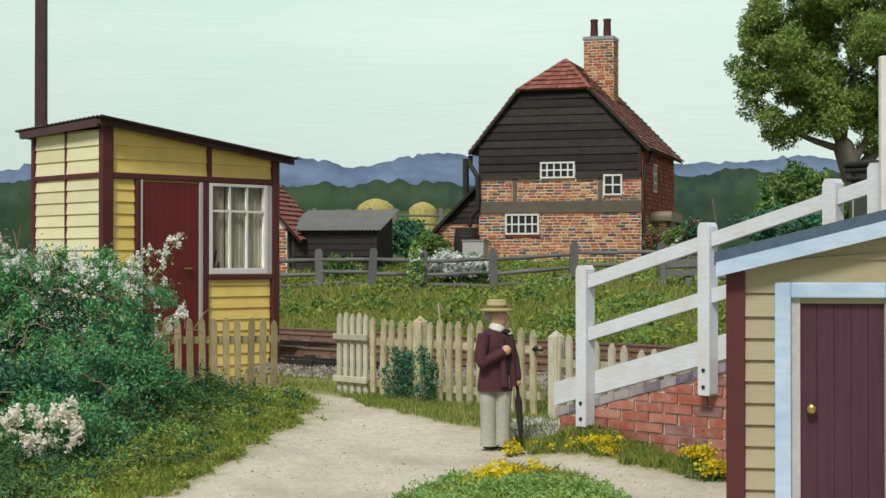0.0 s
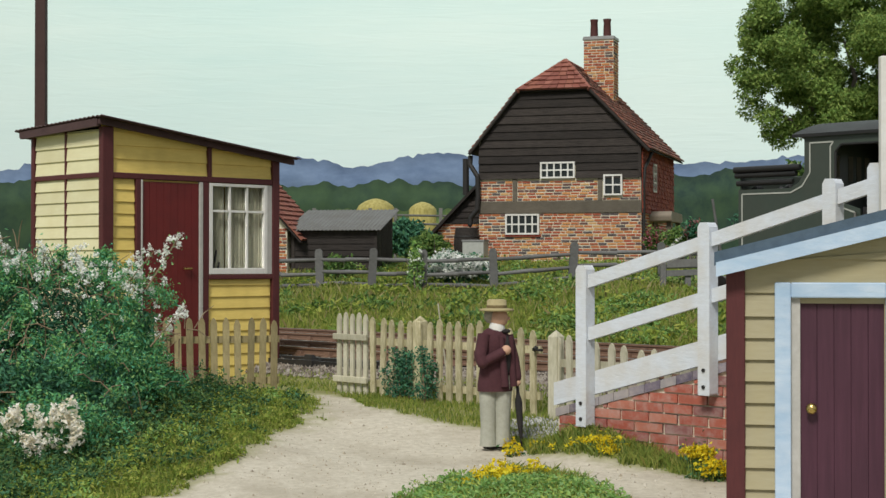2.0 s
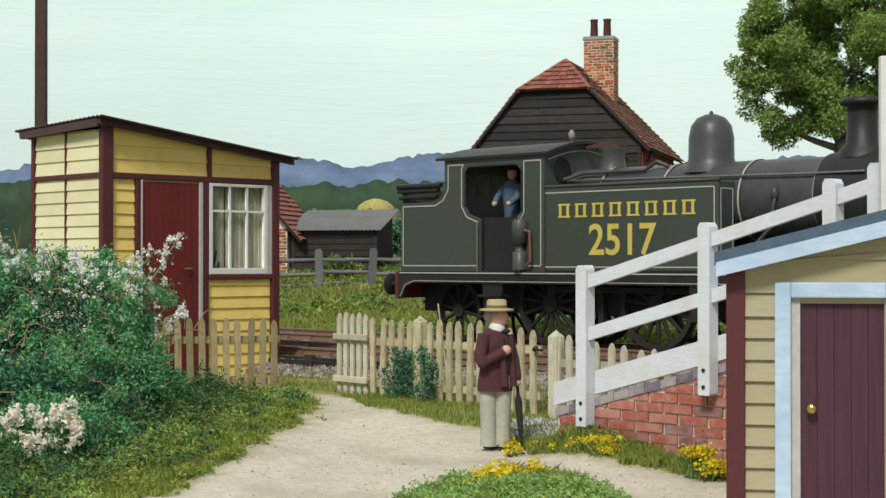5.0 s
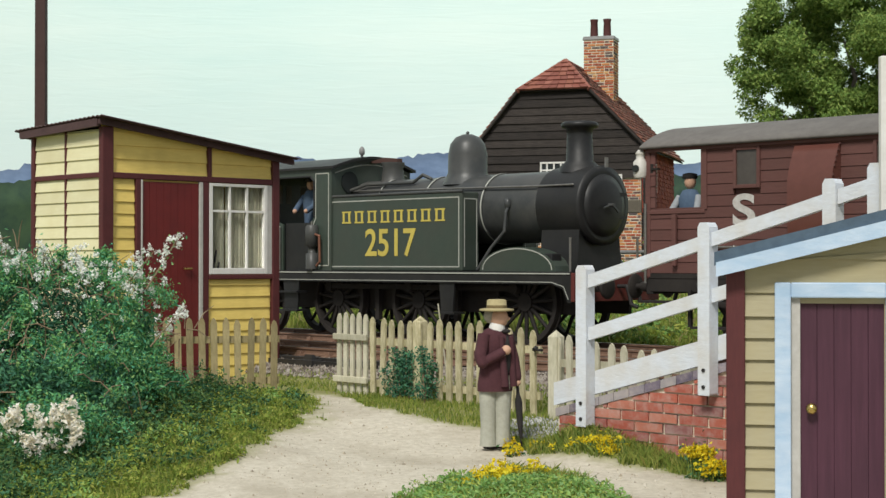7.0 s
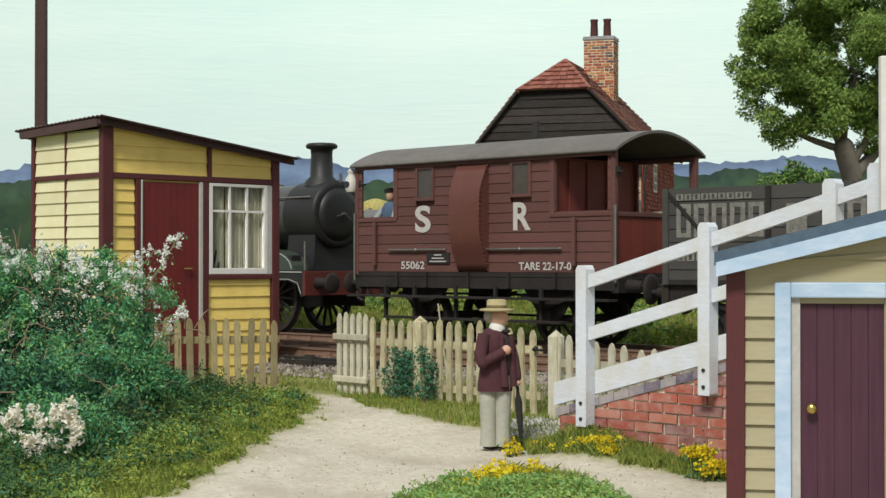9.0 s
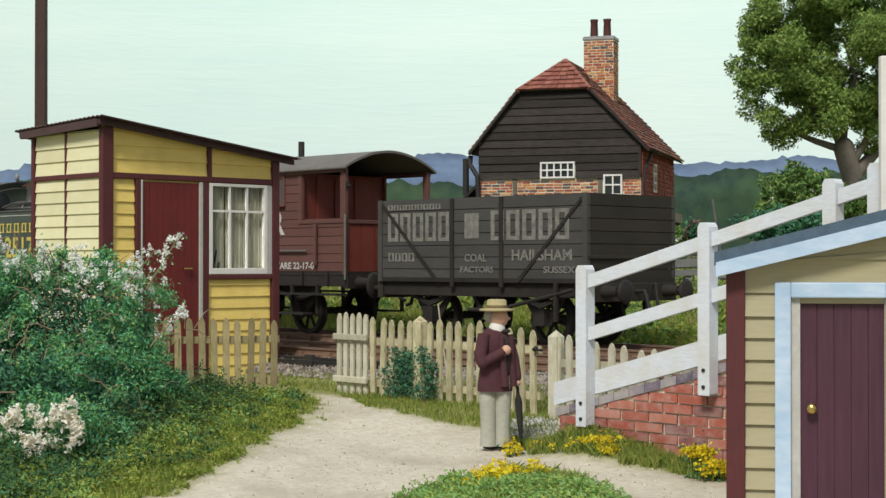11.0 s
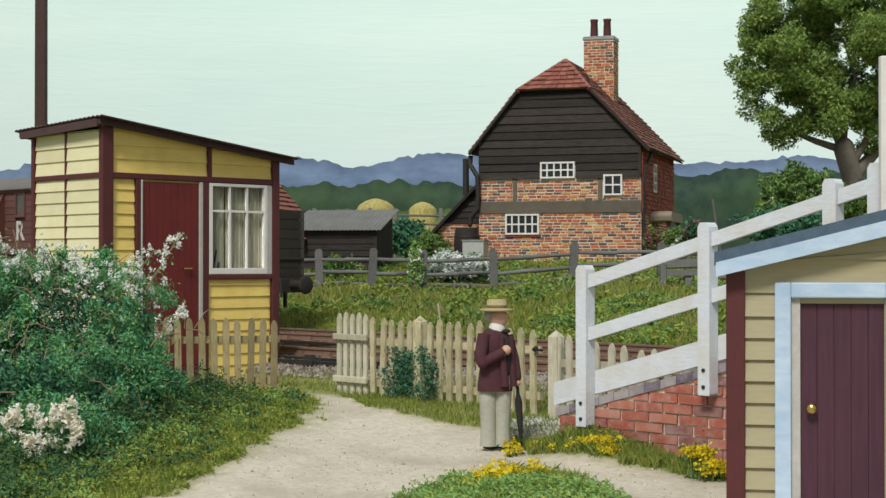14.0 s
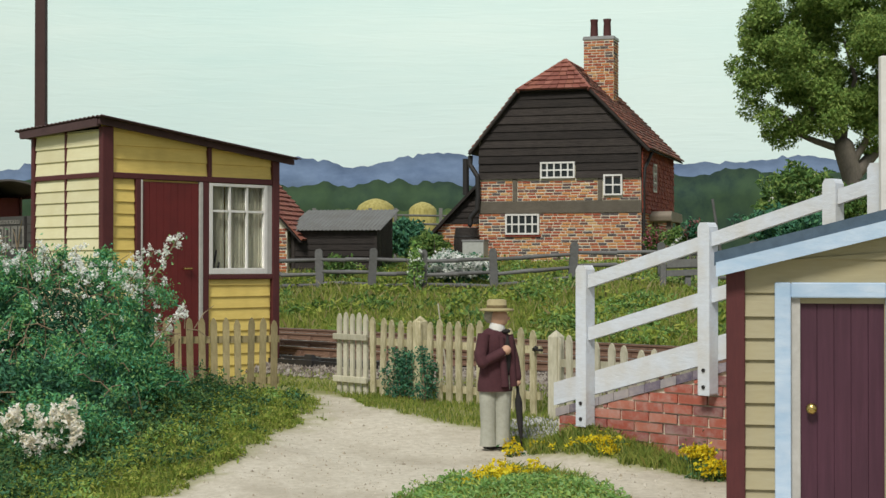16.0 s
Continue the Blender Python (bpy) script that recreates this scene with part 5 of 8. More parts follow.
STRAW_LEAF = leaf_mat("straw_blade", [(0.42, 0.36, 0.16), (0.50, 0.44, 0.22), (0.34, 0.28, 0.12)])
PETAL = leaf_mat("white_petal", [(0.92, 0.92, 0.88), (0.86, 0.88, 0.82), (0.94, 0.94, 0.92)], grain=0.97)
CREAM_PETAL = leaf_mat("cream_petal", [(0.92, 0.89, 0.80), (0.94, 0.92, 0.86), (0.86, 0.79, 0.62)], grain=0.97)
YELLOW_PETAL = leaf_mat("yellow_petal", [(0.88, 0.70, 0.02), (0.90, 0.78, 0.05), (0.82, 0.62, 0.02)])
PINK_PETAL = leaf_mat("pink_petal", [(0.42, 0.12, 0.14), (0.34, 0.08, 0.09), (0.5, 0.22, 0.24)])


def leaves(name, centres, size, material, seed, parent=None, label="", flat=0.0, long=1.35):
    """Many small bent leaves at the given centres, each turned at random."""
    rng = np.random.default_rng(seed)
    c = np.asarray(centres, float)
    n = len(c)
    a = rng.normal(size=(n, 3))
    a[:, 2] *= 1 - flat
    a /= np.linalg.norm(a, axis=1)[:, None] + 1e-9
    b = rng.normal(size=(n, 3))
    b[:, 2] *= 1 - flat
    b -= (a * b).sum(1)[:, None] * a
    b /= np.linalg.norm(b, axis=1)[:, None] + 1e-9
    k = np.cross(a, b)
    s = (size * rng.uniform(0.6, 1.45, n))[:, None]
    v = np.stack([c - a * s * long, c + b * s * 0.6 + k * s * 0.15, c + a * s * long - k * s * 0.3, c - b * s * 0.6 + k * s * 0.15], 1).reshape(-1, 3)
    me = bpy.data.meshes.new(name)
    me.from_pydata(v.tolist(), [], (np.arange(n * 4).reshape(-1, 4)).tolist())
    me.materials.append(material)
    o = new(name, me)
    o.parent = parent
    return tagged(o, label, kind="stuff")


def blobs(name, centres, r, material, seed, parent=None, label="", per=7):
    """Flower heads: tight knots of petals."""
    rng = np.random.default_rng(seed)
    c = np.repeat(np.asarray(centres, float), per, 0)
    c = c + rng.normal(size=c.shape) * r * 0.55
    return leaves(name, c, r * 0.55, material, seed + 1, parent, label, long=1.0)


def shell(rng, n, centre, radii, inner=0.55, power=2.0, lump=0.18, low=-1.0):
    """Points in the outer part of a lumpy ellipsoid."""
    d = rng.normal(size=(n, 3))
    d /= np.linalg.norm(d, axis=1)[:, None]
    q = (np.abs(d) ** power).sum(1) ** (1 / power)
    d /= q[:, None]
    f = rng.uniform(inner ** 3, 1, n) ** (1 / 3)
    b = np.array([noise.noise((p[0] * 2.4 + centre[0], p[1] * 2.4 + centre[1], p[2] * 2.4)) for p in d])
    p = d * (f * (1 + lump * 2 * b))[:, None] * np.asarray(radii) + np.asarray(centre)
    return p[d[:, 2] > low]


def twigs(name, rng, n, centre, radii, r, material, parent, length=0.5):
    s = Solid()
    p = shell(rng, n, centre, radii, 0.75, 2.6)
    for q in p:
        d = Vector((rng.normal() * 0.8, rng.normal() * 0.5, rng.normal() * 0.7 + 0.25)).normalized() * length * rng.uniform(0.4, 1.1)
        m = Vector(q) + d * 0.5 + Vector((0, 0, 0.05))
        s.rod(q, m, r, r * 0.8, 4, caps=False).rod(m, Vector(q) + d, r * 0.8, r * 0.4, 4, caps=False)
    return tagged(part(name, s, material, parent), kind="stuff")


def hedge():
    rng = np.random.default_rng(4)
    h = thing("flowering_hedge", pose(-4.9, 19.4, ground_z(-4.9, 19.4)), "overgrown green hedge with small white blossom", "hedge")
    h.matrix_world = Matrix.Identity(4)
    h.matrix_world = pose(-4.9, 19.4, 0.5)
    O = np.array([-4.9, 19.4, 0.5])
    c, r = (-5.15, 19.5, 1.02), (1.66, 1.05, 1.25)
    # clumps of leaf on the outside; darker leaves within and low down paint in shade
    knots = np.concatenate([shell(rng, 230, c, r, 0.93, 2.8, 0.14), shell(rng, 100, (-6.2, 19.0, 1.1), (1.2, 1.0, 1.15), 0.9, 2.6), shell(rng, 45, (-4.2, 18.7, 0.80), (0.75, 0.6, 0.62), 0.9), shell(rng, 26, (-4.95, 18.1, 0.50), (1.5, 0.7, 0.80), 0.9, 2.4, 0.2)])
    wide = np.repeat(rng.uniform(0.04, 0.105, len(knots)), 170)[:, None]
    knots = np.repeat(knots, 170, 0)
    pts = knots + rng.normal(size=knots.shape) * wide
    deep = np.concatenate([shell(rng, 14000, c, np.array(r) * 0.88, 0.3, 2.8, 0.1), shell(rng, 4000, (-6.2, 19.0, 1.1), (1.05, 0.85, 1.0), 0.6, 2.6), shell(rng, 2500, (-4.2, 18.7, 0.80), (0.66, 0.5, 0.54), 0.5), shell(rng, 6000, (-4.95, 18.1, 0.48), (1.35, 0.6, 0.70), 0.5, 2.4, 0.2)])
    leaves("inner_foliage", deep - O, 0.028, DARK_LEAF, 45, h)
    # sprigs that stick out
    tips = [(-3.22, 19.0, 2.58), (-3.15, 18.9, 1.70), (-3.55, 19.0, 2.36), (-5.50, 19.3, 2.55), (-4.95, 19.2, 2.42), (-4.55, 19.2, 2.38), (-5.2, 19.1, 2.40), (-3.75, 19.1, 2.30), (-5.75, 19.2, 2.35)]
    blo = []
    extra = []
    for x, y, z in tips:
        b = Vector((x - 0.42 if x > -4 else x, y, min(z - 0.5, 1.9)))
        e = Vector((x, y, z))
        part("sprig", Solid().rod(b - Vector(O), e - Vector(O), 0.012, 0.006, 5), TWIG, h)
        for k in range(46):
            q = b.lerp(e, rng.uniform(0.1, 1)) + Vector(rng.normal(size=3) * 0.055)
            extra.append(q[:])
        for k in range(15):
            q = b.lerp(e, rng.uniform(0.45, 1)) + Vector(rng.normal(size=3) * 0.05)
            blo.append(q[:])
    leaves("foliage", np.concatenate([pts, np.array(extra)]) - O, 0.018, HEDGE, 5, h)
    twigs("twig", rng, 110, np.array((-4.95, 18.1, 0.5)) - O, (1.5, 0.7, 0.8), 0.008, TWIG, h, 0.35)
    twigs("twig", rng, 420, np.array(c) - O, r, 0.009, TWIG, h, 0.42)
    top = shell(rng, 1500, (-5.12, 19.3, 1.10), (1.66, 1.0, 1.27), 0.95, 2.8, 0.1, 0.55)
    top = top[(np.array([noise.noise((p[0] * 2.5, p[1] * 2.5, 3)) for p in top]) > 0.0)]
    spot = shell(rng, 150, c, r, 0.97, 2.8, 0.1, -0.1)
    blobs("blossom", np.concatenate([top, spot, np.array(blo)]) - O, 0.034, PETAL, 6, h, "small white blossom", 14)


def cream_shrub():
    rng = np.random.default_rng(14)
    o = np.array([-4.35, 16.9, 0.35])
    t = thing("flowering_shrub", pose(*o), "low shrub with cream-white flower heads", "shrub")
    p = shell(rng, 7500, (0.1, 0, -0.06), (0.85, 0.5, 0.52), 0.4)
    leaves("foliage", p, 0.018, HEDGE, 15, t)
    heads = np.array([(-0.28, -0.42, 0.50), (-0.05, -0.45, 0.42), (0.12, -0.42, 0.46), (0.28, -0.42, 0.42), (-0.42, -0.40, 0.28), (-0.20, -0.48, 0.22), (-0.08, -0.50, 0.18), (0.06, -0.48, 0.18), (0.36, -0.42, 0.28), (0.32, -0.42, 0.20), (-0.30, -0.44, 0.42), (0.20, -0.42, 0.52), (-0.16, -0.47, 0.14)])
    heads = heads + np.array([0.13, -0.06, -0.20])
    blobs("flower_head", np.repeat(heads, 6, 0) + rng.normal(size=(len(heads) * 6, 3)) * 0.048, 0.05, CREAM_PETAL, 16, t, "cream flower heads", 16)


def small_shrub(px, d, w, hgt, seed, n):
    """A clump of upright sprigs of uneven height."""
    rng = np.random.default_rng(seed)
    x = ray(px) * d
    g = ground_z(x, d)
    t = thing("small_shrub", pose(x, d, g), "small dark green shrub in front of the fence", "shrub", "shrubs by the fence")
    p = []
    s = Solid()
    for k in range(n):
        bx, by, h = rng.uniform(-w, w), rng.uniform(-0.08, 0.08), hgt * rng.uniform(0.55, 1.0)
        lean = rng.normal() * 0.07
        s.rod((bx * 0.5, by, -0.02), (bx + lean, by, h), 0.012, 0.005, 5)
        m = int(230 * h / hgt)
        f = rng.uniform(0.08, 1.05, m)
        r = 0.075 * (1.1 - 0.6 * f)
        p.append(np.stack([bx * (0.5 + 0.5 * f) + lean * f + rng.normal(size=m) * r, by + rng.normal(size=m) * r, f * h], 1))
    leaves("foliage", np.concatenate(p), 0.02, DARK_LEAF, seed + 1, t)
    part("stem", s, TWIG, t)


def ground_points(rng, n, xr, yr, keep, lift=0.0):
    out = []
    for x, y in zip(rng.uniform(*xr, n), rng.uniform(*yr, n)):
        if keep(x, y):
            out.append((x, y, ground_z(x, y) + lift))
    return np.array(out)


def blades(name, pts, height, width, material, seed, label, lean=0.45):
    """Grass: one thin bent blade at each point."""
    rng = np.random.default_rng(seed)
    n = len(pts)
    a = rng.uniform(0, 2 * np.pi, n)
    h = height * rng.uniform(0.45, 1.35, n)
    side = np.stack([np.cos(a), np.sin(a), np.zeros(n)], 1) * width
    b = rng.uniform(0, 2 * np.pi, n)
    tip = np.stack([np.cos(b) * h * lean * rng.uniform(0, 1.3, n), np.sin(b) * h * lean * rng.uniform(0, 1.3, n), h], 1)
    base = pts - np.array([0, 0, 0.015])
    mid = base + tip * np.array([0.35, 0.35, 0.6])
    v = np.stack([base - side, base + side, mid + side * 0.7, base + tip, mid - side * 0.7], 1).reshape(-1, 3)
    me = bpy.data.meshes.new(name)
    me.from_pydata(v.tolist(), [], np.arange(n * 5).reshape(-1, 5).tolist())
    me.materials.append(material)
    return tagged(new(name, me), label, "grass", kind="stuff")


# keeps planting inside a wedge that opens out from the camera
def in_view_wedge(x, y):
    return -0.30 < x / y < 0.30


def planting():
    rng = np.random.default_rng(77)
    vof = lambda x, y: (x + y) / R2
    lawn = lambda x, y: path_mask(x, y) < rng.uniform(0.15, 0.6) and vof(x, y) < 16.4 and in_view_wedge(x, y)
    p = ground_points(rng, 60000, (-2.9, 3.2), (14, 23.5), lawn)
    q = p[p[:, 0] > -1.2 + rng.normal(size=len(p)) * 0.3]
    blades("lawn_grass", q, 0.075, 0.008, GRASS, 1, "short pale green lawn grass")
    left = ground_points(rng, 90000, (-6, -0.9), (14, 22.3), lambda x, y: path_mask(x, y) < rng.uniform(0.1, 0.5) and in_view_wedge(x, y))
    # dense leafy growth towards the hedge, turning olive beside the path
    edge = np.array([x - along(PATH_LEFT, y) for x, y, z in left])
    jit = rng.normal(size=len(left)) * 0.25
    lump = np.array([0.45 + 2.4 * max(0.0, noise.noise((x * 2.3, y * 2.3, 6)) + 0.6 * noise.noise((x * 6, y * 6, 8)) + 0.1) for x, y, z in left])
    ground_left = left + np.stack([np.zeros(len(left)), np.zeros(len(left)), rng.uniform(0.0, 0.16, len(left)) * np.clip(-edge * 0.9, 0.25, 1.5) * lump], 1)
    leaves("ground_cover", ground_left[edge + jit < -0.95], 0.021, COVER, 8, None, "dense leafy ground cover below the hedge", flat=0.3)
    leaves("verge_plants", ground_left[(edge + jit >= -0.95)], 0.016, OLIVE, 9, None, "olive-green verge plants along the path", flat=0.3)
    blades("verge_grass", left[(edge + jit >= -1.1)][::3], 0.09, 0.007, GRASS, 10, "thin grass along the path's edge")
    # separate tufts standing out of the cover
    sel = rng.choice(len(left), 330, replace=False)
    for nm, mt, cut, lab, k0 in (("leafy_tufts", BRIGHT, -0.5, "bright green leafy tufts in the ground cover", 0), ("green_tufts", COVER, -0.25, "mid-green tufts below the hedge", 1), ("olive_tufts", OLIVE, 0.05, "olive tufts along the path's edge", 2)):
        sd = left[sel[k0::3]][edge[sel[k0::3]] < cut]
        m = np.repeat(sd, 55, 0)
        m = m + rng.normal(size=m.shape) * np.array([0.075, 0.075, 0.035]) + np.array([0, 0, 0.08])
        tagged(leaves(nm, m, 0.02, mt, 60 + k0, None, lab), category="plants")
    for nm in ("ground_cover", "verge_plants"):
        tagged(bpy.data.objects[nm], category="plants")
    # bank behind the line
    bank = ground_points(rng, 90000, (-8, 9), (29, 50), lambda x, y: vof(x, y) > 23.5 and -0.13 < x / y < 0.21)
    nz = np.array([noise.noise((a * 0.6, b * 0.6, 1)) for a, b, c in bank])
    blades("bank_grass", bank, 0.20, 0.018, GRASS, 11, "long yellow-green grass on the bank", 0.6)
    seeds = bank[rng.choice(len(bank), 900, replace=False)]
    seeds = seeds[np.array([noise.noise((a * 0.45, b * 0.45, 4)) for a, b, c in seeds]) > -0.05]
    mound = np.repeat(seeds, 60, 0)
    mound = mound + rng.normal(size=mound.shape) * np.array([0.20, 0.20, 0.09]) + np.array([0, 0, 0.12])
    pick = np.repeat(rng.uniform(size=len(seeds)) < 0.5, 60)
    leaves("bank_weeds", mound[pick], 0.055, OLIVE, 12, None, "mounds of olive weeds on the bank")
    lush = mound[(mound[:, 0] > 1.5) & (rng.uniform(size=len(mound)) < 0.35)] + np.array([0.15, -0.1, 0.03])
    tagged(leaves("bank_leaves", lush, 0.036, BRIGHT, 17, None, "bright green leafy patches on the bank"), category="plants")
    tagged(leaves("bank_scrub", mound[~pick], 0.055, BUSH_LEAF, 18, None, "darker scrub on the bank"), category="plants")
    straw = bank[rng.uniform(size=len(bank)) < 0.05]
    blades("dry_grass", straw, 0.34, 0.012, STRAW_LEAF, 19, "dry straw-coloured stalks in the bank", 0.7)
    tagged(bpy.data.objects["bank_weeds"], category="plants")
    # bits of yellow and white in the grass
    dots = bank[rng.uniform(size=len(bank)) < 0.006] + np.array([0, 0, 0.16])
    blobs("wild_flowers", dots[dots[:, 0] > 2], 0.03, YELLOW_PETAL, 13, None, "small yellow wild flowers on the bank", 3)
    tagged(bpy.data.objects["wild_flowers"], category="flowers")
    # bright green flower bank in the path, and longer grass at the ramp's foot
    mb = ground_points(rng, 9000, (-0.6, 1.7), (13.8, 16.2), lambda x, y: path_mask(x, y) < 0.35 and math.hypot((x - 0.66) / 1.1, (y - 14.3) / 1.9) < 1.05)
    mb[:, 2] += rng.uniform(0.0, 0.11, len(mb))
    tagged(leaves("flower_bank", mb, 0.019, BRIGHT, 23, None, "bright green leafy bank beside the path", flat=0.3), category="plants")
    rf = ground_points(rng, 16000, (0.6, 3.2), (15.2, 18.3), lambda x, y: path_mask(x, y) < 0.3 and y < 18.6 - 0.98 * (x - 0.75) + 0.35)
    blades("ramp_grass", rf, 0.14, 0.007, GRASS, 24, "longer grass at the foot of the ramp", 0.8)
    # pebbles and crumbs on the path
    peb = ground_points(rng, 3500, (-3.2, 3.2), (14, 22.5), lambda x, y: path_mask(x, y) > 0.3)
    st = Solid()
    for x, y, z in peb:
        r = rng.uniform(0.006, 0.018) * (2 if rng.uniform() < 0.04 else 1)
        a = rng.uniform(0, 6.28)
        st.add([(x + r * math.cos(a + k * 2.09), y + r * math.sin(a + k * 2.09), z - 0.005) for k in range(3)] + [(x, y, z + r * 0.8)], [(0, 1, 3), (1, 2, 3), (2, 0, 3)])
    tagged(new("path_pebbles", st.mesh("path_pebbles", island_mat("pebble", [(0.50, 0.44, 0.34), (0.42, 0.36, 0.27), (0.62, 0.57, 0.48), (0.36, 0.32, 0.25)], 10))), "small pebbles scattered on the path", "pebbles", kind="stuff")
    # grey stones at the ramp's foot
    grey = [(x, y, z) for x, y, z in ground_points(rng, 2600, (0.5, 1.5), (17.9, 20.4), lambda x, y: 14.05 < (x + y) / R2 < 15.0 and x - y > -18.9)]
    st = Solid()
    for x, y, z in grey:
        r = rng.uniform(0.02, 0.045)
        a = rng.uniform(0, 6.28)
        st.add([(x + r * math.cos(a + k * 2.09), y + r * math.sin(a + k * 2.09), z - 0.005) for k in range(3)] + [(x, y, z + r)], [(0, 1, 3), (1, 2, 3), (2, 0, 3)])
    if st.v:
        tagged(new("grey_stones", st.mesh("grey_stones", island_mat("grey_stone", [(0.40, 0.40, 0.40), (0.55, 0.54, 0.53), (0.24, 0.24, 0.24), (0.68, 0.67, 0.65)], 10))), "heap of loose grey stones by the ramp", "stones", kind="stuff")
    # green strip beyond the gate
    strip = ground_points(rng, 9000, (-3.2, 0.5), (22.0, 25.5), lambda x, y: 15.2 < vof(x, y) < 16.3 and path_mask(x, y) < 0.4)
    blades("trackside_grass", strip, 0.07, 0.008, GRASS, 21, "thin grass beside the ballast")


def yellow_clump(px, py, d, n, r, seed):
    rng = np.random.default_rng(seed)
    x = ray(px) * d
    g = ground_z(x, d)
    t = thing("yellow_flowers", pose(x, d, g), "clump of bright yellow flowers in the grass", "flowers", "yellow flower clumps")
    z = max(EYE - (py - 466) * d / 2740.0 - g, 0.05)
    p = rng.normal(size=(n, 3)) * np.array([r, r * 0.5, r * 0.35]) + np.array([0, 0, z])
    p[:, 2] = np.maximum(p[:, 2], 0.03)
    blobs("flower_head", p, 0.042, YELLOW_PETAL, seed + 1, t, per=9)
    k = rng.normal(size=(n * 3, 3)) * np.array([r * 1.2, r * 0.6, z * 0.4]) + np.array([0, 0, z * 0.5])
    leaves("foliage", k, 0.02, COVER, seed + 2, t)
    s = Solid()
    for q in p[::2]:
        s.rod((q[0] * 0.8, q[1] * 0.8, -0.02), tuple(q), 0.004, seg=4, caps=False)
    tagged(part("stem", s, OLIVE, t), kind="stuff")


def bush(name, label, px, py, d, w, hgt, seed, material, n=3500, size=0.06, flowers=None, group="", fl_n=60):
    rng = np.random.default_rng(seed)
    x = ray(px) * d
    g = ground_z(x, d)
    t = thing(name, pose(x, d, g), label, "bush", group)
    zc = EYE - (py - 466) * d / 2740.0 - g
    p = shell(rng, n, (0, 0, zc), (w, w * 0.7, hgt), 0.35, 2.2, 0.32)
    p = p[p[:, 2] > -0.05]
    leaves("foliage", p, size, material, seed + 1, t)
    s = Solid()
    for k in range(9):
        s.rod((rng.normal() * w * 0.2, rng.normal() * 0.1, -0.1), (rng.normal() * w * 0.5, rng.normal() * w * 0.3, zc + hgt * 0.5), 0.03, 0.01, 5)
    part("stem", s, BARK, t)
    if flowers:
        f = shell(rng, fl_n, (0, 0, zc), (w * 0.95, w * 0.7, hgt * 0.95), 0.93, 2.2, 0.3)
        f = f[(f[:, 1] < 0.1) & (f[:, 2] > zc - hgt * 0.5)]
        blobs("blossom", f, 0.07, flowers, seed + 2, t, per=6)


def tree():
    rng = np.random.default_rng(31)
    d = 49.0
    x = ray(1500) * d
    t = thing("tree", pose(x, d, ground_z(x, d)), "broad leafy tree with a grey forked trunk", "tree")
    g = ground_z(x, d)
    k = d / 2740.0
    def P(px, py, dy=0.0):
        return Vector(((px - 1500) * k, dy, EYE - (py - 466) * k - g))
    tr = Solid()
    tr.rod(P(1516, 480), P(1510, 320), 0.40, 0.32, 12).rod(P(1510, 320), P(1494, 262), 0.32, 0.34, 12).rod(P(1512, 310), P(1562, 262, 0.4), 0.24, 0.16, 10).ball(P(1494, 262), 0.34).ball(P(1562, 262, 0.4), 0.17)
    part("trunk", tr, BARK, t, "grey-brown forked trunk")
    limbs = [[(1490, 265), (1445, 250), (1418, 238), (1395, 215), (1370, 190)], [(1490, 262), (1470, 215), (1450, 170), (1430, 120), (1420, 60)], [(1492, 255), (1500, 200), (1512, 140), (1500, 70)], [(1510, 290), (1535, 240), (1545, 180), (1560, 110), (1570, 30)], [(1560, 250), (1590, 210), (1630, 160)], [(1418, 238), (1405, 225), (1388, 205)], [(1470, 215), (1430, 190), (1390, 150), (1350, 130)]]
    for i, L in enumerate(limbs):
        s = Solid()
        r = 0.13 if i < 4 else 0.08
        pts = [P(a, b, rng.normal() * 0.15 * j) for j, (a, b) in enumerate(L)]
        for j, (p, q) in enumerate(zip(pts, pts[1:])):
            s.rod(p, q, r * (1 - 0.22 * j), r * (0.78 - 0.22 * j), 7).ball(p, r * (1 - 0.22 * j), seg=8, rings=5)
        part("limb", s, BARK, t)
    pts = []
    # clumps laid round the crown, thinner at the rim
    for c in range(250):
        a, rr = rng.uniform(0, 2 * np.pi), np.sqrt(rng.uniform(0, 1))
        px, py = 1492 + 170 * rr * np.cos(a), 92 + (172 if np.sin(a) > 0 else 150) * rr * np.sin(a)
        if py > 215 and 1440 < px < 1560 and c % 3:
            py -= 50
        if px > 1660:
            continue
        ctr = np.array(P(px, py, rng.normal() * 1.4 * np.sqrt(max(0.05, 1 - rr * rr))))
        cr = rng.uniform(0.38, 0.72) * (1 - 0.25 * rr)
        pts.append(shell(rng, int(600 * cr / 0.5), ctr, (cr, cr, cr * 0.72), 0.35, 2.0, 0.3))
    for px, py in ((1318, 112), (1322, 140), (1330, 165), (1342, 190), (1358, 212), (1374, 232), (1386, 246), (1402, 226), (1428, 218), (1450, 200), (1345, 70), (1365, 40), (1545, 232), (1566, 215), (1580, 240), (1535, 205)):
        cr = rng.uniform(0.42, 0.6)
        pts.append(shell(rng, 560, np.array(P(px, py, rng.normal() * 0.6)), (cr, cr, cr * 0.75), 0.35, 2.0, 0.3))
    leaves("crown", np.concatenate(pts), 0.043, TREE_LEAF, 32, t, "crown of fine dark green leaves")


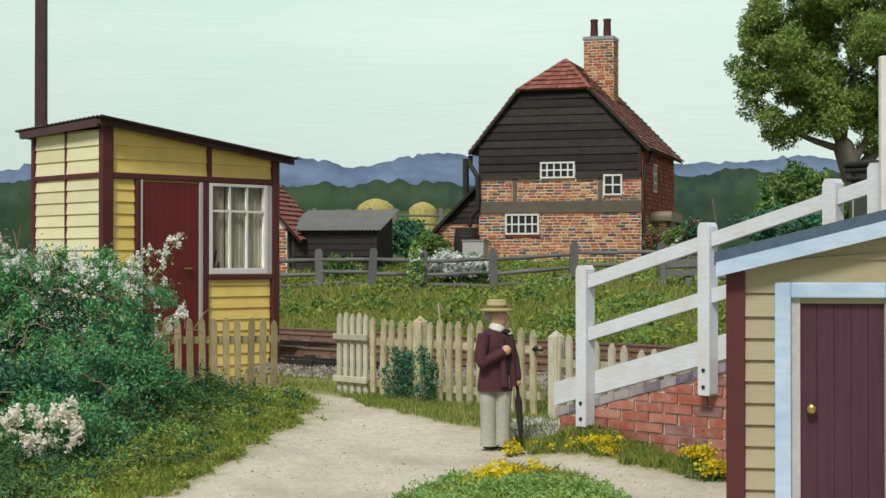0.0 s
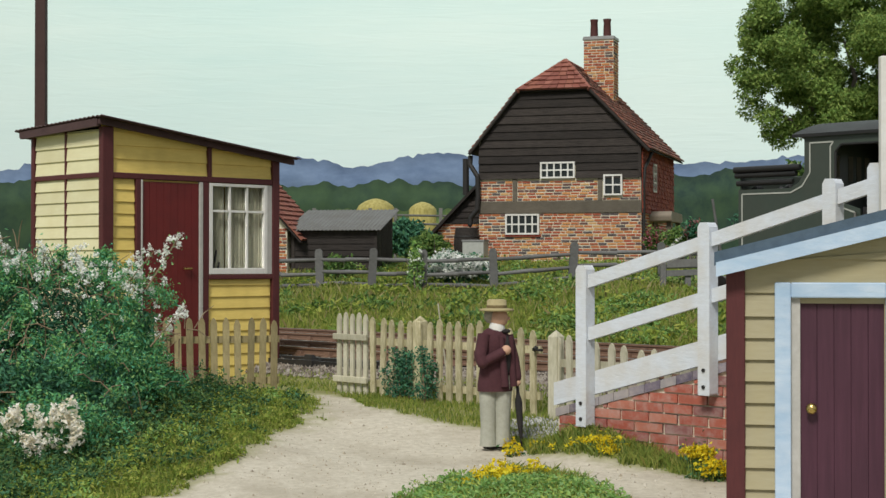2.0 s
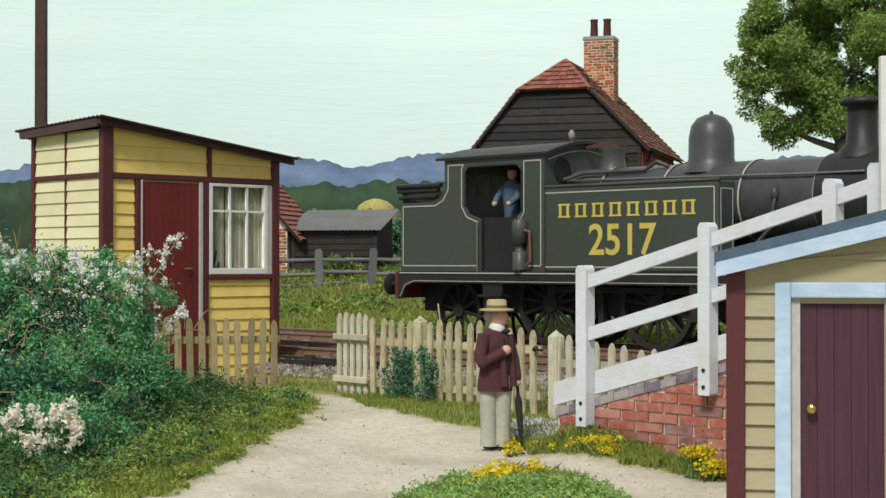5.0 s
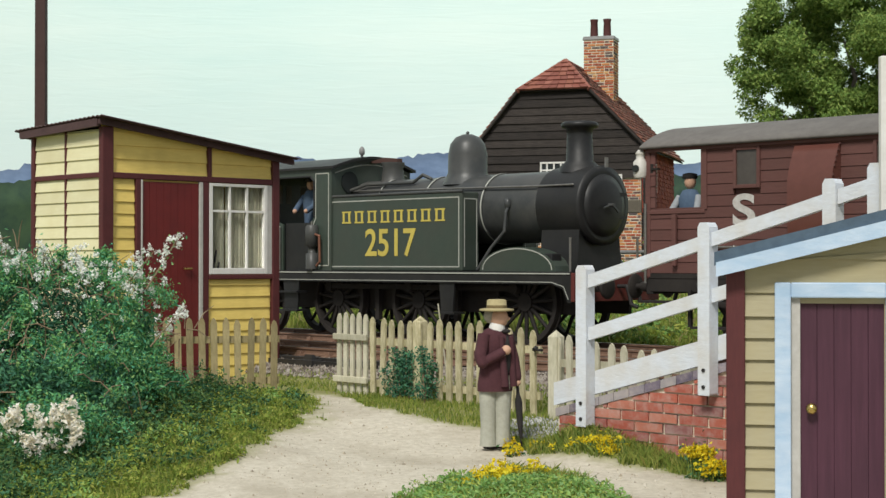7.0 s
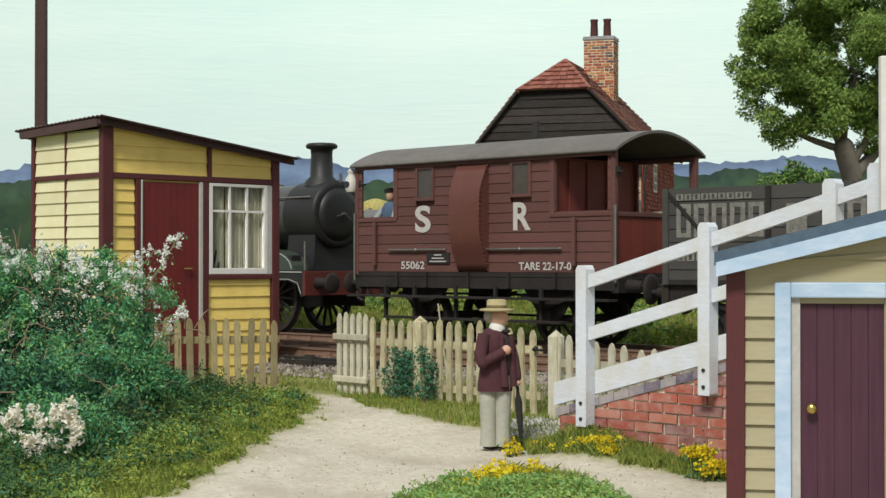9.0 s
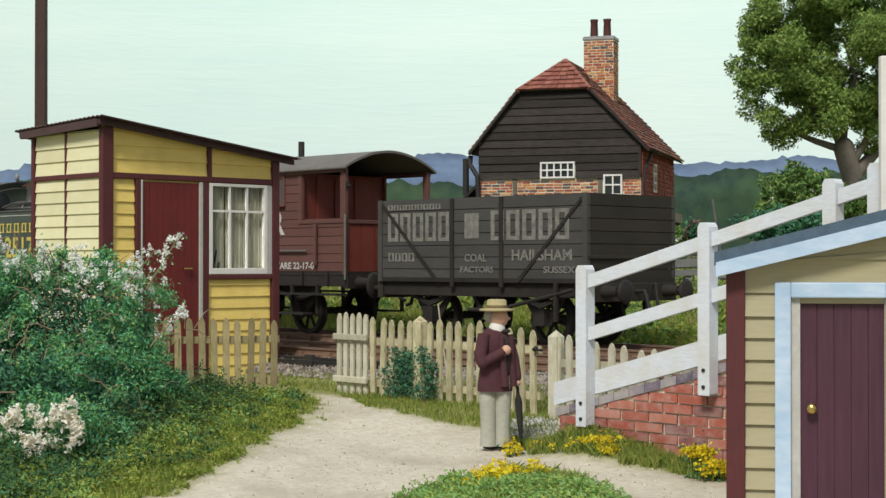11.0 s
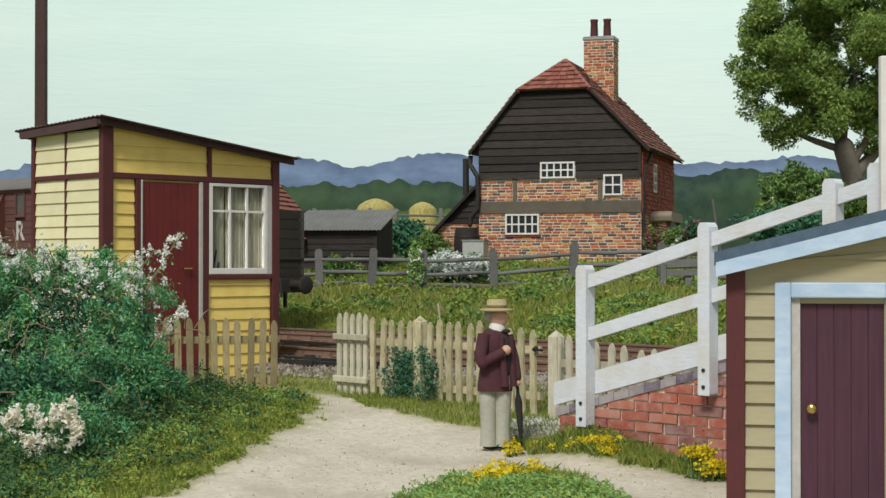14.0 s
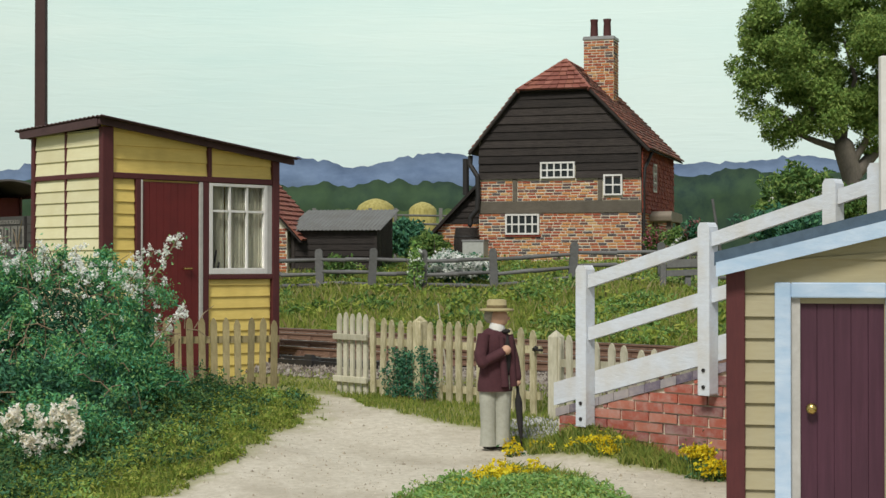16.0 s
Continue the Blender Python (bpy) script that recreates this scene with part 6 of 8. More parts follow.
hedge()
cream_shrub()
small_shrub(711, 21.75, 0.20, 0.72, 41, 11)
small_shrub(757, 21.3, 0.10, 0.82, 44, 4)
tree()
planting()
for i, (px, py, d, n, r) in enumerate([(1066, 782, 17.35, 36, 0.12), (1030, 790, 17.5, 14, 0.12), (1236, 800, 15.95, 75, 0.065), (1262, 826, 15.8, 40, 0.085), (1080, 805, 17.2, 10, 0.06), (912, 798, 17.7, 12, 0.06), (945, 795, 17.9, 10, 0.08), (915, 836, 15.6, 60, 0.20), (870, 852, 15.2, 40, 0.16), (905, 790, 18.0, 12, 0.05)]):
    yellow_clump(px, py, d, n, r, 50 + 3 * i)
bush("white_flower_bush", "bush covered with white flowers behind the yard fence", 808, 476, 43.6, 0.95, 0.42, 101, DARK_LEAF, 2600, 0.045, PETAL, fl_n=1100)
bush("climbing_plant", "pale green climber over the yard fence", 735, 480, 42.5, 0.20, 0.66, 104, BRIGHT, 650, 0.045, PETAL, fl_n=25)
bush("garden_bush", "dense green bush between shed and cottage", 722, 422, 52.0, 0.75, 0.55, 107, DARK_LEAF, 3200, 0.07)
bush("garden_bush", "low green bush beside the cottage lean-to", 760, 438, 51.0, 0.6, 0.42, 110, BUSH_LEAF, 2400, 0.06)
bush("weed_bush", "straggling weeds in front of the black shed", 598, 475, 45.5, 0.55, 0.35, 113, BUSH_LEAF, 900, 0.05)
bush("large_bush", "large leafy bush with pale blossom under the tree", 1424, 350, 46.0, 1.15, 0.85, 116, BUSH_LEAF, 6000, 0.065, CREAM_PETAL, fl_n=26)
bush("large_bush", "dark leafy bush beside the cottage garden", 1400, 405, 45.0, 1.5, 0.55, 119, DARK_LEAF, 4500, 0.06)
bush("large_bush", "deep green bush at the foot of the tree", 1490, 372, 46.5, 1.3, 0.75, 131, BUSH_LEAF, 5000, 0.06)
bush("garden_flowers", "pink flowers by the cottage door", 1156, 425, 48.4, 0.26, 0.36, 122, BUSH_LEAF, 500, 0.05, PINK_PETAL, fl_n=90)
bush("garden_flowers", "dark red flowers in the cottage garden", 1228, 408, 47.0, 0.30, 0.30, 125, DARK_LEAF, 500, 0.05, PINK_PETAL, fl_n=60)
bush("garden_bush", "white-flecked garden plants near the porch", 1205, 425, 47.5, 0.5, 0.35, 128, BUSH_LEAF, 1200, 0.05, PETAL, fl_n=40)


# ---- the train ----
RAILZ, TV = 0.75, 21.62
LOCO_GREEN = mat("dark_olive_locomotive_paint", (0.041, 0.057, 0.046), (0.051, 0.068, 0.054), 8, 0.36, 0.06, stain=(0.061, 0.059, 0.049), stain_amount=0.45)
LOCO_BLACK = mat("sooty_black", (0.012, 0.0125, 0.013), (0.020, 0.020, 0.020), 9, 0.5, 0.15, stain=(0.036, 0.034, 0.031), stain_amount=0.4)
LOCO_GREY = mat("weathered_boiler_top", (0.062, 0.064, 0.062), (0.036, 0.040, 0.041), 6, 0.42, 0.1, stain=(0.144, 0.134, 0.118), stain_amount=0.4)
UNDER = mat("grimy_underframe", (0.013, 0.011, 0.010), (0.024, 0.020, 0.018), 10, 0.8, 0.25, stain=(0.045, 0.038, 0.032), stain_amount=0.4)
LINING = mat("pale_lining", (0.46, 0.47, 0.42), (0.36, 0.37, 0.33), 20, 0.6, 0.0)
GILT = mat("sunshine_yellow_lettering", (0.60, 0.49, 0.11), (0.50, 0.40, 0.08), 20, 0.6, 0.0)
LETTER_WHITE = mat("white_lettering", (0.58, 0.57, 0.54), (0.38, 0.35, 0.32), 16, 0.7, 0.0)
FADED = mat("faded_lettering", (0.24, 0.23, 0.20), (0.12, 0.118, 0.105), 10, 0.8, 0.0, soft=0.15)
VAN_BROWN = mat("oxide_brown_boards", (0.132, 0.057, 0.048), (0.103, 0.044, 0.038), 12, 0.7, 0.25, stretch=(0.4, 1, 3), stain=(0.088, 0.047, 0.039), per=0.10)
VAN_RED = mat("brown_red_end_boards", (0.189, 0.038, 0.025), (0.144, 0.030, 0.022), 12, 0.65, 0.2, per=0.08)
DUCKET = mat("ducket_sheet_brown", (0.135, 0.052, 0.040), (0.11, 0.042, 0.033), 8, 0.32, 0.05)
VAN_ROOF = mat("grey_canvas_roof", (0.120, 0.110, 0.102), (0.168, 0.156, 0.142), 8, 0.8, 0.2)
WAGON_GREY = mat("grimy_dark_boards", (0.050, 0.050, 0.047), (0.068, 0.066, 0.060), 12, 0.8, 0.25, stretch=(0.4, 1, 3), stain=(0.034, 0.032, 0.028), per=0.10)
# grime plus painted-in shade: the ends catch less light than the sides
WAGON_END = mat("grimy_shaded_end_boards", (0.024, 0.020, 0.014), (0.032, 0.027, 0.019), 12, 0.8, 0.25, stretch=(1, 0.4, 3), per=0.08)
WAGON_IN = mat("coal_dusted_inside", (0.09, 0.085, 0.075), (0.05, 0.047, 0.042), 12, 0.85, 0.25)
RED_BEAM = mat("red_buffer_beam", (0.13, 0.026, 0.02), (0.085, 0.022, 0.018), 12, 0.6, 0.2)
COAL = mat("coal", (0.012, 0.012, 0.012), (0.025, 0.025, 0.025), 8, 0.4, 0.3, per=0.4)
STEEL = mat("worn_steel", (0.30, 0.29, 0.27), (0.20, 0.19, 0.17), 12, 0.45, 0.1, metal=0.8)


def lettering(txt, size, material, parent, x, z, y, name="lettering", width=None, bold=0.0, label=""):
    cu = bpy.data.curves.new("lettering", "FONT")
    cu.body, cu.size, cu.extrude, cu.offset = txt, size, 0.002, bold
    cu.align_x = "LEFT"
    tmp = bpy.data.objects.new("lettering", cu)
    scene.collection.objects.link(tmp)
    bpy.context.view_layer.update()
    me = bpy.data.meshes.new_from_object(tmp.evaluated_get(bpy.context.evaluated_depsgraph_get()))
    bpy.data.objects.remove(tmp)
    bpy.data.curves.remove(cu)
    me.materials.clear()
    me.materials.append(material)
    w = max(v.co.x for v in me.vertices) - min(v.co.x for v in me.vertices)
    sx = width / w if width else 1
    for v in me.vertices:
        v.co = (v.co.x * sx, v.co.y, v.co.z)
    o = new(name, me)
    o.parent = parent
    o.matrix_local = pose(x, y, z, 90, 0, 0)
    return tagged(o, label)


def wheelset(parent, x, r, spokes, spread=0.72, gauge_face=0.06, balance=False):
    """Two wheels on an axle; turns about its own centre."""
    e = new("wheelset")
    e.parent = parent
    e.matrix_local = pose(x, 0, r)
    for sy in (-1, 1):
        m = pose(0, sy * spread, 0, 90, 0, 0)
        ty = Solid()
        n = 36
        prof = [(r - 0.09, -0.06), (r, -0.06), (r, 0.05), (r + 0.03, 0.055 * 1.0), (r + 0.03, 0.075), (r - 0.09, 0.075)]
        vs = [(p * math.cos(2 * math.pi * i / n), p * math.sin(2 * math.pi * i / n), z * -sy * -1) for p, z in prof for i in range(n)]
        k = len(prof)
        ty.add(vs, [(a * n + i, a * n + (i + 1) % n, ((a + 1) % k) * n + (i + 1) % n, ((a + 1) % k) * n + i) for a in range(k) for i in range(n)], 0, False, m)
        wh = part("wheel", ty, UNDER, e)
        sp = Solid().rod((0, -0.07, 0), (0, 0.07, 0), r * 0.22, seg=16, at=pose(0, sy * spread, 0))
        for i in range(spokes):
            a = 2 * math.pi * i / spokes
            sp.rod((0, sy * spread, 0), ((r - 0.07) * math.cos(a), sy * spread, (r - 0.07) * math.sin(a)), 0.045 * r / 0.76 + 0.008, 0.03, 6)
        part("spokes", sp, UNDER, wh)
    part("axle", Solid().rod((0, -spread, 0), (0, spread, 0), 0.075), UNDER, e)
    return e


def buffers(parent, x, sx, z, red=False):
    for y in (-0.86, 0.86):
        b = Solid().rod((x, y, z), (x + sx * 0.30, y, z), 0.12, 0.085, 14)
        o = part("buffer", b, UNDER, parent)
        part("buffer_head", Solid().rod((x + sx * 0.28, y, z), (x + sx * 0.42, y, z), 0.05, seg=10).turned([(0.05, 0.0), (0.20, 0.02), (0.215, 0.04), (0.16, 0.07), (0.02, 0.08)], 18, 0, pose(x + sx * 0.42, y, z, 0, 90 * sx, 0)), UNDER, o)
    part("coupling_hook", Solid().pipe([(x, 0, z), (x + sx * 0.2, 0, z), (x + sx * 0.24, 0, z - 0.1), (x + sx * 0.30, 0, z - 0.32), (x + sx * 0.42, 0, z - 0.36)], 0.035), IRON, parent)
    part("brake_pipe", Solid().pipe([(x, 0.35, z - 0.2), (x + sx * 0.1, 0.35, z + 0.1), (x + sx * 0.17, 0.35, z + 0.12), (x + sx * 0.22, 0.35, z - 0.25)], 0.03), IRON, parent)


def outline(parent, pts, y, w=0.022, closed=True, name="lining"):
    """Thin painted line on a face at y, through the points (x, z)."""
    s = Solid()
    q = pts + pts[:1] if closed else pts
    for (a, b), (c, d) in zip(q, q[1:]):
        L = math.hypot(c - a, d - b)
        nx, nz = -(d - b) / L * w / 2, (c - a) / L * w / 2
        s.slab([(a + nx, b + nz), (c + nx, d + nz), (c - nx, d - nz), (a - nx, b - nz)], "y", y - 0.003, y + 0.003)
    return part(name, s, LINING, parent, "fine pale lining")


def locomotive():
    t = thing("tank_locomotive", uv(-30.2, TV, RAILZ), "olive-green lined tank locomotive with soot-stained boiler", "locomotive")
    P = lambda n, s, m, lab="", bev=0.0, par=t: part(n, s, m, par, lab, bevel=bev)
    FP = 1.30
    # footplate, valance and drop ends
    f = Solid().box((-5.05, -1.2, FP - 0.03), (5.0, 1.2, FP + 0.02))
    P("footplate", f, LOCO_BLACK)
    for sy in (-1, 1):
        y = sy * 1.17
        s = Solid().slab([(-5.05, FP - 0.03), (-5.05, FP - 0.52), (-4.95, FP - 0.50), (-4.85, FP - 0.28), (-4.65, FP - 0.20), (4.55, FP - 0.20), (4.80, FP - 0.28), (4.92, FP - 0.52), (5.0, FP - 0.52), (5.0, FP - 0.03)], "y", y - 0.02, y + 0.02)
        v = P("valance", s, LOCO_BLACK)
        outline(v, [(-4.99, FP - 0.46), (-4.86, FP - 0.24), (-4.62, FP - 0.165), (4.55, FP - 0.165), (4.83, FP - 0.24), (4.94, FP - 0.46)], y + sy * 0.023, 0.012, False)
        outline(v, [(-5.0, FP - 0.015), (4.98, FP - 0.015)], y + sy * 0.035, 0.022, False)
    P("frame", Solid().box((-4.9, -0.62, 0.55), (4.9, -0.55, FP - 0.03)).box((-4.9, 0.55, 0.55), (4.9, 0.62, FP - 0.03)).box((-3.0, -0.55, 0.75), (3.2, 0.55, 1.2)), UNDER)
    for x in (5.0, -5.13):
        P("buffer_beam", Solid().box((x, -1.2, FP - 0.50), (x + 0.08, 1.2, FP + 0.0)), RED_BEAM, "grimy red buffer beam", 0.01)
    buffers(t, 5.08, 1, FP - 0.24, True)
    buffers(t, -5.13, -1, FP - 0.24, True)
    # tanks
    for sy in (-1, 1):
        y0, y1 = sorted((sy * 1.07, sy * 0.62))
        tk = P("side_tank", Solid().box((-1.72, y0, FP + 0.02), (2.26, y1, 2.80)), LOCO_GREEN, "lined olive-green side tank", 0.025)
        o = sy * 1.074
        outline(tk, [(-1.64, FP + 0.10), (2.18, FP + 0.10), (2.18, 2.70), (-1.64, 2.70)], o)
        P("tank_top_bead", Solid().rod((-1.72, sy * 1.06, 2.81), (2.28, sy * 1.06, 2.81), 0.03, seg=8), LOCO_GREY, par=tk)
        rv = Solid()
        for k in range(9):
            x = -1.45 + k * 0.44
            for z in (FP + 0.06, 2.72):
                rv.ball((x, o, z), 0.014, seg=6, rings=4)
        tagged(P("rivets", rv, LOCO_GREEN, par=tk), kind="stuff")
        if sy < 0:
            # owner's name as plain blocks of paired strokes, then the running number
            for k in range(8):
                x, za, zb = -1.10 + 0.378 * k, 2.26, 2.50
                b = Solid()
                for c in (0.02, 0.19):
                    b.box((x + c, o - 0.005, za + 0.03), (x + c + 0.055, o + 0.002, zb - 0.03))
                b.box((x, o - 0.005, za), (x + 0.27, o + 0.002, za + 0.03)).box((x, o - 0.005, zb - 0.03), (x + 0.27, o + 0.002, zb))
                P("name_block", b, GILT, par=tk)
            lettering("2517", 0.74, GILT, tk, -0.42, 1.62, o - 0.004, "running_number", 1.44, 0.012, "yellow painted running number")
        # front of the tank
        fr = Solid().box((2.262, y0 + 0.05, FP + 0.1), (2.267, y0 + 0.07, 2.68)).box((2.262, y1 - 0.07, FP + 0.1), (2.267, y1 - 0.05, 2.68)).box((2.262, y0 + 0.05, 2.66), (2.267, y1 - 0.05, 2.68))
        P("lining", fr, LINING, par=tk)
    # boiler, smokebox, firebox
    bz, br = 2.50, 0.66
    bo = Solid().rod((-1.9, 0, bz), (3.75, 0, bz), br, seg=40)
    boil = P("boiler", bo, LOCO_GREY, "soot-stained boiler")
    sb = Solid().rod((3.75, 0, bz), (4.72, 0, bz), br + 0.05, seg=40)
    smb = P("smokebox", sb, LOCO_BLACK, "black smokebox")
    P("smokebox_saddle", Solid().slab([(-0.62, FP + 0.02), (0.62, FP + 0.02), (0.55, bz - 0.3), (-0.55, bz - 0.3)], "x", 3.78, 4.66), LOCO_BLACK, bev=0.02)
    dm = pose(4.72, 0, bz, 0, 90, 0)
    P("smokebox_ring", Solid().turned([(br + 0.06, -0.02), (br + 0.06, 0.03), (br - 0.04, 0.045)], 40, 0, dm), LOCO_BLACK, par=smb)
    dr = P("smokebox_door", Solid().turned([(0.56, 0.03), (0.56, 0.07), (0.42, 0.12), (0.2, 0.15), (0.02, 0.155)], 32, 0, dm), LOCO_BLACK, par=smb)
    P("door_handle", Solid().rod((4.86, 0, bz), (5.0, 0, bz), 0.035).rod((4.96, -0.02, bz + 0.02), (4.96, 0.16, bz - 0.12), 0.02).rod((4.92, 0, bz), (4.92, -0.19, bz - 0.05), 0.02), LOCO_GREY, par=smb)
    for z in (0.18, -0.24):
        P("hinge_strap", Solid().box((4.80, 0.05, bz + z), (4.84, 0.55, bz + z + 0.06)), LOCO_BLACK, par=smb)
    P("lamp_iron", Solid().box((4.80, -0.03, bz + br + 0.02), (4.84, 0.03, bz + br + 0.20)), STEEL, par=smb)
    for x in (-0.6, 0.75, 2.32, 3.70):
        P("boiler_band", Solid().rod((x, 0, bz), (x + 0.07, 0, bz), br + 0.014, seg=40).rod((x + 0.02, 0, bz), (x + 0.05, 0, bz), br + 0.018, seg=40, mi=1), [LOCO_GREY, LINING], par=boil)
    ch = Solid().turned([(0.40, bz + 0.60), (0.36, bz + 0.72), (0.25, bz + 0.82), (0.23, bz + 1.30), (0.24, bz + 1.40), (0.33, bz + 1.43), (0.345, bz + 1.49), (0.30, bz + 1.53), (0.20, bz + 1.54)], 28, 0, pose(4.2, 0, 0))
    P("chimney", ch, LOCO_BLACK, "black flared chimney")
    P("dome", Solid().turned([(0.52, bz + 0.48), (0.44, bz + 0.60), (0.385, bz + 0.72), (0.38, bz + 1.08), (0.34, bz + 1.28), (0.24, bz + 1.41), (0.10, bz + 1.47), (0.02, bz + 1.48)], 32, 0, pose(1.37, 0, 0)), LOCO_GREY, "rounded boiler dome")
    P("dome_finial", Solid().ball((1.37, 0, bz + 1.50), 0.035), LOCO_GREY)
    sv = P("safety_valve", Solid().turned([(0.30, bz + 0.55), (0.24, bz + 0.66), (0.21, bz + 0.9), (0.24, bz + 0.98), (0.24, bz + 1.02)], 20, 0, pose(-0.75, 0, 0)), LOCO_GREY, "safety valves with a brown lever")
    P("valve_lever", Solid().slab([(-1.35, bz + 1.03), (-0.55, bz + 1.02), (-0.55, bz + 1.09), (-0.95, bz + 1.13), (-1.35, bz + 1.07)], "y", -0.07, 0.07), mat("rusty_brown_lever", (0.09, 0.045, 0.035), (0.07, 0.035, 0.03), 12), par=sv)
    # pipes and handrails on the near side and the far side
    for sy in (-1, 1):
        P("handrail", Solid().pipe([(-1.7, sy * 0.56, bz + 0.44), (3.7, sy * 0.62, bz + 0.36), (4.6, sy * 0.66, bz + 0.36)], 0.02), STEEL)
        P("feed_pipe", Solid().pipe([(-1.5, sy * 0.62, bz + 0.42), (-1.0, sy * 0.50, bz + 0.56), (0.3, sy * 0.44, bz + 0.56), (0.55, sy * 0.42, bz + 0.70), (0.72, sy * 0.36, bz + 0.62)], 0.035), LOCO_GREY)
        P("clack_pipe", Solid().pipe([(3.05, sy * 0.66, bz + 0.02), (3.08, sy * 0.76, bz - 0.10), (3.08, sy * 0.80, bz - 0.45), (2.80, sy * 0.86, bz - 0.75), (2.55, sy * 0.96, FP + 0.05)], 0.032).ball((3.05, sy * 0.68, bz + 0.06), 0.07, squash=(1, 1, 1.6)), LOCO_GREY)
        sp = P("splasher", Solid().slab([(2.60 + 0.96 - 0.92 * math.cos(math.pi * k / 14), FP + 0.02 + 0.44 * math.sin(math.pi * k / 14)) for k in range(15)], "y", *sorted((sy * 1.0, sy * 0.6)), smooth=False), LOCO_GREEN, "lined wheel splasher")
        outline(sp, [(2.60 + 0.96 - 0.84 * math.cos(math.pi * k / 14), FP + 0.05 + 0.38 * math.sin(math.pi * k / 14)) for k in range(15)], sy * 1.004, 0.02, False)
        P("sandbox", Solid().box((4.0, *sorted((sy * 1.0, sy * 0.7))[:1], FP + 0.02), (4.4, sorted((sy * 1.0, sy * 0.7))[1], FP + 0.34), taper=0.02), LOCO_BLACK, bev=0.02)
        P("grab_rail", Solid().rod((4.78, sy * 0.95, FP), (4.78, sy * 0.95, FP + 0.62), 0.022), STEEL)
        P("step", Solid().slab([(1.75, FP - 0.2), (2.15, FP - 0.2), (2.10, 0.55), (1.80, 0.55)], "y", *sorted((sy * 1.16, sy * 1.12))).box((1.68, *sorted((sy * 1.25, sy * 0.95))[:1], 0.52), (2.22, sorted((sy * 1.25, sy * 0.95))[1], 0.56)), LOCO_BLACK)
        P("step", Solid().slab([(-2.85, FP - 0.2), (-2.35, FP - 0.2), (-2.40, 0.5), (-2.80, 0.5)], "y", *sorted((sy * 1.16, sy * 1.12))).box((-2.9, *sorted((sy * 1.25, sy * 0.95))[:1], 0.48), (-2.3, sorted((sy * 1.25, sy * 0.95))[1], 0.52)).box((-2.88, *sorted((sy * 1.25, sy * 0.95))[:1], 0.86), (-2.32, sorted((sy * 1.25, sy * 0.95))[1], 0.9)), LOCO_BLACK)
        for x in (-0.45, 1.75):
            P("brake_hanger", Solid().box((x, sy * 0.72 - 0.05, 0.35), (x + 0.11, sy * 0.72 + 0.05, 1.1)), UNDER)
    # cab and bunker
    ez = 3.40
    cx0, cx1, cxf = -3.88, -1.62, -1.40
    ox0, ox1 = -3.36, -1.93
    for sy in (-1, 1):
        y0, y1 = sorted((sy * 1.10, sy * 1.06))
        r = 0.16
        c = Solid()
        zo0, zo1 = 2.32, 3.24
        # cab side round the opening, then the lower doorway panel set in
        c.slab([(cx0, FP + 0.02), (ox0 + 0.42, FP + 0.02), (ox0 + 0.42, zo0 - 0.05), (ox0 + 0.28, zo0), (ox0 + 0.12, zo0 + 0.05), (ox0, zo0 + 0.22), (ox0, zo1 - r), (ox0 + 0.05, zo1 - 0.05), (ox0 + r, zo1), (ox1 - r, zo1), (ox1 - 0.05, zo1 - 0.05), (ox1, zo1 - r), (ox1, zo0 + 0.1), (ox1 - 0.10, zo0), (ox1 - 0.10, FP + 0.02), (cxf, FP + 0.02), (cxf, ez), (cx0, ez)], "y", y0, y1)
        # bunker side with the flared top
        c.slab([(-5.07, FP + 0.02), (cx0, FP + 0.02), (cx0, 2.86), (cx0 - 0.10, 2.70), (cx0 - 0.25, 2.62), (-5.07, 2.62)], "y", y0, y1)
        cs = P("cab_side", c, LOCO_GREEN, "lined olive-green cab and bunker side", 0.008)
        o = sy * 1.106
        outline(cs, [(-5.0, FP + 0.12), (ox0 + 0.34, FP + 0.12), (ox0 + 0.34, zo0 - 0.10), (ox0 + 0.06, zo0 + 0.0), (ox0 - 0.07, zo0 + 0.20), (ox0 - 0.07, zo1 - 0.02), (ox0 - 0.02, zo1 + 0.05), (cx0 + 0.10, zo1 + 0.05), (cx0 + 0.10, 2.84), (cx0 - 0.04, 2.64), (cx0 - 0.24, 2.55), (-5.0, 2.55)], o)
        outline(cs, [(ox1 + 0.05, zo1 + 0.05), (cxf - 0.08, zo1 + 0.05), (cxf - 0.08, FP + 0.12), (ox1 - 0.02, FP + 0.12), (ox1 - 0.02, zo0 - 0.04), (ox1 + 0.05, zo0 + 0.05)], o)
        P("opening_beading", Solid().pipe([(ox0 + 0.02, o, zo0 + 0.22), (ox0 + 0.02, o, zo1 - 0.1), (ox0 + 0.12, o, zo1), (ox1 - 0.12, o, zo1), (ox1, o, zo1 - 0.1), (ox1, o, zo0 + 0.1)], 0.02), LOCO_BLACK, par=cs)
        P("cab_door", Solid().box((ox0 + 0.43, sy * 1.02 - 0.015, FP + 0.02), (ox1 - 0.11, sy * 1.02 + 0.015, zo0 - 0.02)), LOCO_BLACK)
        P("door_handrail", Solid().rod((ox0 + 0.36, o + sy * 0.03, FP - 0.1), (ox0 + 0.36, o + sy * 0.03, zo0 - 0.1), 0.02), STEEL)
        P("door_handrail", Solid().rod((ox1 - 0.04, o + sy * 0.03, FP - 0.1), (ox1 - 0.04, o + sy * 0.03, zo0), 0.02), STEEL)
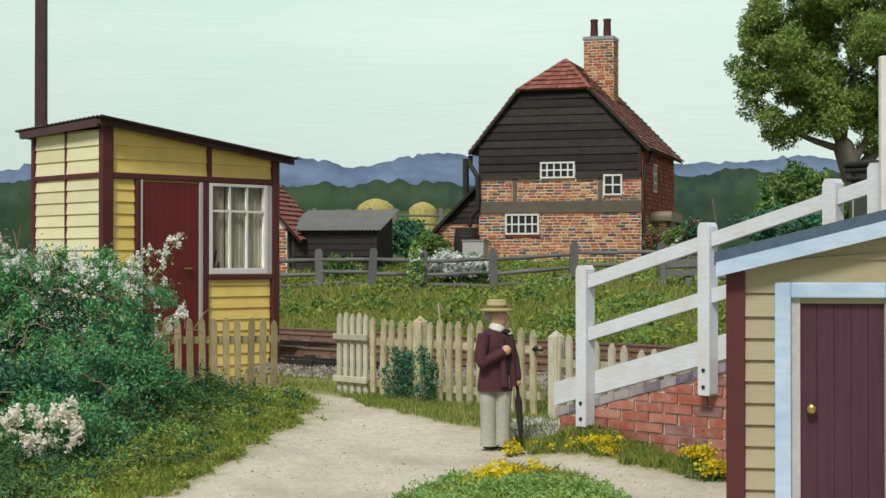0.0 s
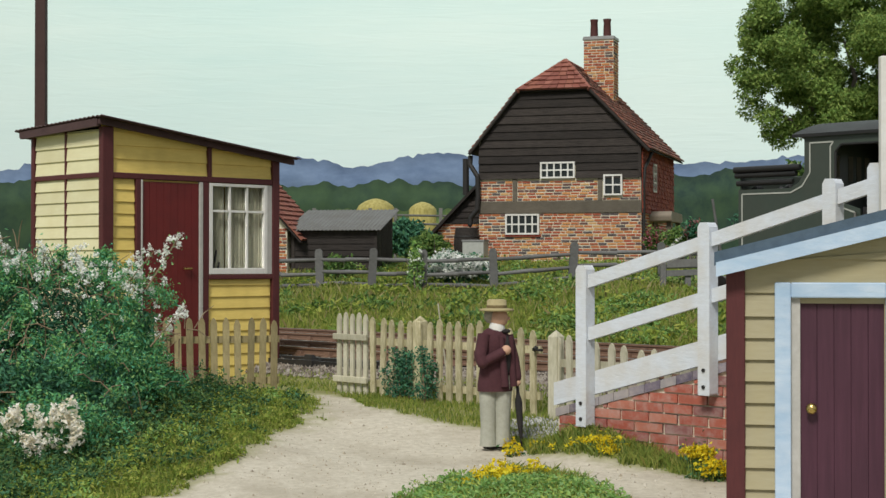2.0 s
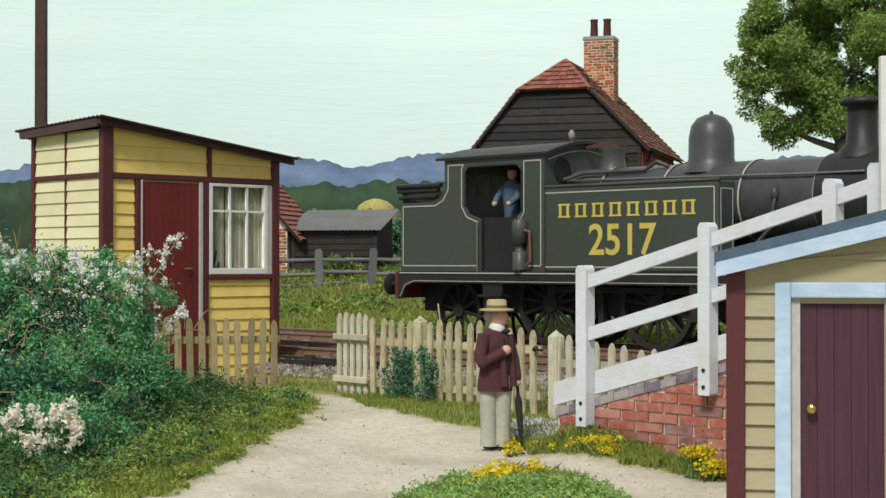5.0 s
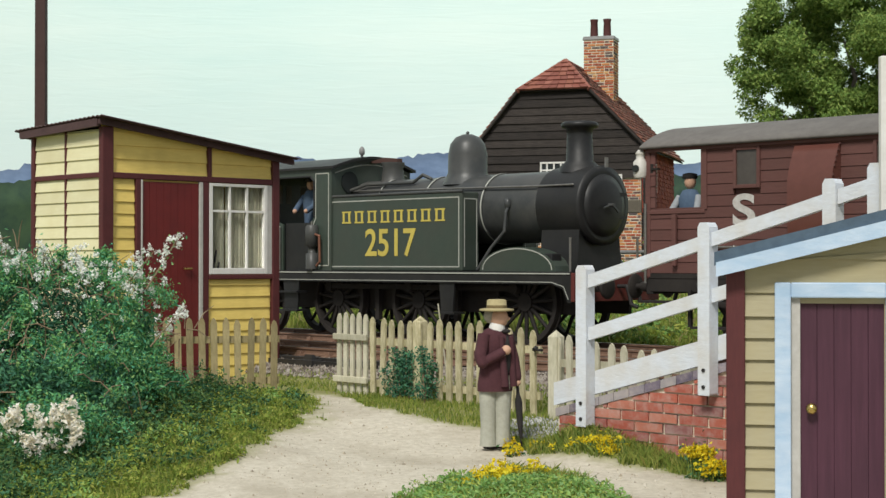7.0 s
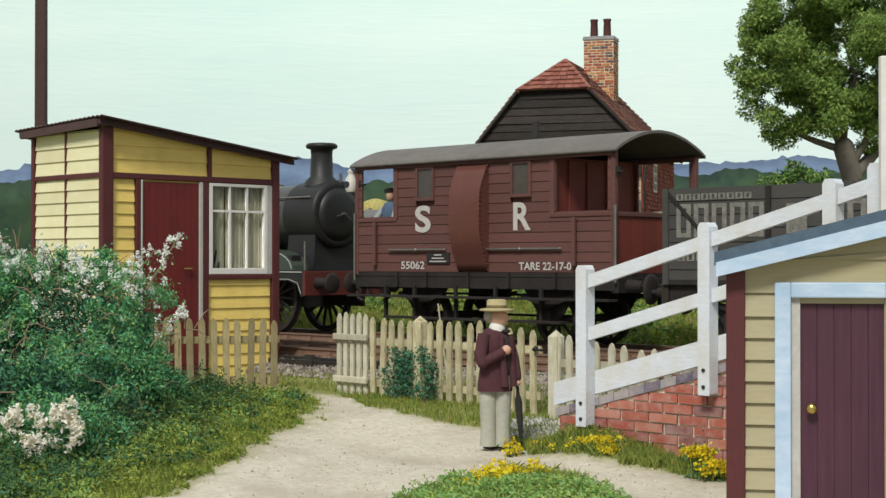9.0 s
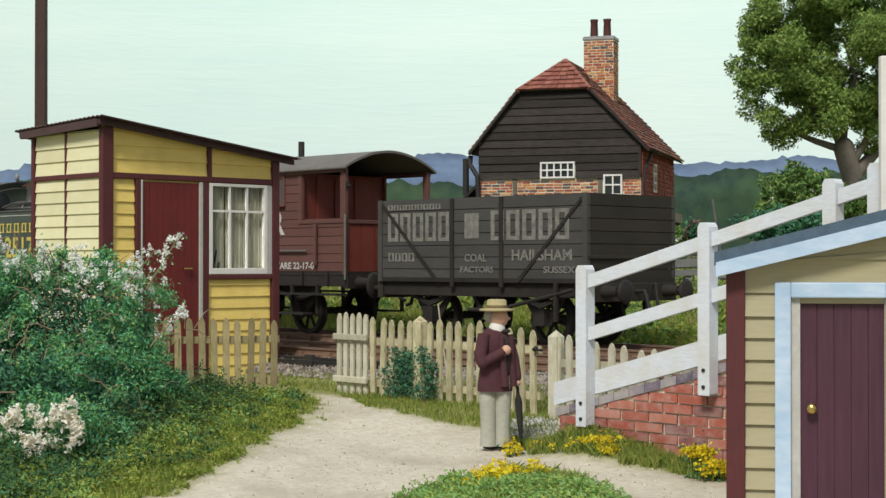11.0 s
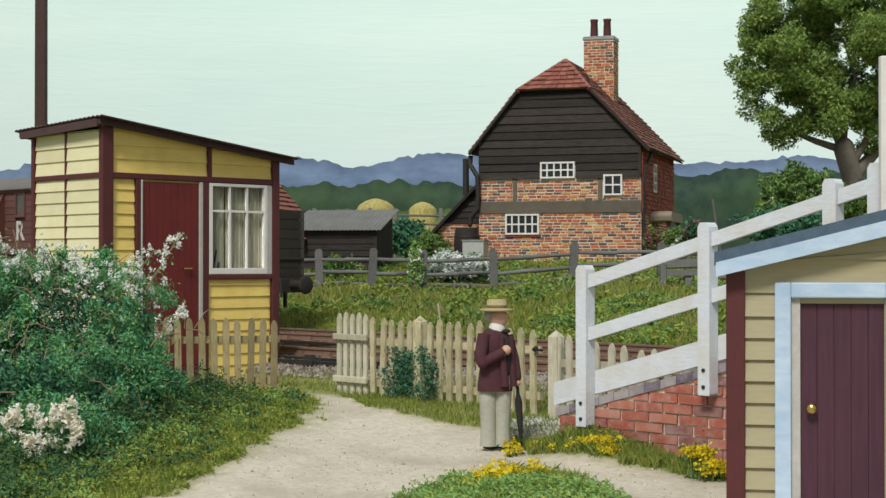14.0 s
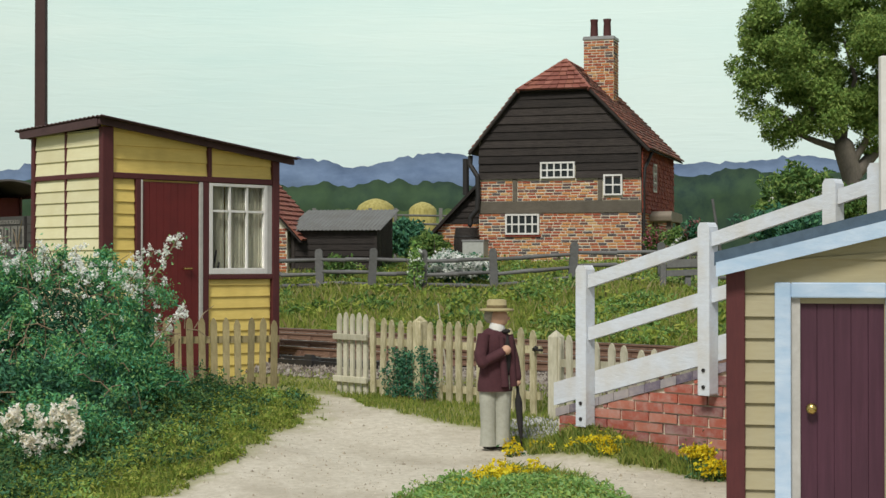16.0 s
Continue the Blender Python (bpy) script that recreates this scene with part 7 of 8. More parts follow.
        P("coal_rail", Solid().rod((-5.09, sy * 1.10, 2.72), (cx0 - 0.2, sy * 1.10, 2.72), 0.045, seg=8).rod((-5.10, sy * 1.13, 2.84), (cx0 - 0.12, sy * 1.13, 2.84), 0.045, seg=8).rod((-5.11, sy * 1.15, 2.93), (cx0 - 0.04, sy * 1.15, 2.93), 0.05, seg=8), LOCO_BLACK, par=cs)
        # pump on the tank's end
        P("air_pump", Solid().turned([(0.13, FP + 0.05), (0.13, FP + 0.36), (0.08, FP + 0.38), (0.08, FP + 0.50), (0.14, FP + 0.52), (0.14, FP + 0.90), (0.10, FP + 0.95)], 16, 0, pose(-1.92, sy * 1.17, 0)), LOCO_GREY, "vertical air pump")
        P("pump_pipe", Solid().pipe([(-1.78, sy * 1.2, FP + 0.75), (-1.66, sy * 1.2, FP + 0.72), (-1.64, sy * 1.2, FP + 0.2), (-1.74, sy * 1.2, FP + 0.12)], 0.028), mat("copper_pipe", (0.30, 0.14, 0.09), (0.22, 0.10, 0.07), 12, 0.45, 0.1, metal=0.6))
    arch = [(-1.16 + 2.32 * k / 16, ez - 0.02 + 0.24 * math.sin(math.pi * k / 16)) for k in range(17)]
    P("cab_roof", Solid().slab(arch + [(y, z + 0.05) for y, z in reversed(arch)], "x", cx0 - 0.18, cxf + 0.12), LOCO_BLACK, "arched black cab roof")
    for x, nm in ((cxf - 0.03, "cab_front"), (cx0, "cab_back")):
        s = Solid().slab([(-1.06, FP + 0.02), (1.06, FP + 0.02)] + [(y * 0.91, z) for y, z in reversed(arch)], "x", x, x + 0.03)
        p = P(nm, s, LOCO_GREEN)
        if nm == "cab_front":
            for y in (-0.62, 0.62):
                P("spectacle_window", Solid().rod((x + 0.02, y, 3.12), (x + 0.055, y, 3.12), 0.22, seg=20), GLASS_DARK, par=p)
            P("lining", Solid().pipe([(x + 0.035, -1.0 + 2.0 * k / 14, 3.30 + 0.2 * math.sin(math.pi * k / 14)) for k in range(15)], 0.012, 6), LINING, par=p)
        else:
            for y in (-0.7, -0.45, -0.2, 0.2, 0.45, 0.7):
                P("slot", Solid().box((x + 0.028, y - 0.07, 2.75), (x + 0.036, y + 0.07, 3.15)), mat("pale_slot", (0.22, 0.20, 0.16), None, 8), par=p)
    P("backhead", Solid().box((-1.7, -0.6, FP), (-1.45, 0.6, 2.7)), LOCO_BLACK, bev=0.05)
    P("whistle", Solid().turned([(0.03, 3.6), (0.03, 3.72), (0.06, 3.74), (0.06, 3.84), (0.02, 3.9)], 10, 0, pose(-1.7, 0, 0)), LEAD)
    P("bunker_back", Solid().box((-5.07, -1.06, FP + 0.02), (-5.02, 1.06, 2.9)), LOCO_GREEN, bev=0.01)
    co = Solid()
    rng = random.Random(2)
    for k in range(160):
        co.ball((rng.uniform(-4.95, -4.0), rng.uniform(-1.0, 1.0), rng.uniform(2.35, 2.62)), rng.uniform(0.05, 0.12), seg=5, rings=3)
    tagged(P("coal", co, COAL, "lumps of coal in the bunker"), kind="stuff")
    ws = [wheelset(t, x, 0.76, 15) for x in (3.56, 0.80, -1.55)] + [wheelset(t, -3.83, 0.58, 10)]
    rods = []
    for sy in (-1, 1):
        e = new("coupling_rod", Solid().box((-1.55, sy * 0.86 - 0.03, -0.05), (3.56, sy * 0.86 + 0.03, 0.05)).rod((3.56, sy * 0.78, 0), (3.56, sy * 0.91, 0), 0.10).rod((0.8, sy * 0.78, 0), (0.8, sy * 0.91, 0), 0.10).rod((-1.55, sy * 0.78, 0), (-1.55, sy * 0.91, 0), 0.10).mesh("coupling_rod", UNDER))
        e.parent = t
        rods.append((e, 0 if sy < 0 else math.pi / 2))
    return t, [(w, x, r) for w, x, r in zip(ws, (3.56, 0.80, -1.55, -3.83), (0.76, 0.76, 0.76, 0.58))], rods


def brake_van():
    L, W, F, E = 6.46, 2.36, 1.24, 3.37
    t = thing("brake_van", uv(-17.07 - L / 2, TV, RAILZ), "brown planked goods brake van with open verandahs and grey roof", "railway wagon")
    P = lambda n, s, m, lab="", bev=0.0, par=t: part(n, s, m, par, lab, bevel=bev)
    h, w = L / 2, W / 2
    P("floor", Solid().box((-h, -w, F - 0.02), (h, w, F + 0.06)), UNDER)
    # left verandah to x = -h + 1.05, cabin, right verandah from h - 1.5
    lv, rv = -h + 1.12, h - 1.42
    z = F + 0.06
    step = 0.178
    k = 0
    for sy in (-1, 1):
        at = pose(0, sy * w, 0) if sy < 0 else pose(0, sy * w, 0, 0, 0, 180)
        def board(a, b, z0, z1):
            s = Solid().box((a, 0.0, z0 + 0.008), (b, 0.05, z1 - 0.008), taper=0.004)
            part("board", s.add([(a, 0.012, z0 - 0.01), (b, 0.012, z0 - 0.01), (b, 0.05, z1), (a, 0.05, z1)], [(0, 1, 2, 3)]), VAN_BROWN, t, at=at)
        z = F + 0.06
        while z < E - 0.06:
            z1 = min(z + step, E)
            cuts = [(-h + 0.03, h - 0.03)]
            if sy < 0:
                wins = [(-h + 0.13, lv - 0.04, 2.32, E - 0.02), (-h + 1.66, -h + 2.16, 2.64, 3.30), (-h + 4.10, -h + 4.60, 2.64, 3.30), (rv + 0.12, h - 0.14, 2.32, E - 0.02), (-h + 2.80, -h + 3.56, 1.30, 3.26)]
            else:
                wins = [(-h + 0.14, -rv - 0.12, 2.32, E - 0.02), (-lv + 0.04, h - 0.13, 2.32, E - 0.02)]
            for a, b, c, d in wins:
                if z1 > c + 0.05 and z < d - 0.05:
                    cuts = [q for p0, p1 in cuts for q in (((p0, min(p1, a)) if p0 < a else None), ((max(p0, b), p1) if p1 > b else None)) if q]
            for a, b in cuts:
                if b - a > 0.03:
                    board(a, b, z, z1)
            z = z1
    # cabin walls across
    for x in (lv, rv):
        P("cabin_end", Solid().box((x - 0.04, -w + 0.05, F + 0.06), (x + 0.04, w - 0.05, E - 0.05)), VAN_RED, "brown-red cabin end wall")
    P("cabin_lining", Solid().box((lv, -w + 0.06, F + 0.06), (rv, -w + 0.09, E)).box((lv, w - 0.09, F + 0.06), (rv, w - 0.06, E)), VAN_BROWN)
    for x in (rv + 0.05,):
        for y in (-0.75, -0.25, 0.3):
            P("door_board", Solid().box((x, y, F + 0.06), (x + 0.02, y + 0.42, E - 0.1)), VAN_RED, bev=0.008)
    # corner posts, verandah ends
    for sx in (-1, 1):
        for sy in (-1, 1):
            P("corner_post", Solid().box((sx * h - 0.07, sy * w - 0.075 if sy > 0 else -w - 0.012, F), (sx * h + 0.03 - 0.0, w + 0.012 if sy > 0 else -w + 0.075, E)), VAN_BROWN, bev=0.01)
        for k in range(6):
            y0 = -w + 0.1 + (W - 0.2) * k / 6
            P("end_board", Solid().box((sx * (h - 0.03) - 0.02, y0 + 0.006, F), (sx * (h - 0.03) + 0.02, y0 + (W - 0.2) / 6 - 0.006, 2.28)), VAN_RED)
        P("end_rail", Solid().box((sx * (h - 0.03) - 0.05, -w, 2.26), (sx * (h - 0.03) + 0.05, w, 2.34)), VAN_BROWN, bev=0.01)
    for a, b in ((-h + 0.03, lv), (rv, h - 0.03)):
        P("verandah_rail", Solid().box((a, -w - 0.018, 2.27), (b, -w + 0.06, 2.335)), VAN_BROWN, bev=0.008)
    for x in (lv - 0.02, rv + 0.04):
        P("upright", Solid().box((x - 0.05, -w - 0.016, 2.33), (x + 0.06, -w + 0.05, E)), VAN_BROWN)
    # windows
    for x in (-h + 1.66, -h + 4.10):
        f = Solid()
        a, b, c, d = x, x + 0.50, 2.64, 3.30
        for p, q in (((a, c), (a + 0.06, d)), ((b - 0.06, c), (b, d)), ((a + 0.06, c), (b - 0.06, c + 0.06)), ((a + 0.06, d - 0.06), (b - 0.06, d))):
            f.box((p[0], -w - 0.028, p[1]), (q[0], -w + 0.03, q[1]))
        wd = P("window", f, VAN_BROWN, "", 0.008)
        P("pane", Solid().box((a + 0.05, -w + 0.004, c + 0.05), (b - 0.05, -w + 0.012, d - 0.05)), mat("dusty_glass", (0.06, 0.052, 0.046), (0.09, 0.08, 0.068), 6, 0.2, 0.0), par=wd)
    # ducket: the guard's bulging lookout
    dx0, dx1 = -h + 2.80, -h + 3.56
    prof = [(-w, 3.25), (-w - 0.05, 3.25), (-w - 0.13, 3.08), (-w - 0.20, 2.92), (-w - 0.245, 2.78), (-w - 0.262, 2.62), (-w - 0.268, 2.35), (-w - 0.262, 2.1), (-w - 0.24, 1.92), (-w - 0.195, 1.76), (-w - 0.13, 1.60), (-w - 0.07, 1.46), (-w - 0.03, 1.34), (-w, 1.34)]
    du = P("ducket", Solid().slab(prof, "x", dx0, dx1, smooth=True), DUCKET, "smooth bulging side lookout")
    rvs = Solid()
    for (a, b), (c, d) in zip(prof[1:-1], prof[2:]):
        n = max(1, int(math.hypot(c - a, d - b) / 0.075))
        for j in range(n):
            rvs.box((dx1 - 0.001, a + (c - a) * j / n, b + (d - b) * j / n - 0.016), (dx1 + 0.018, a + (c - a) * j / n + 0.03, b + (d - b) * j / n + 0.016))
    P("rivets", rvs, VAN_BROWN, par=du)
    # roof
    arch = [(-w - 0.10 + (W + 0.20) * k / 20, E - 0.03 + 0.38 * math.sin(math.pi * k / 20) ** 0.85) for k in range(21)]
    P("roof", Solid().slab(arch + [(y, z + 0.05) for y, z in reversed(arch)], "x", -h - 0.12, h + 0.12, smooth=True), VAN_ROOF, "arched grey canvas-covered roof")
    P("cornice", Solid().box((-h, -w - 0.05, E - 0.08), (h, -w - 0.013, E + 0.0)).box((-h, w + 0.013, E - 0.08), (h, w + 0.05, E)), VAN_BROWN)
    P("stove_pipe", Solid().rod((0.35, 0.1, E + 0.2), (0.35, 0.1, E + 0.75), 0.07), IRON)
    # solebar, footboards, handrails
    for sy in (-1, 1):
        P("solebar", Solid().box((-h, sy * (w - 0.06) - 0.05, F - 0.24), (h, sy * (w - 0.06) + 0.05, F - 0.02)), UNDER, bev=0.008)
        P("footboard", Solid().box((-h - 0.05, sy * (w + 0.1) - 0.14, F - 0.42), (h + 0.05, sy * (w + 0.1) + 0.14, F - 0.38)), UNDER)
        P("lower_footboard", Solid().box((-h + 1.0, sy * (w + 0.1) - 0.14, 0.42), (h - 1.0, sy * (w + 0.1) + 0.14, 0.46)), UNDER)
        for x in (-2.4, -1.6, -0.5, 0.5, 1.6, 2.4):
            P("footboard_bracket", Solid().box((x - 0.03, sy * w - 0.03, 0.44), (x + 0.03, sy * w + 0.03, F - 0.2)), UNDER)
            P("knee", Solid().box((x + 0.3, sy * (w + 0.02) - 0.03, F - 0.22), (x + 0.36, sy * (w + 0.02) + 0.03, F + 0.06)), UNDER)
        y = sy * (w + 0.05)
        P("handrail", Solid().pipe([(-h + 0.95, y, 1.72), (-h + 2.48, y, 1.72)], 0.022).ball((-h + 1.7, y, 1.72), 0.035), STEEL, "pale horizontal handrail")
        P("handrail", Solid().pipe([(-h + 3.45, y, 1.72), (h - 1.15, y, 1.72)], 0.022).ball((h - 2.1, y, 1.72), 0.035), STEEL)
        for x in (-h + 0.55, h - 0.85):
            P("grab_post", Solid().box((x - 0.03, y - 0.04, 1.42), (x + 0.05, y + 0.02, 2.26)), VAN_BROWN, bev=0.01)
        for x in (-1.6, 1.6):
            P("axle_guard", Solid().slab([(x - 0.62, F - 0.24), (x + 0.62, F - 0.24), (x + 0.14, 0.38), (x - 0.14, 0.38)], "y", sy * 0.92 - 0.02, sy * 0.92 + 0.02).box((x - 0.13, sy * 1.0 - 0.09, 0.36), (x + 0.13, sy * 1.0 + 0.09, 0.64)), UNDER)
            P("leaf_spring", Solid().slab([(x - 0.6, 0.86), (x, 0.66), (x + 0.6, 0.86), (x + 0.6, 0.92), (x, 0.78), (x - 0.6, 0.92)], "y", sy * 1.0 - 0.05, sy * 1.0 + 0.05), UNDER)
    for sx in (-1, 1):
        P("headstock", Solid().box((sx * h - 0.07, -w + 0.02, F - 0.28), (sx * h + 0.07, w - 0.02, F - 0.02)), UNDER, bev=0.01)
        buffers(t, sx * (h + 0.07), sx, F - 0.16)
        P("lamp_bracket", Solid().box((sx * h + 0.03, -w + 0.0, 2.95), (sx * h + 0.09, -w + 0.06, 3.10)).box((sx * h + 0.06, -w - 0.02, 3.0), (sx * h + 0.20, -w + 0.05, 3.03)), UNDER)
        P("vertical_rail", Solid().rod((sx * (h + 0.05), -w - 0.03, F - 0.1), (sx * (h + 0.05), -w - 0.03, 2.45), 0.024), STEEL)
    # side lamp on the left corner
    la = P("side_lamp", Solid().turned([(0.10, 0.0), (0.12, 0.05), (0.12, 0.26), (0.07, 0.32), (0.07, 0.38), (0.09, 0.40), (0.04, 0.46)], 14, 0, pose(-h - 0.16, -w - 0.02, 2.88)), mat("white_lamp_paint", (0.62, 0.60, 0.55), (0.5, 0.48, 0.43), 14, 0.5), "white side lamp with a bull's-eye")
    P("lens", Solid().rod((-h - 0.16, -w - 0.13, 3.03), (-h - 0.16, -w - 0.165, 3.03), 0.06, seg=14), GLASS_DARK, par=la)
    # letters and numbers
    lettering("S", 0.68, LETTER_WHITE, t, -h + 1.64, 2.07, -w - 0.012, "company_letter", 0.42, 0.018)
    lettering("R", 0.68, LETTER_WHITE, t, -h + 4.14, 2.07, -w - 0.012, "company_letter", 0.42, 0.018)
    lettering("55062", 0.20, LETTER_WHITE, t, -h + 1.26, 1.36, -w - 0.012, "fleet_number", 0.64, 0.004)
    lettering("TARE 22-17-0", 0.19, LETTER_WHITE, t, h - 2.15, 1.35, -w - 0.012, "tare_weight", 1.22, 0.004)
    pl = P("notice_plate", Solid().box((-h + 1.98, -w - 0.03, 1.46), (-h + 2.58, -w - 0.012, 1.66)), IRON, "small black notice plate", 0.004)
    for z in (1.49, 1.55, 1.61):
        P("text_bar", Solid().box((-h + 2.06 + (z - 1.49), -w - 0.034, z), (-h + 2.50 - (z - 1.49), -w - 0.029, z + 0.022)), LETTER_WHITE, par=pl)
    ws = [(wheelset(t, x, 0.47, 8), x, 0.47) for x in (-1.6, 1.6)]
    return t, ws


def coal_wagon():
    L, W, F, E = 5.25, 2.45, 1.14, 2.68
    t = thing("open_wagon", uv(-10.76 - L / 2, TV, RAILZ), "grimy grey planked open coal wagon with faded lettering", "railway wagon")
    P = lambda n, s, m, lab="", bev=0.0, par=t: part(n, s, m, par, lab, bevel=bev)
    h, w = L / 2, W / 2
    P("floor", Solid().box((-h, -w, F - 0.02), (h, w, F + 0.06)), UNDER)
    n = 7
    st = (E - F) / n
    for k in range(n):
        z0, z1 = F + st * k + 0.007, F + st * (k + 1) - 0.007
        for y in (-w, w - 0.07):
            for a, b in ((-h + 0.0, -0.62), (-0.60, 0.60), (0.62, h)):
                P("plank", Solid().box((a, y, z0), (b, y + 0.07, z1), taper=0.003), WAGON_GREY)
        for x in (-h + 0.001, h - 0.071):
            P("plank", Solid().box((x, -w + 0.072, z0), (x + 0.07, w - 0.072, z1), taper=0.003), WAGON_END)
    for a, b in (((-h + 0.072, -w + 0.072), (h - 0.072, -w + 0.08)), ((-h + 0.072, w - 0.08), (h - 0.072, w - 0.072)), ((-h + 0.072, -w + 0.08), (-h + 0.08, w - 0.08)), ((h - 0.08, -w + 0.08), (h - 0.072, w - 0.08))):
        P("lining_board", Solid().box((*a, F + 0.06), (*b, E - 0.02)), WAGON_IN)
    for sy in (-1, 1):
        y = sy * (w + 0.012)
        for x in (-0.62, 0.62):
            P("door_strap", Solid().box((x - 0.045, y - 0.014, F - 0.1), (x + 0.045, y + 0.014, E - 0.02)), UNDER)
        for x in (-h + 0.05, h - 0.05):
            P("corner_plate", Solid().box((x - 0.055, y - 0.012, F - 0.02), (x + 0.055, y + 0.012, E)), WAGON_GREY)
        for sx in (-1, 1):
            P("diagonal_strap", Solid().slab([(sx * 0.95, F - 0.02), (sx * 1.05, F - 0.02), (sx * (h - 0.08), E - 0.1), (sx * (h - 0.08), E - 0.02)], "y", y - 0.008, y + 0.008), UNDER)
        P("solebar", Solid().box((-h, sy * (w - 0.14) - 0.06, F - 0.28), (h, sy * (w - 0.14) + 0.06, F - 0.02)), UNDER, bev=0.008)
        P("brake_lever", Solid().pipe([(-0.2, sy * (w - 0.0), 0.62), (0.5, sy * (w + 0.02), 0.62), (2.3, sy * (w + 0.04), 1.0)], 0.035), UNDER)
        P("lever_guard", Solid().box((1.9, sy * (w + 0.03) - 0.03, 0.45), (1.97, sy * (w + 0.03) + 0.03, F - 0.02)), UNDER)
        P("brake_gear", Solid().slab([(-0.35, F - 0.25), (-0.25, F - 0.25), (-0.05, 0.6), (-0.15, 0.6)], "y", sy * 0.98 - 0.02, sy * 0.98 + 0.02).slab([(0.25, F - 0.25), (0.35, F - 0.25), (0.15, 0.6), (0.05, 0.6)], "y", sy * 0.98 - 0.02, sy * 0.98 + 0.02), UNDER)
        for x in (-1.4, 1.4):
            P("axle_guard", Solid().slab([(x - 0.5, F - 0.26), (x - 0.42, F - 0.26), (x - 0.12, 0.62), (x + 0.12, 0.62), (x + 0.42, F - 0.26), (x + 0.5, F - 0.26), (x + 0.16, 0.36), (x - 0.16, 0.36)], "y", sy * 0.94 - 0.02, sy * 0.94 + 0.02).box((x - 0.13, sy * 1.02 - 0.09, 0.36), (x + 0.13, sy * 1.02 + 0.09, 0.66)), UNDER)
            P("leaf_spring", Solid().slab([(x - 0.5, 0.84), (x, 0.66), (x + 0.5, 0.84), (x + 0.5, 0.89), (x, 0.76), (x - 0.5, 0.89)], "y", sy * 1.02 - 0.05, sy * 1.02 + 0.05), UNDER)
    for sx in (-1, 1):
        P("headstock", Solid().box((sx * h - 0.07, -w + 0.03, F - 0.34), (sx * h + 0.07, w - 0.03, F - 0.02)), WAGON_END, bev=0.01)
        P("end_rail", Solid().box((sx * h - 0.03, -w + 0.02, F + 0.40), (sx * h + 0.035, w - 0.02, F + 0.46)), WAGON_END, bev=0.01)
        buffers(t, sx * (h + 0.07), sx, F - 0.16)
    # faded sign-writing as plain bars; the town and the trade can be read
    y = -w - 0.004
    def bars(x0, x1, z0, z1, n, gap=0.3):
        d = (x1 - x0) / n
        for k in range(n):
            a, b, e = x0 + d * k, x0 + d * (k + 1 - gap * 0.6), (z1 - z0) * 0.13
            st = (b - a) * 0.30
            P("sign_block", Solid().box((a, y - 0.002, z0 + e), (a + st, y + 0.004, z1 - e)).box((b - st, y - 0.002, z0 + e), (b, y + 0.004, z1 - e)).box((a, y - 0.002, z0), (b, y + 0.004, z0 + e)).box((a, y - 0.002, z1 - e), (b, y + 0.004, z1)), FADED)
    bars(-2.36, -0.64, 1.88, 2.42, 5)
    P("sign_block", Solid().box((-0.30, y - 0.002, 1.92), (0.06, y + 0.004, 2.38)), FADED)
    bars(0.36, 2.28, 1.88, 2.42, 5)
    bars(-2.36, -0.9, 2.48, 2.58, 9)
    lettering("HAILSHAM", 0.27, FADED, t, 0.86, 1.52, y - 0.002, "sign_writing", 1.4, 0.006)
    lettering("SUSSEX", 0.16, FADED, t, 1.62, 1.30, y - 0.002, "sign_writing", 0.72, 0.003)
    lettering("COAL", 0.19, FADED, t, -0.30, 1.50, y - 0.002, "sign_writing", 0.55, 0.003)
    lettering("FACTORS", 0.15, FADED, t, -0.42, 1.30, y - 0.002, "sign_writing", 0.84, 0.003)
    bars(-2.35, -1.6, 1.5, 1.66, 4)
    co = Solid()
    rng = random.Random(9)
    for k in range(420):
        x, yy = rng.uniform(-h + 0.15, h - 0.15), rng.uniform(-w + 0.15, w - 0.15)
        co.ball((x, yy, 2.20 + 0.38 * math.exp(-(x + 0.3) ** 2) * (1 - (yy / w) ** 2) + rng.uniform(-0.05, 0.12)), rng.uniform(0.07, 0.16), seg=5, rings=3)
    co.box((-h + 0.09, -w + 0.09, F + 0.1), (h - 0.09, w - 0.09, 2.2))
    tagged(P("coal", co, COAL, "load of coal"), kind="stuff")
    return t, [(wheelset(t, x, 0.47, 8), x, 0.47) for x in (-1.4, 1.4)]


def crew(name_label, u, dy, z, lean):
    """Half-hidden painted figure: one plain mesh."""
    s = Solid()
    s.turned([(0.17, 0.0), (0.17, 0.5), (0.20, 0.78), (0.21, 0.95), (0.13, 1.08), (0.07, 1.1)], 14, 0, Matrix.Diagonal((1, 0.75, 1, 1)))
    s.ball((0.02, -0.02, 1.22), 0.105, 1, squash=(0.95, 0.9, 1.15))
    s.turned([(0.12, 1.27), (0.13, 1.30), (0.12, 1.35), (0.04, 1.37)], 14, 2)
    s.pipe([(-0.19, -0.02, 0.98), (-0.24, -0.16, 0.76), (-0.16, -0.30, 0.66)], 0.06, 8, 3 if lean else 0)
    s.pipe([(0.19, -0.02, 0.98), (0.24, -0.14, 0.76), (0.20, -0.28, 0.66)], 0.06, 8, 3 if lean else 0)
    s.ball((-0.14, -0.33, 0.65), 0.05, 1)
    s.ball((0.20, -0.31, 0.65), 0.05, 1)
    o = new("figurine", s.mesh("figurine", [DENIM, FLESH, DARKCLOTH, mat("grey_shirt_paint", (0.34, 0.36, 0.38), (0.26, 0.28, 0.30), 20, 0.9)]))
    tagged(o, name_label, "figurine")
    return o, u, dy, z


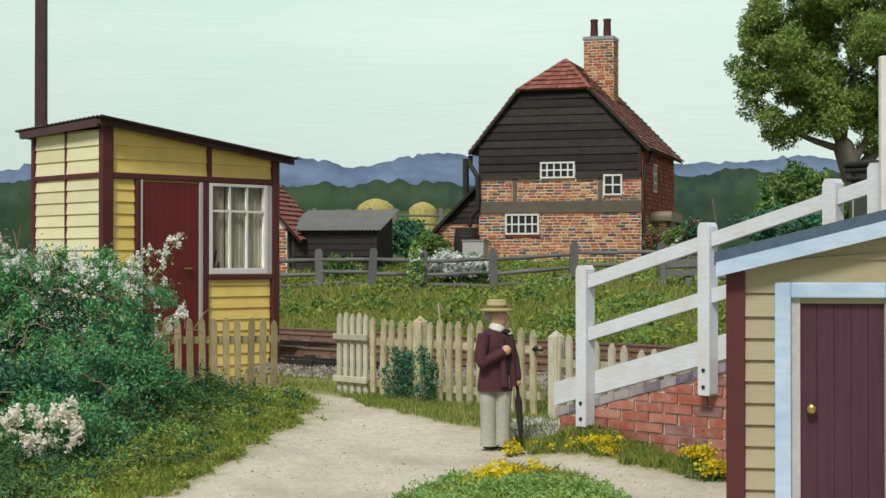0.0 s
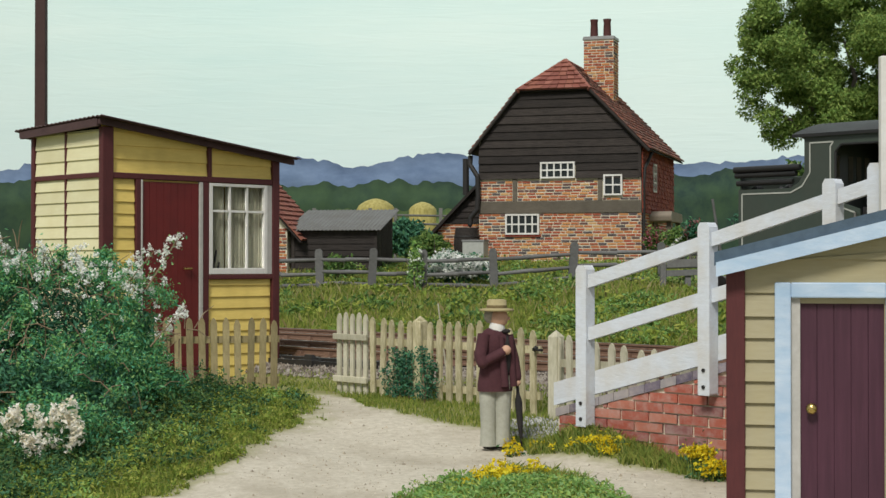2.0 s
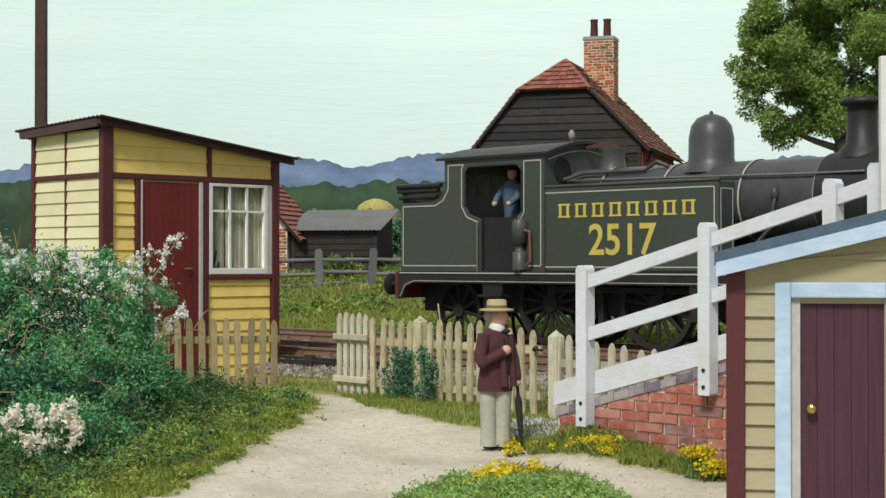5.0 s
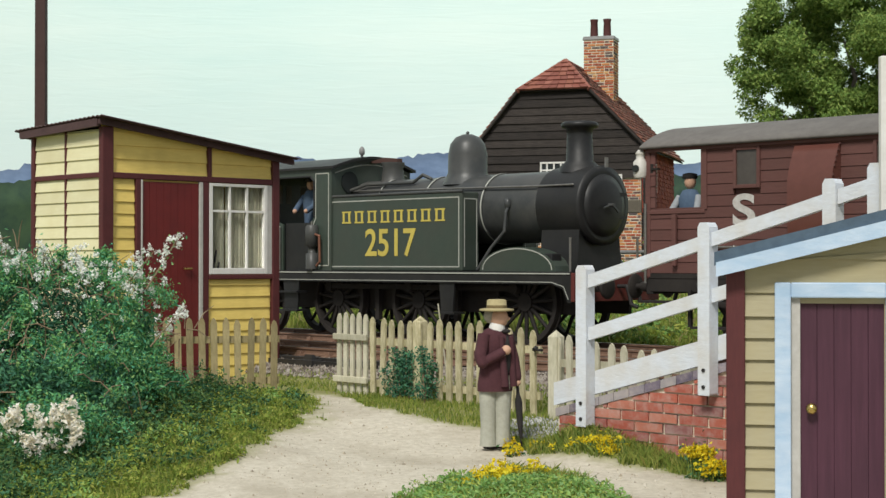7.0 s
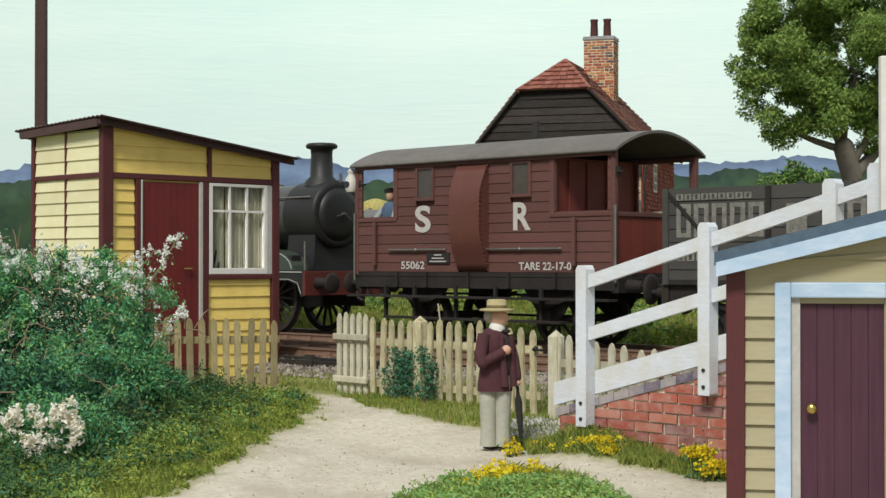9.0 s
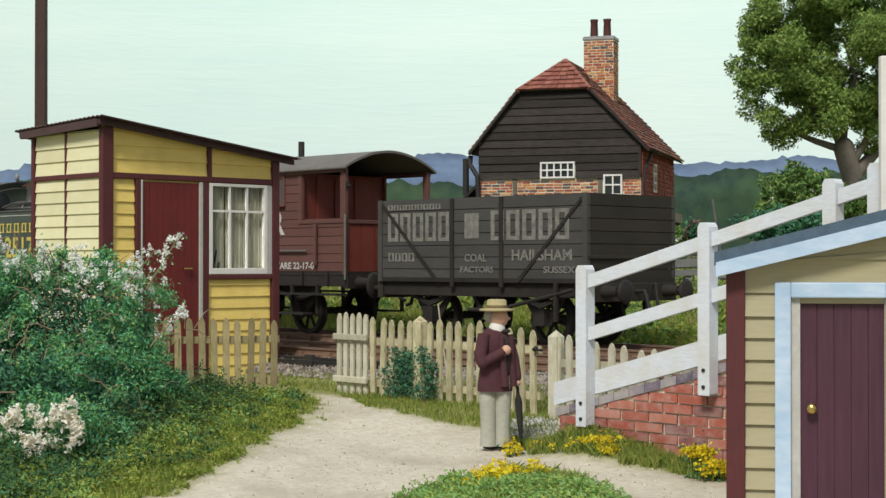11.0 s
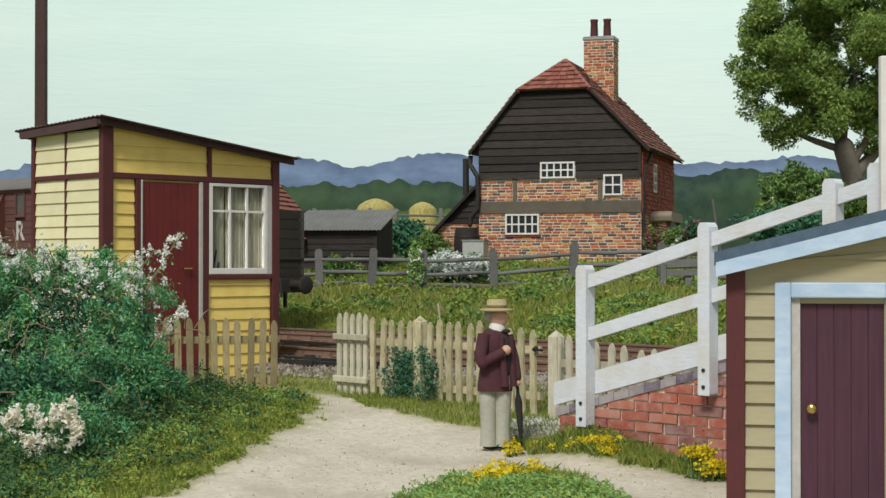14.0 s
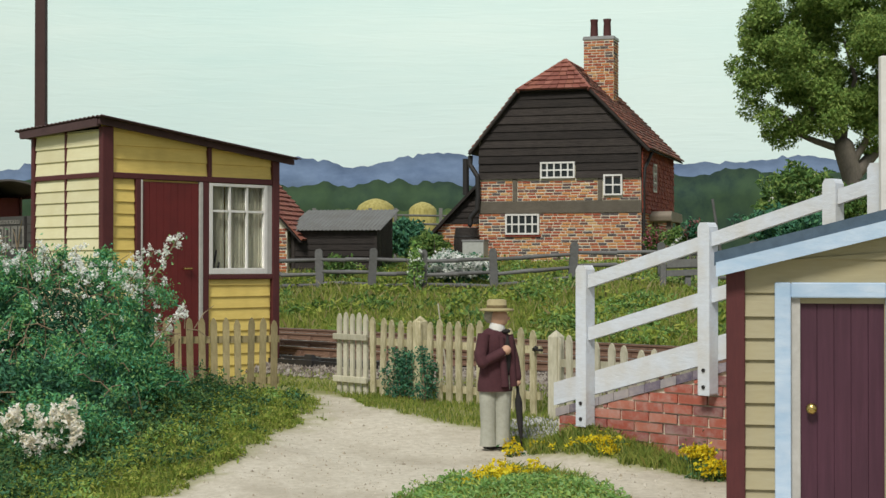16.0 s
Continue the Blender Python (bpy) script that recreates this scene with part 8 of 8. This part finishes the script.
LOCO, LOCO_WHEELS, RODS = locomotive()
VAN, VAN_WHEELS = brake_van()
WAGON, WAGON_WHEELS = coal_wagon()
CREW = [crew("painted model figure in blue overalls in the cab", -30.2 - 2.62, -0.60, 1.90, False), crew("painted model figure leaning on the verandah rail", -17.07 - 6.46 + 0.55, -0.80, 1.58, True)]
for o, u, dy, z in CREW:
    o.matrix_world = uv(u, TV + dy, RAILZ + z)


# ---- movement ----
def travelled(t):
    """How far along u the train stands from its place at 9.2 s."""
    pts = [(0.0, 23.28), (0.8, 23.28), (1.2, 22.98), (1.6, 22.24), (2.0, 21.33), (2.5, 20.15), (3.0, 18.77), (3.5, 17.40), (4.0, 16.09), (4.2, 15.60), (6.3, 10.32), (6.5, 9.67), (7.0, 7.89), (7.5, 6.08), (8.0, 4.36), (8.5, 2.65), (9.0, 0.70), (9.2, 0.0), (11.3, -7.18), (11.5, -7.95), (12.0, -9.85), (12.5, -11.47), (13.0, -13.28), (13.5, -15.0), (14.0, -16.62), (14.5, -18.08), (15.0, -19.4), (15.5, -20.52), (16.0, -21.45)]
    ts, ys = [p[0] for p in pts], [p[1] for p in pts]
    d = [0.0] + [(ys[i + 1] - ys[i - 1]) / (ts[i + 1] - ts[i - 1]) for i in range(1, len(ts) - 1)] + [-1.7]
    d[1] = 0.0
    for i in range(len(ts) - 1):
        if t <= ts[i + 1]:
            h = ts[i + 1] - ts[i]
            k = (t - ts[i]) / h
            return (2 * k ** 3 - 3 * k ** 2 + 1) * ys[i] + (k ** 3 - 2 * k ** 2 + k) * h * d[i] + (3 * k ** 2 - 2 * k ** 3) * ys[i + 1] + (k ** 3 - k ** 2) * h * d[i + 1]
    return ys[-1]


def motions():
    times = [round(0.1 * i, 1) for i in range(161)]
    go = {t: travelled(t) for t in times}
    for ob, u, v, z in [(LOCO, -30.2, TV, RAILZ), (VAN, -17.07 - 3.23, TV, RAILZ), (WAGON, -10.76 - 2.625, TV, RAILZ)] + [(o, u, TV + dy, RAILZ + z) for o, u, dy, z in CREW]:
        walk(ob, [(t, uv(u + go[t], v, z)) for t in times])
    for w, x, r in LOCO_WHEELS + VAN_WHEELS + WAGON_WHEELS:
        walk(w, [(t, Matrix.Translation((x, 0, r)) @ Matrix.Rotation(go[t] / r, 4, "Y")) for t in times])
    for rod, lead in RODS:
        walk(rod, [(t, pose(0.30 * math.cos(-go[t] / 0.76 + lead), 0, 0.76 + 0.30 * math.sin(-go[t] / 0.76 + lead))) for t in times])


motions()
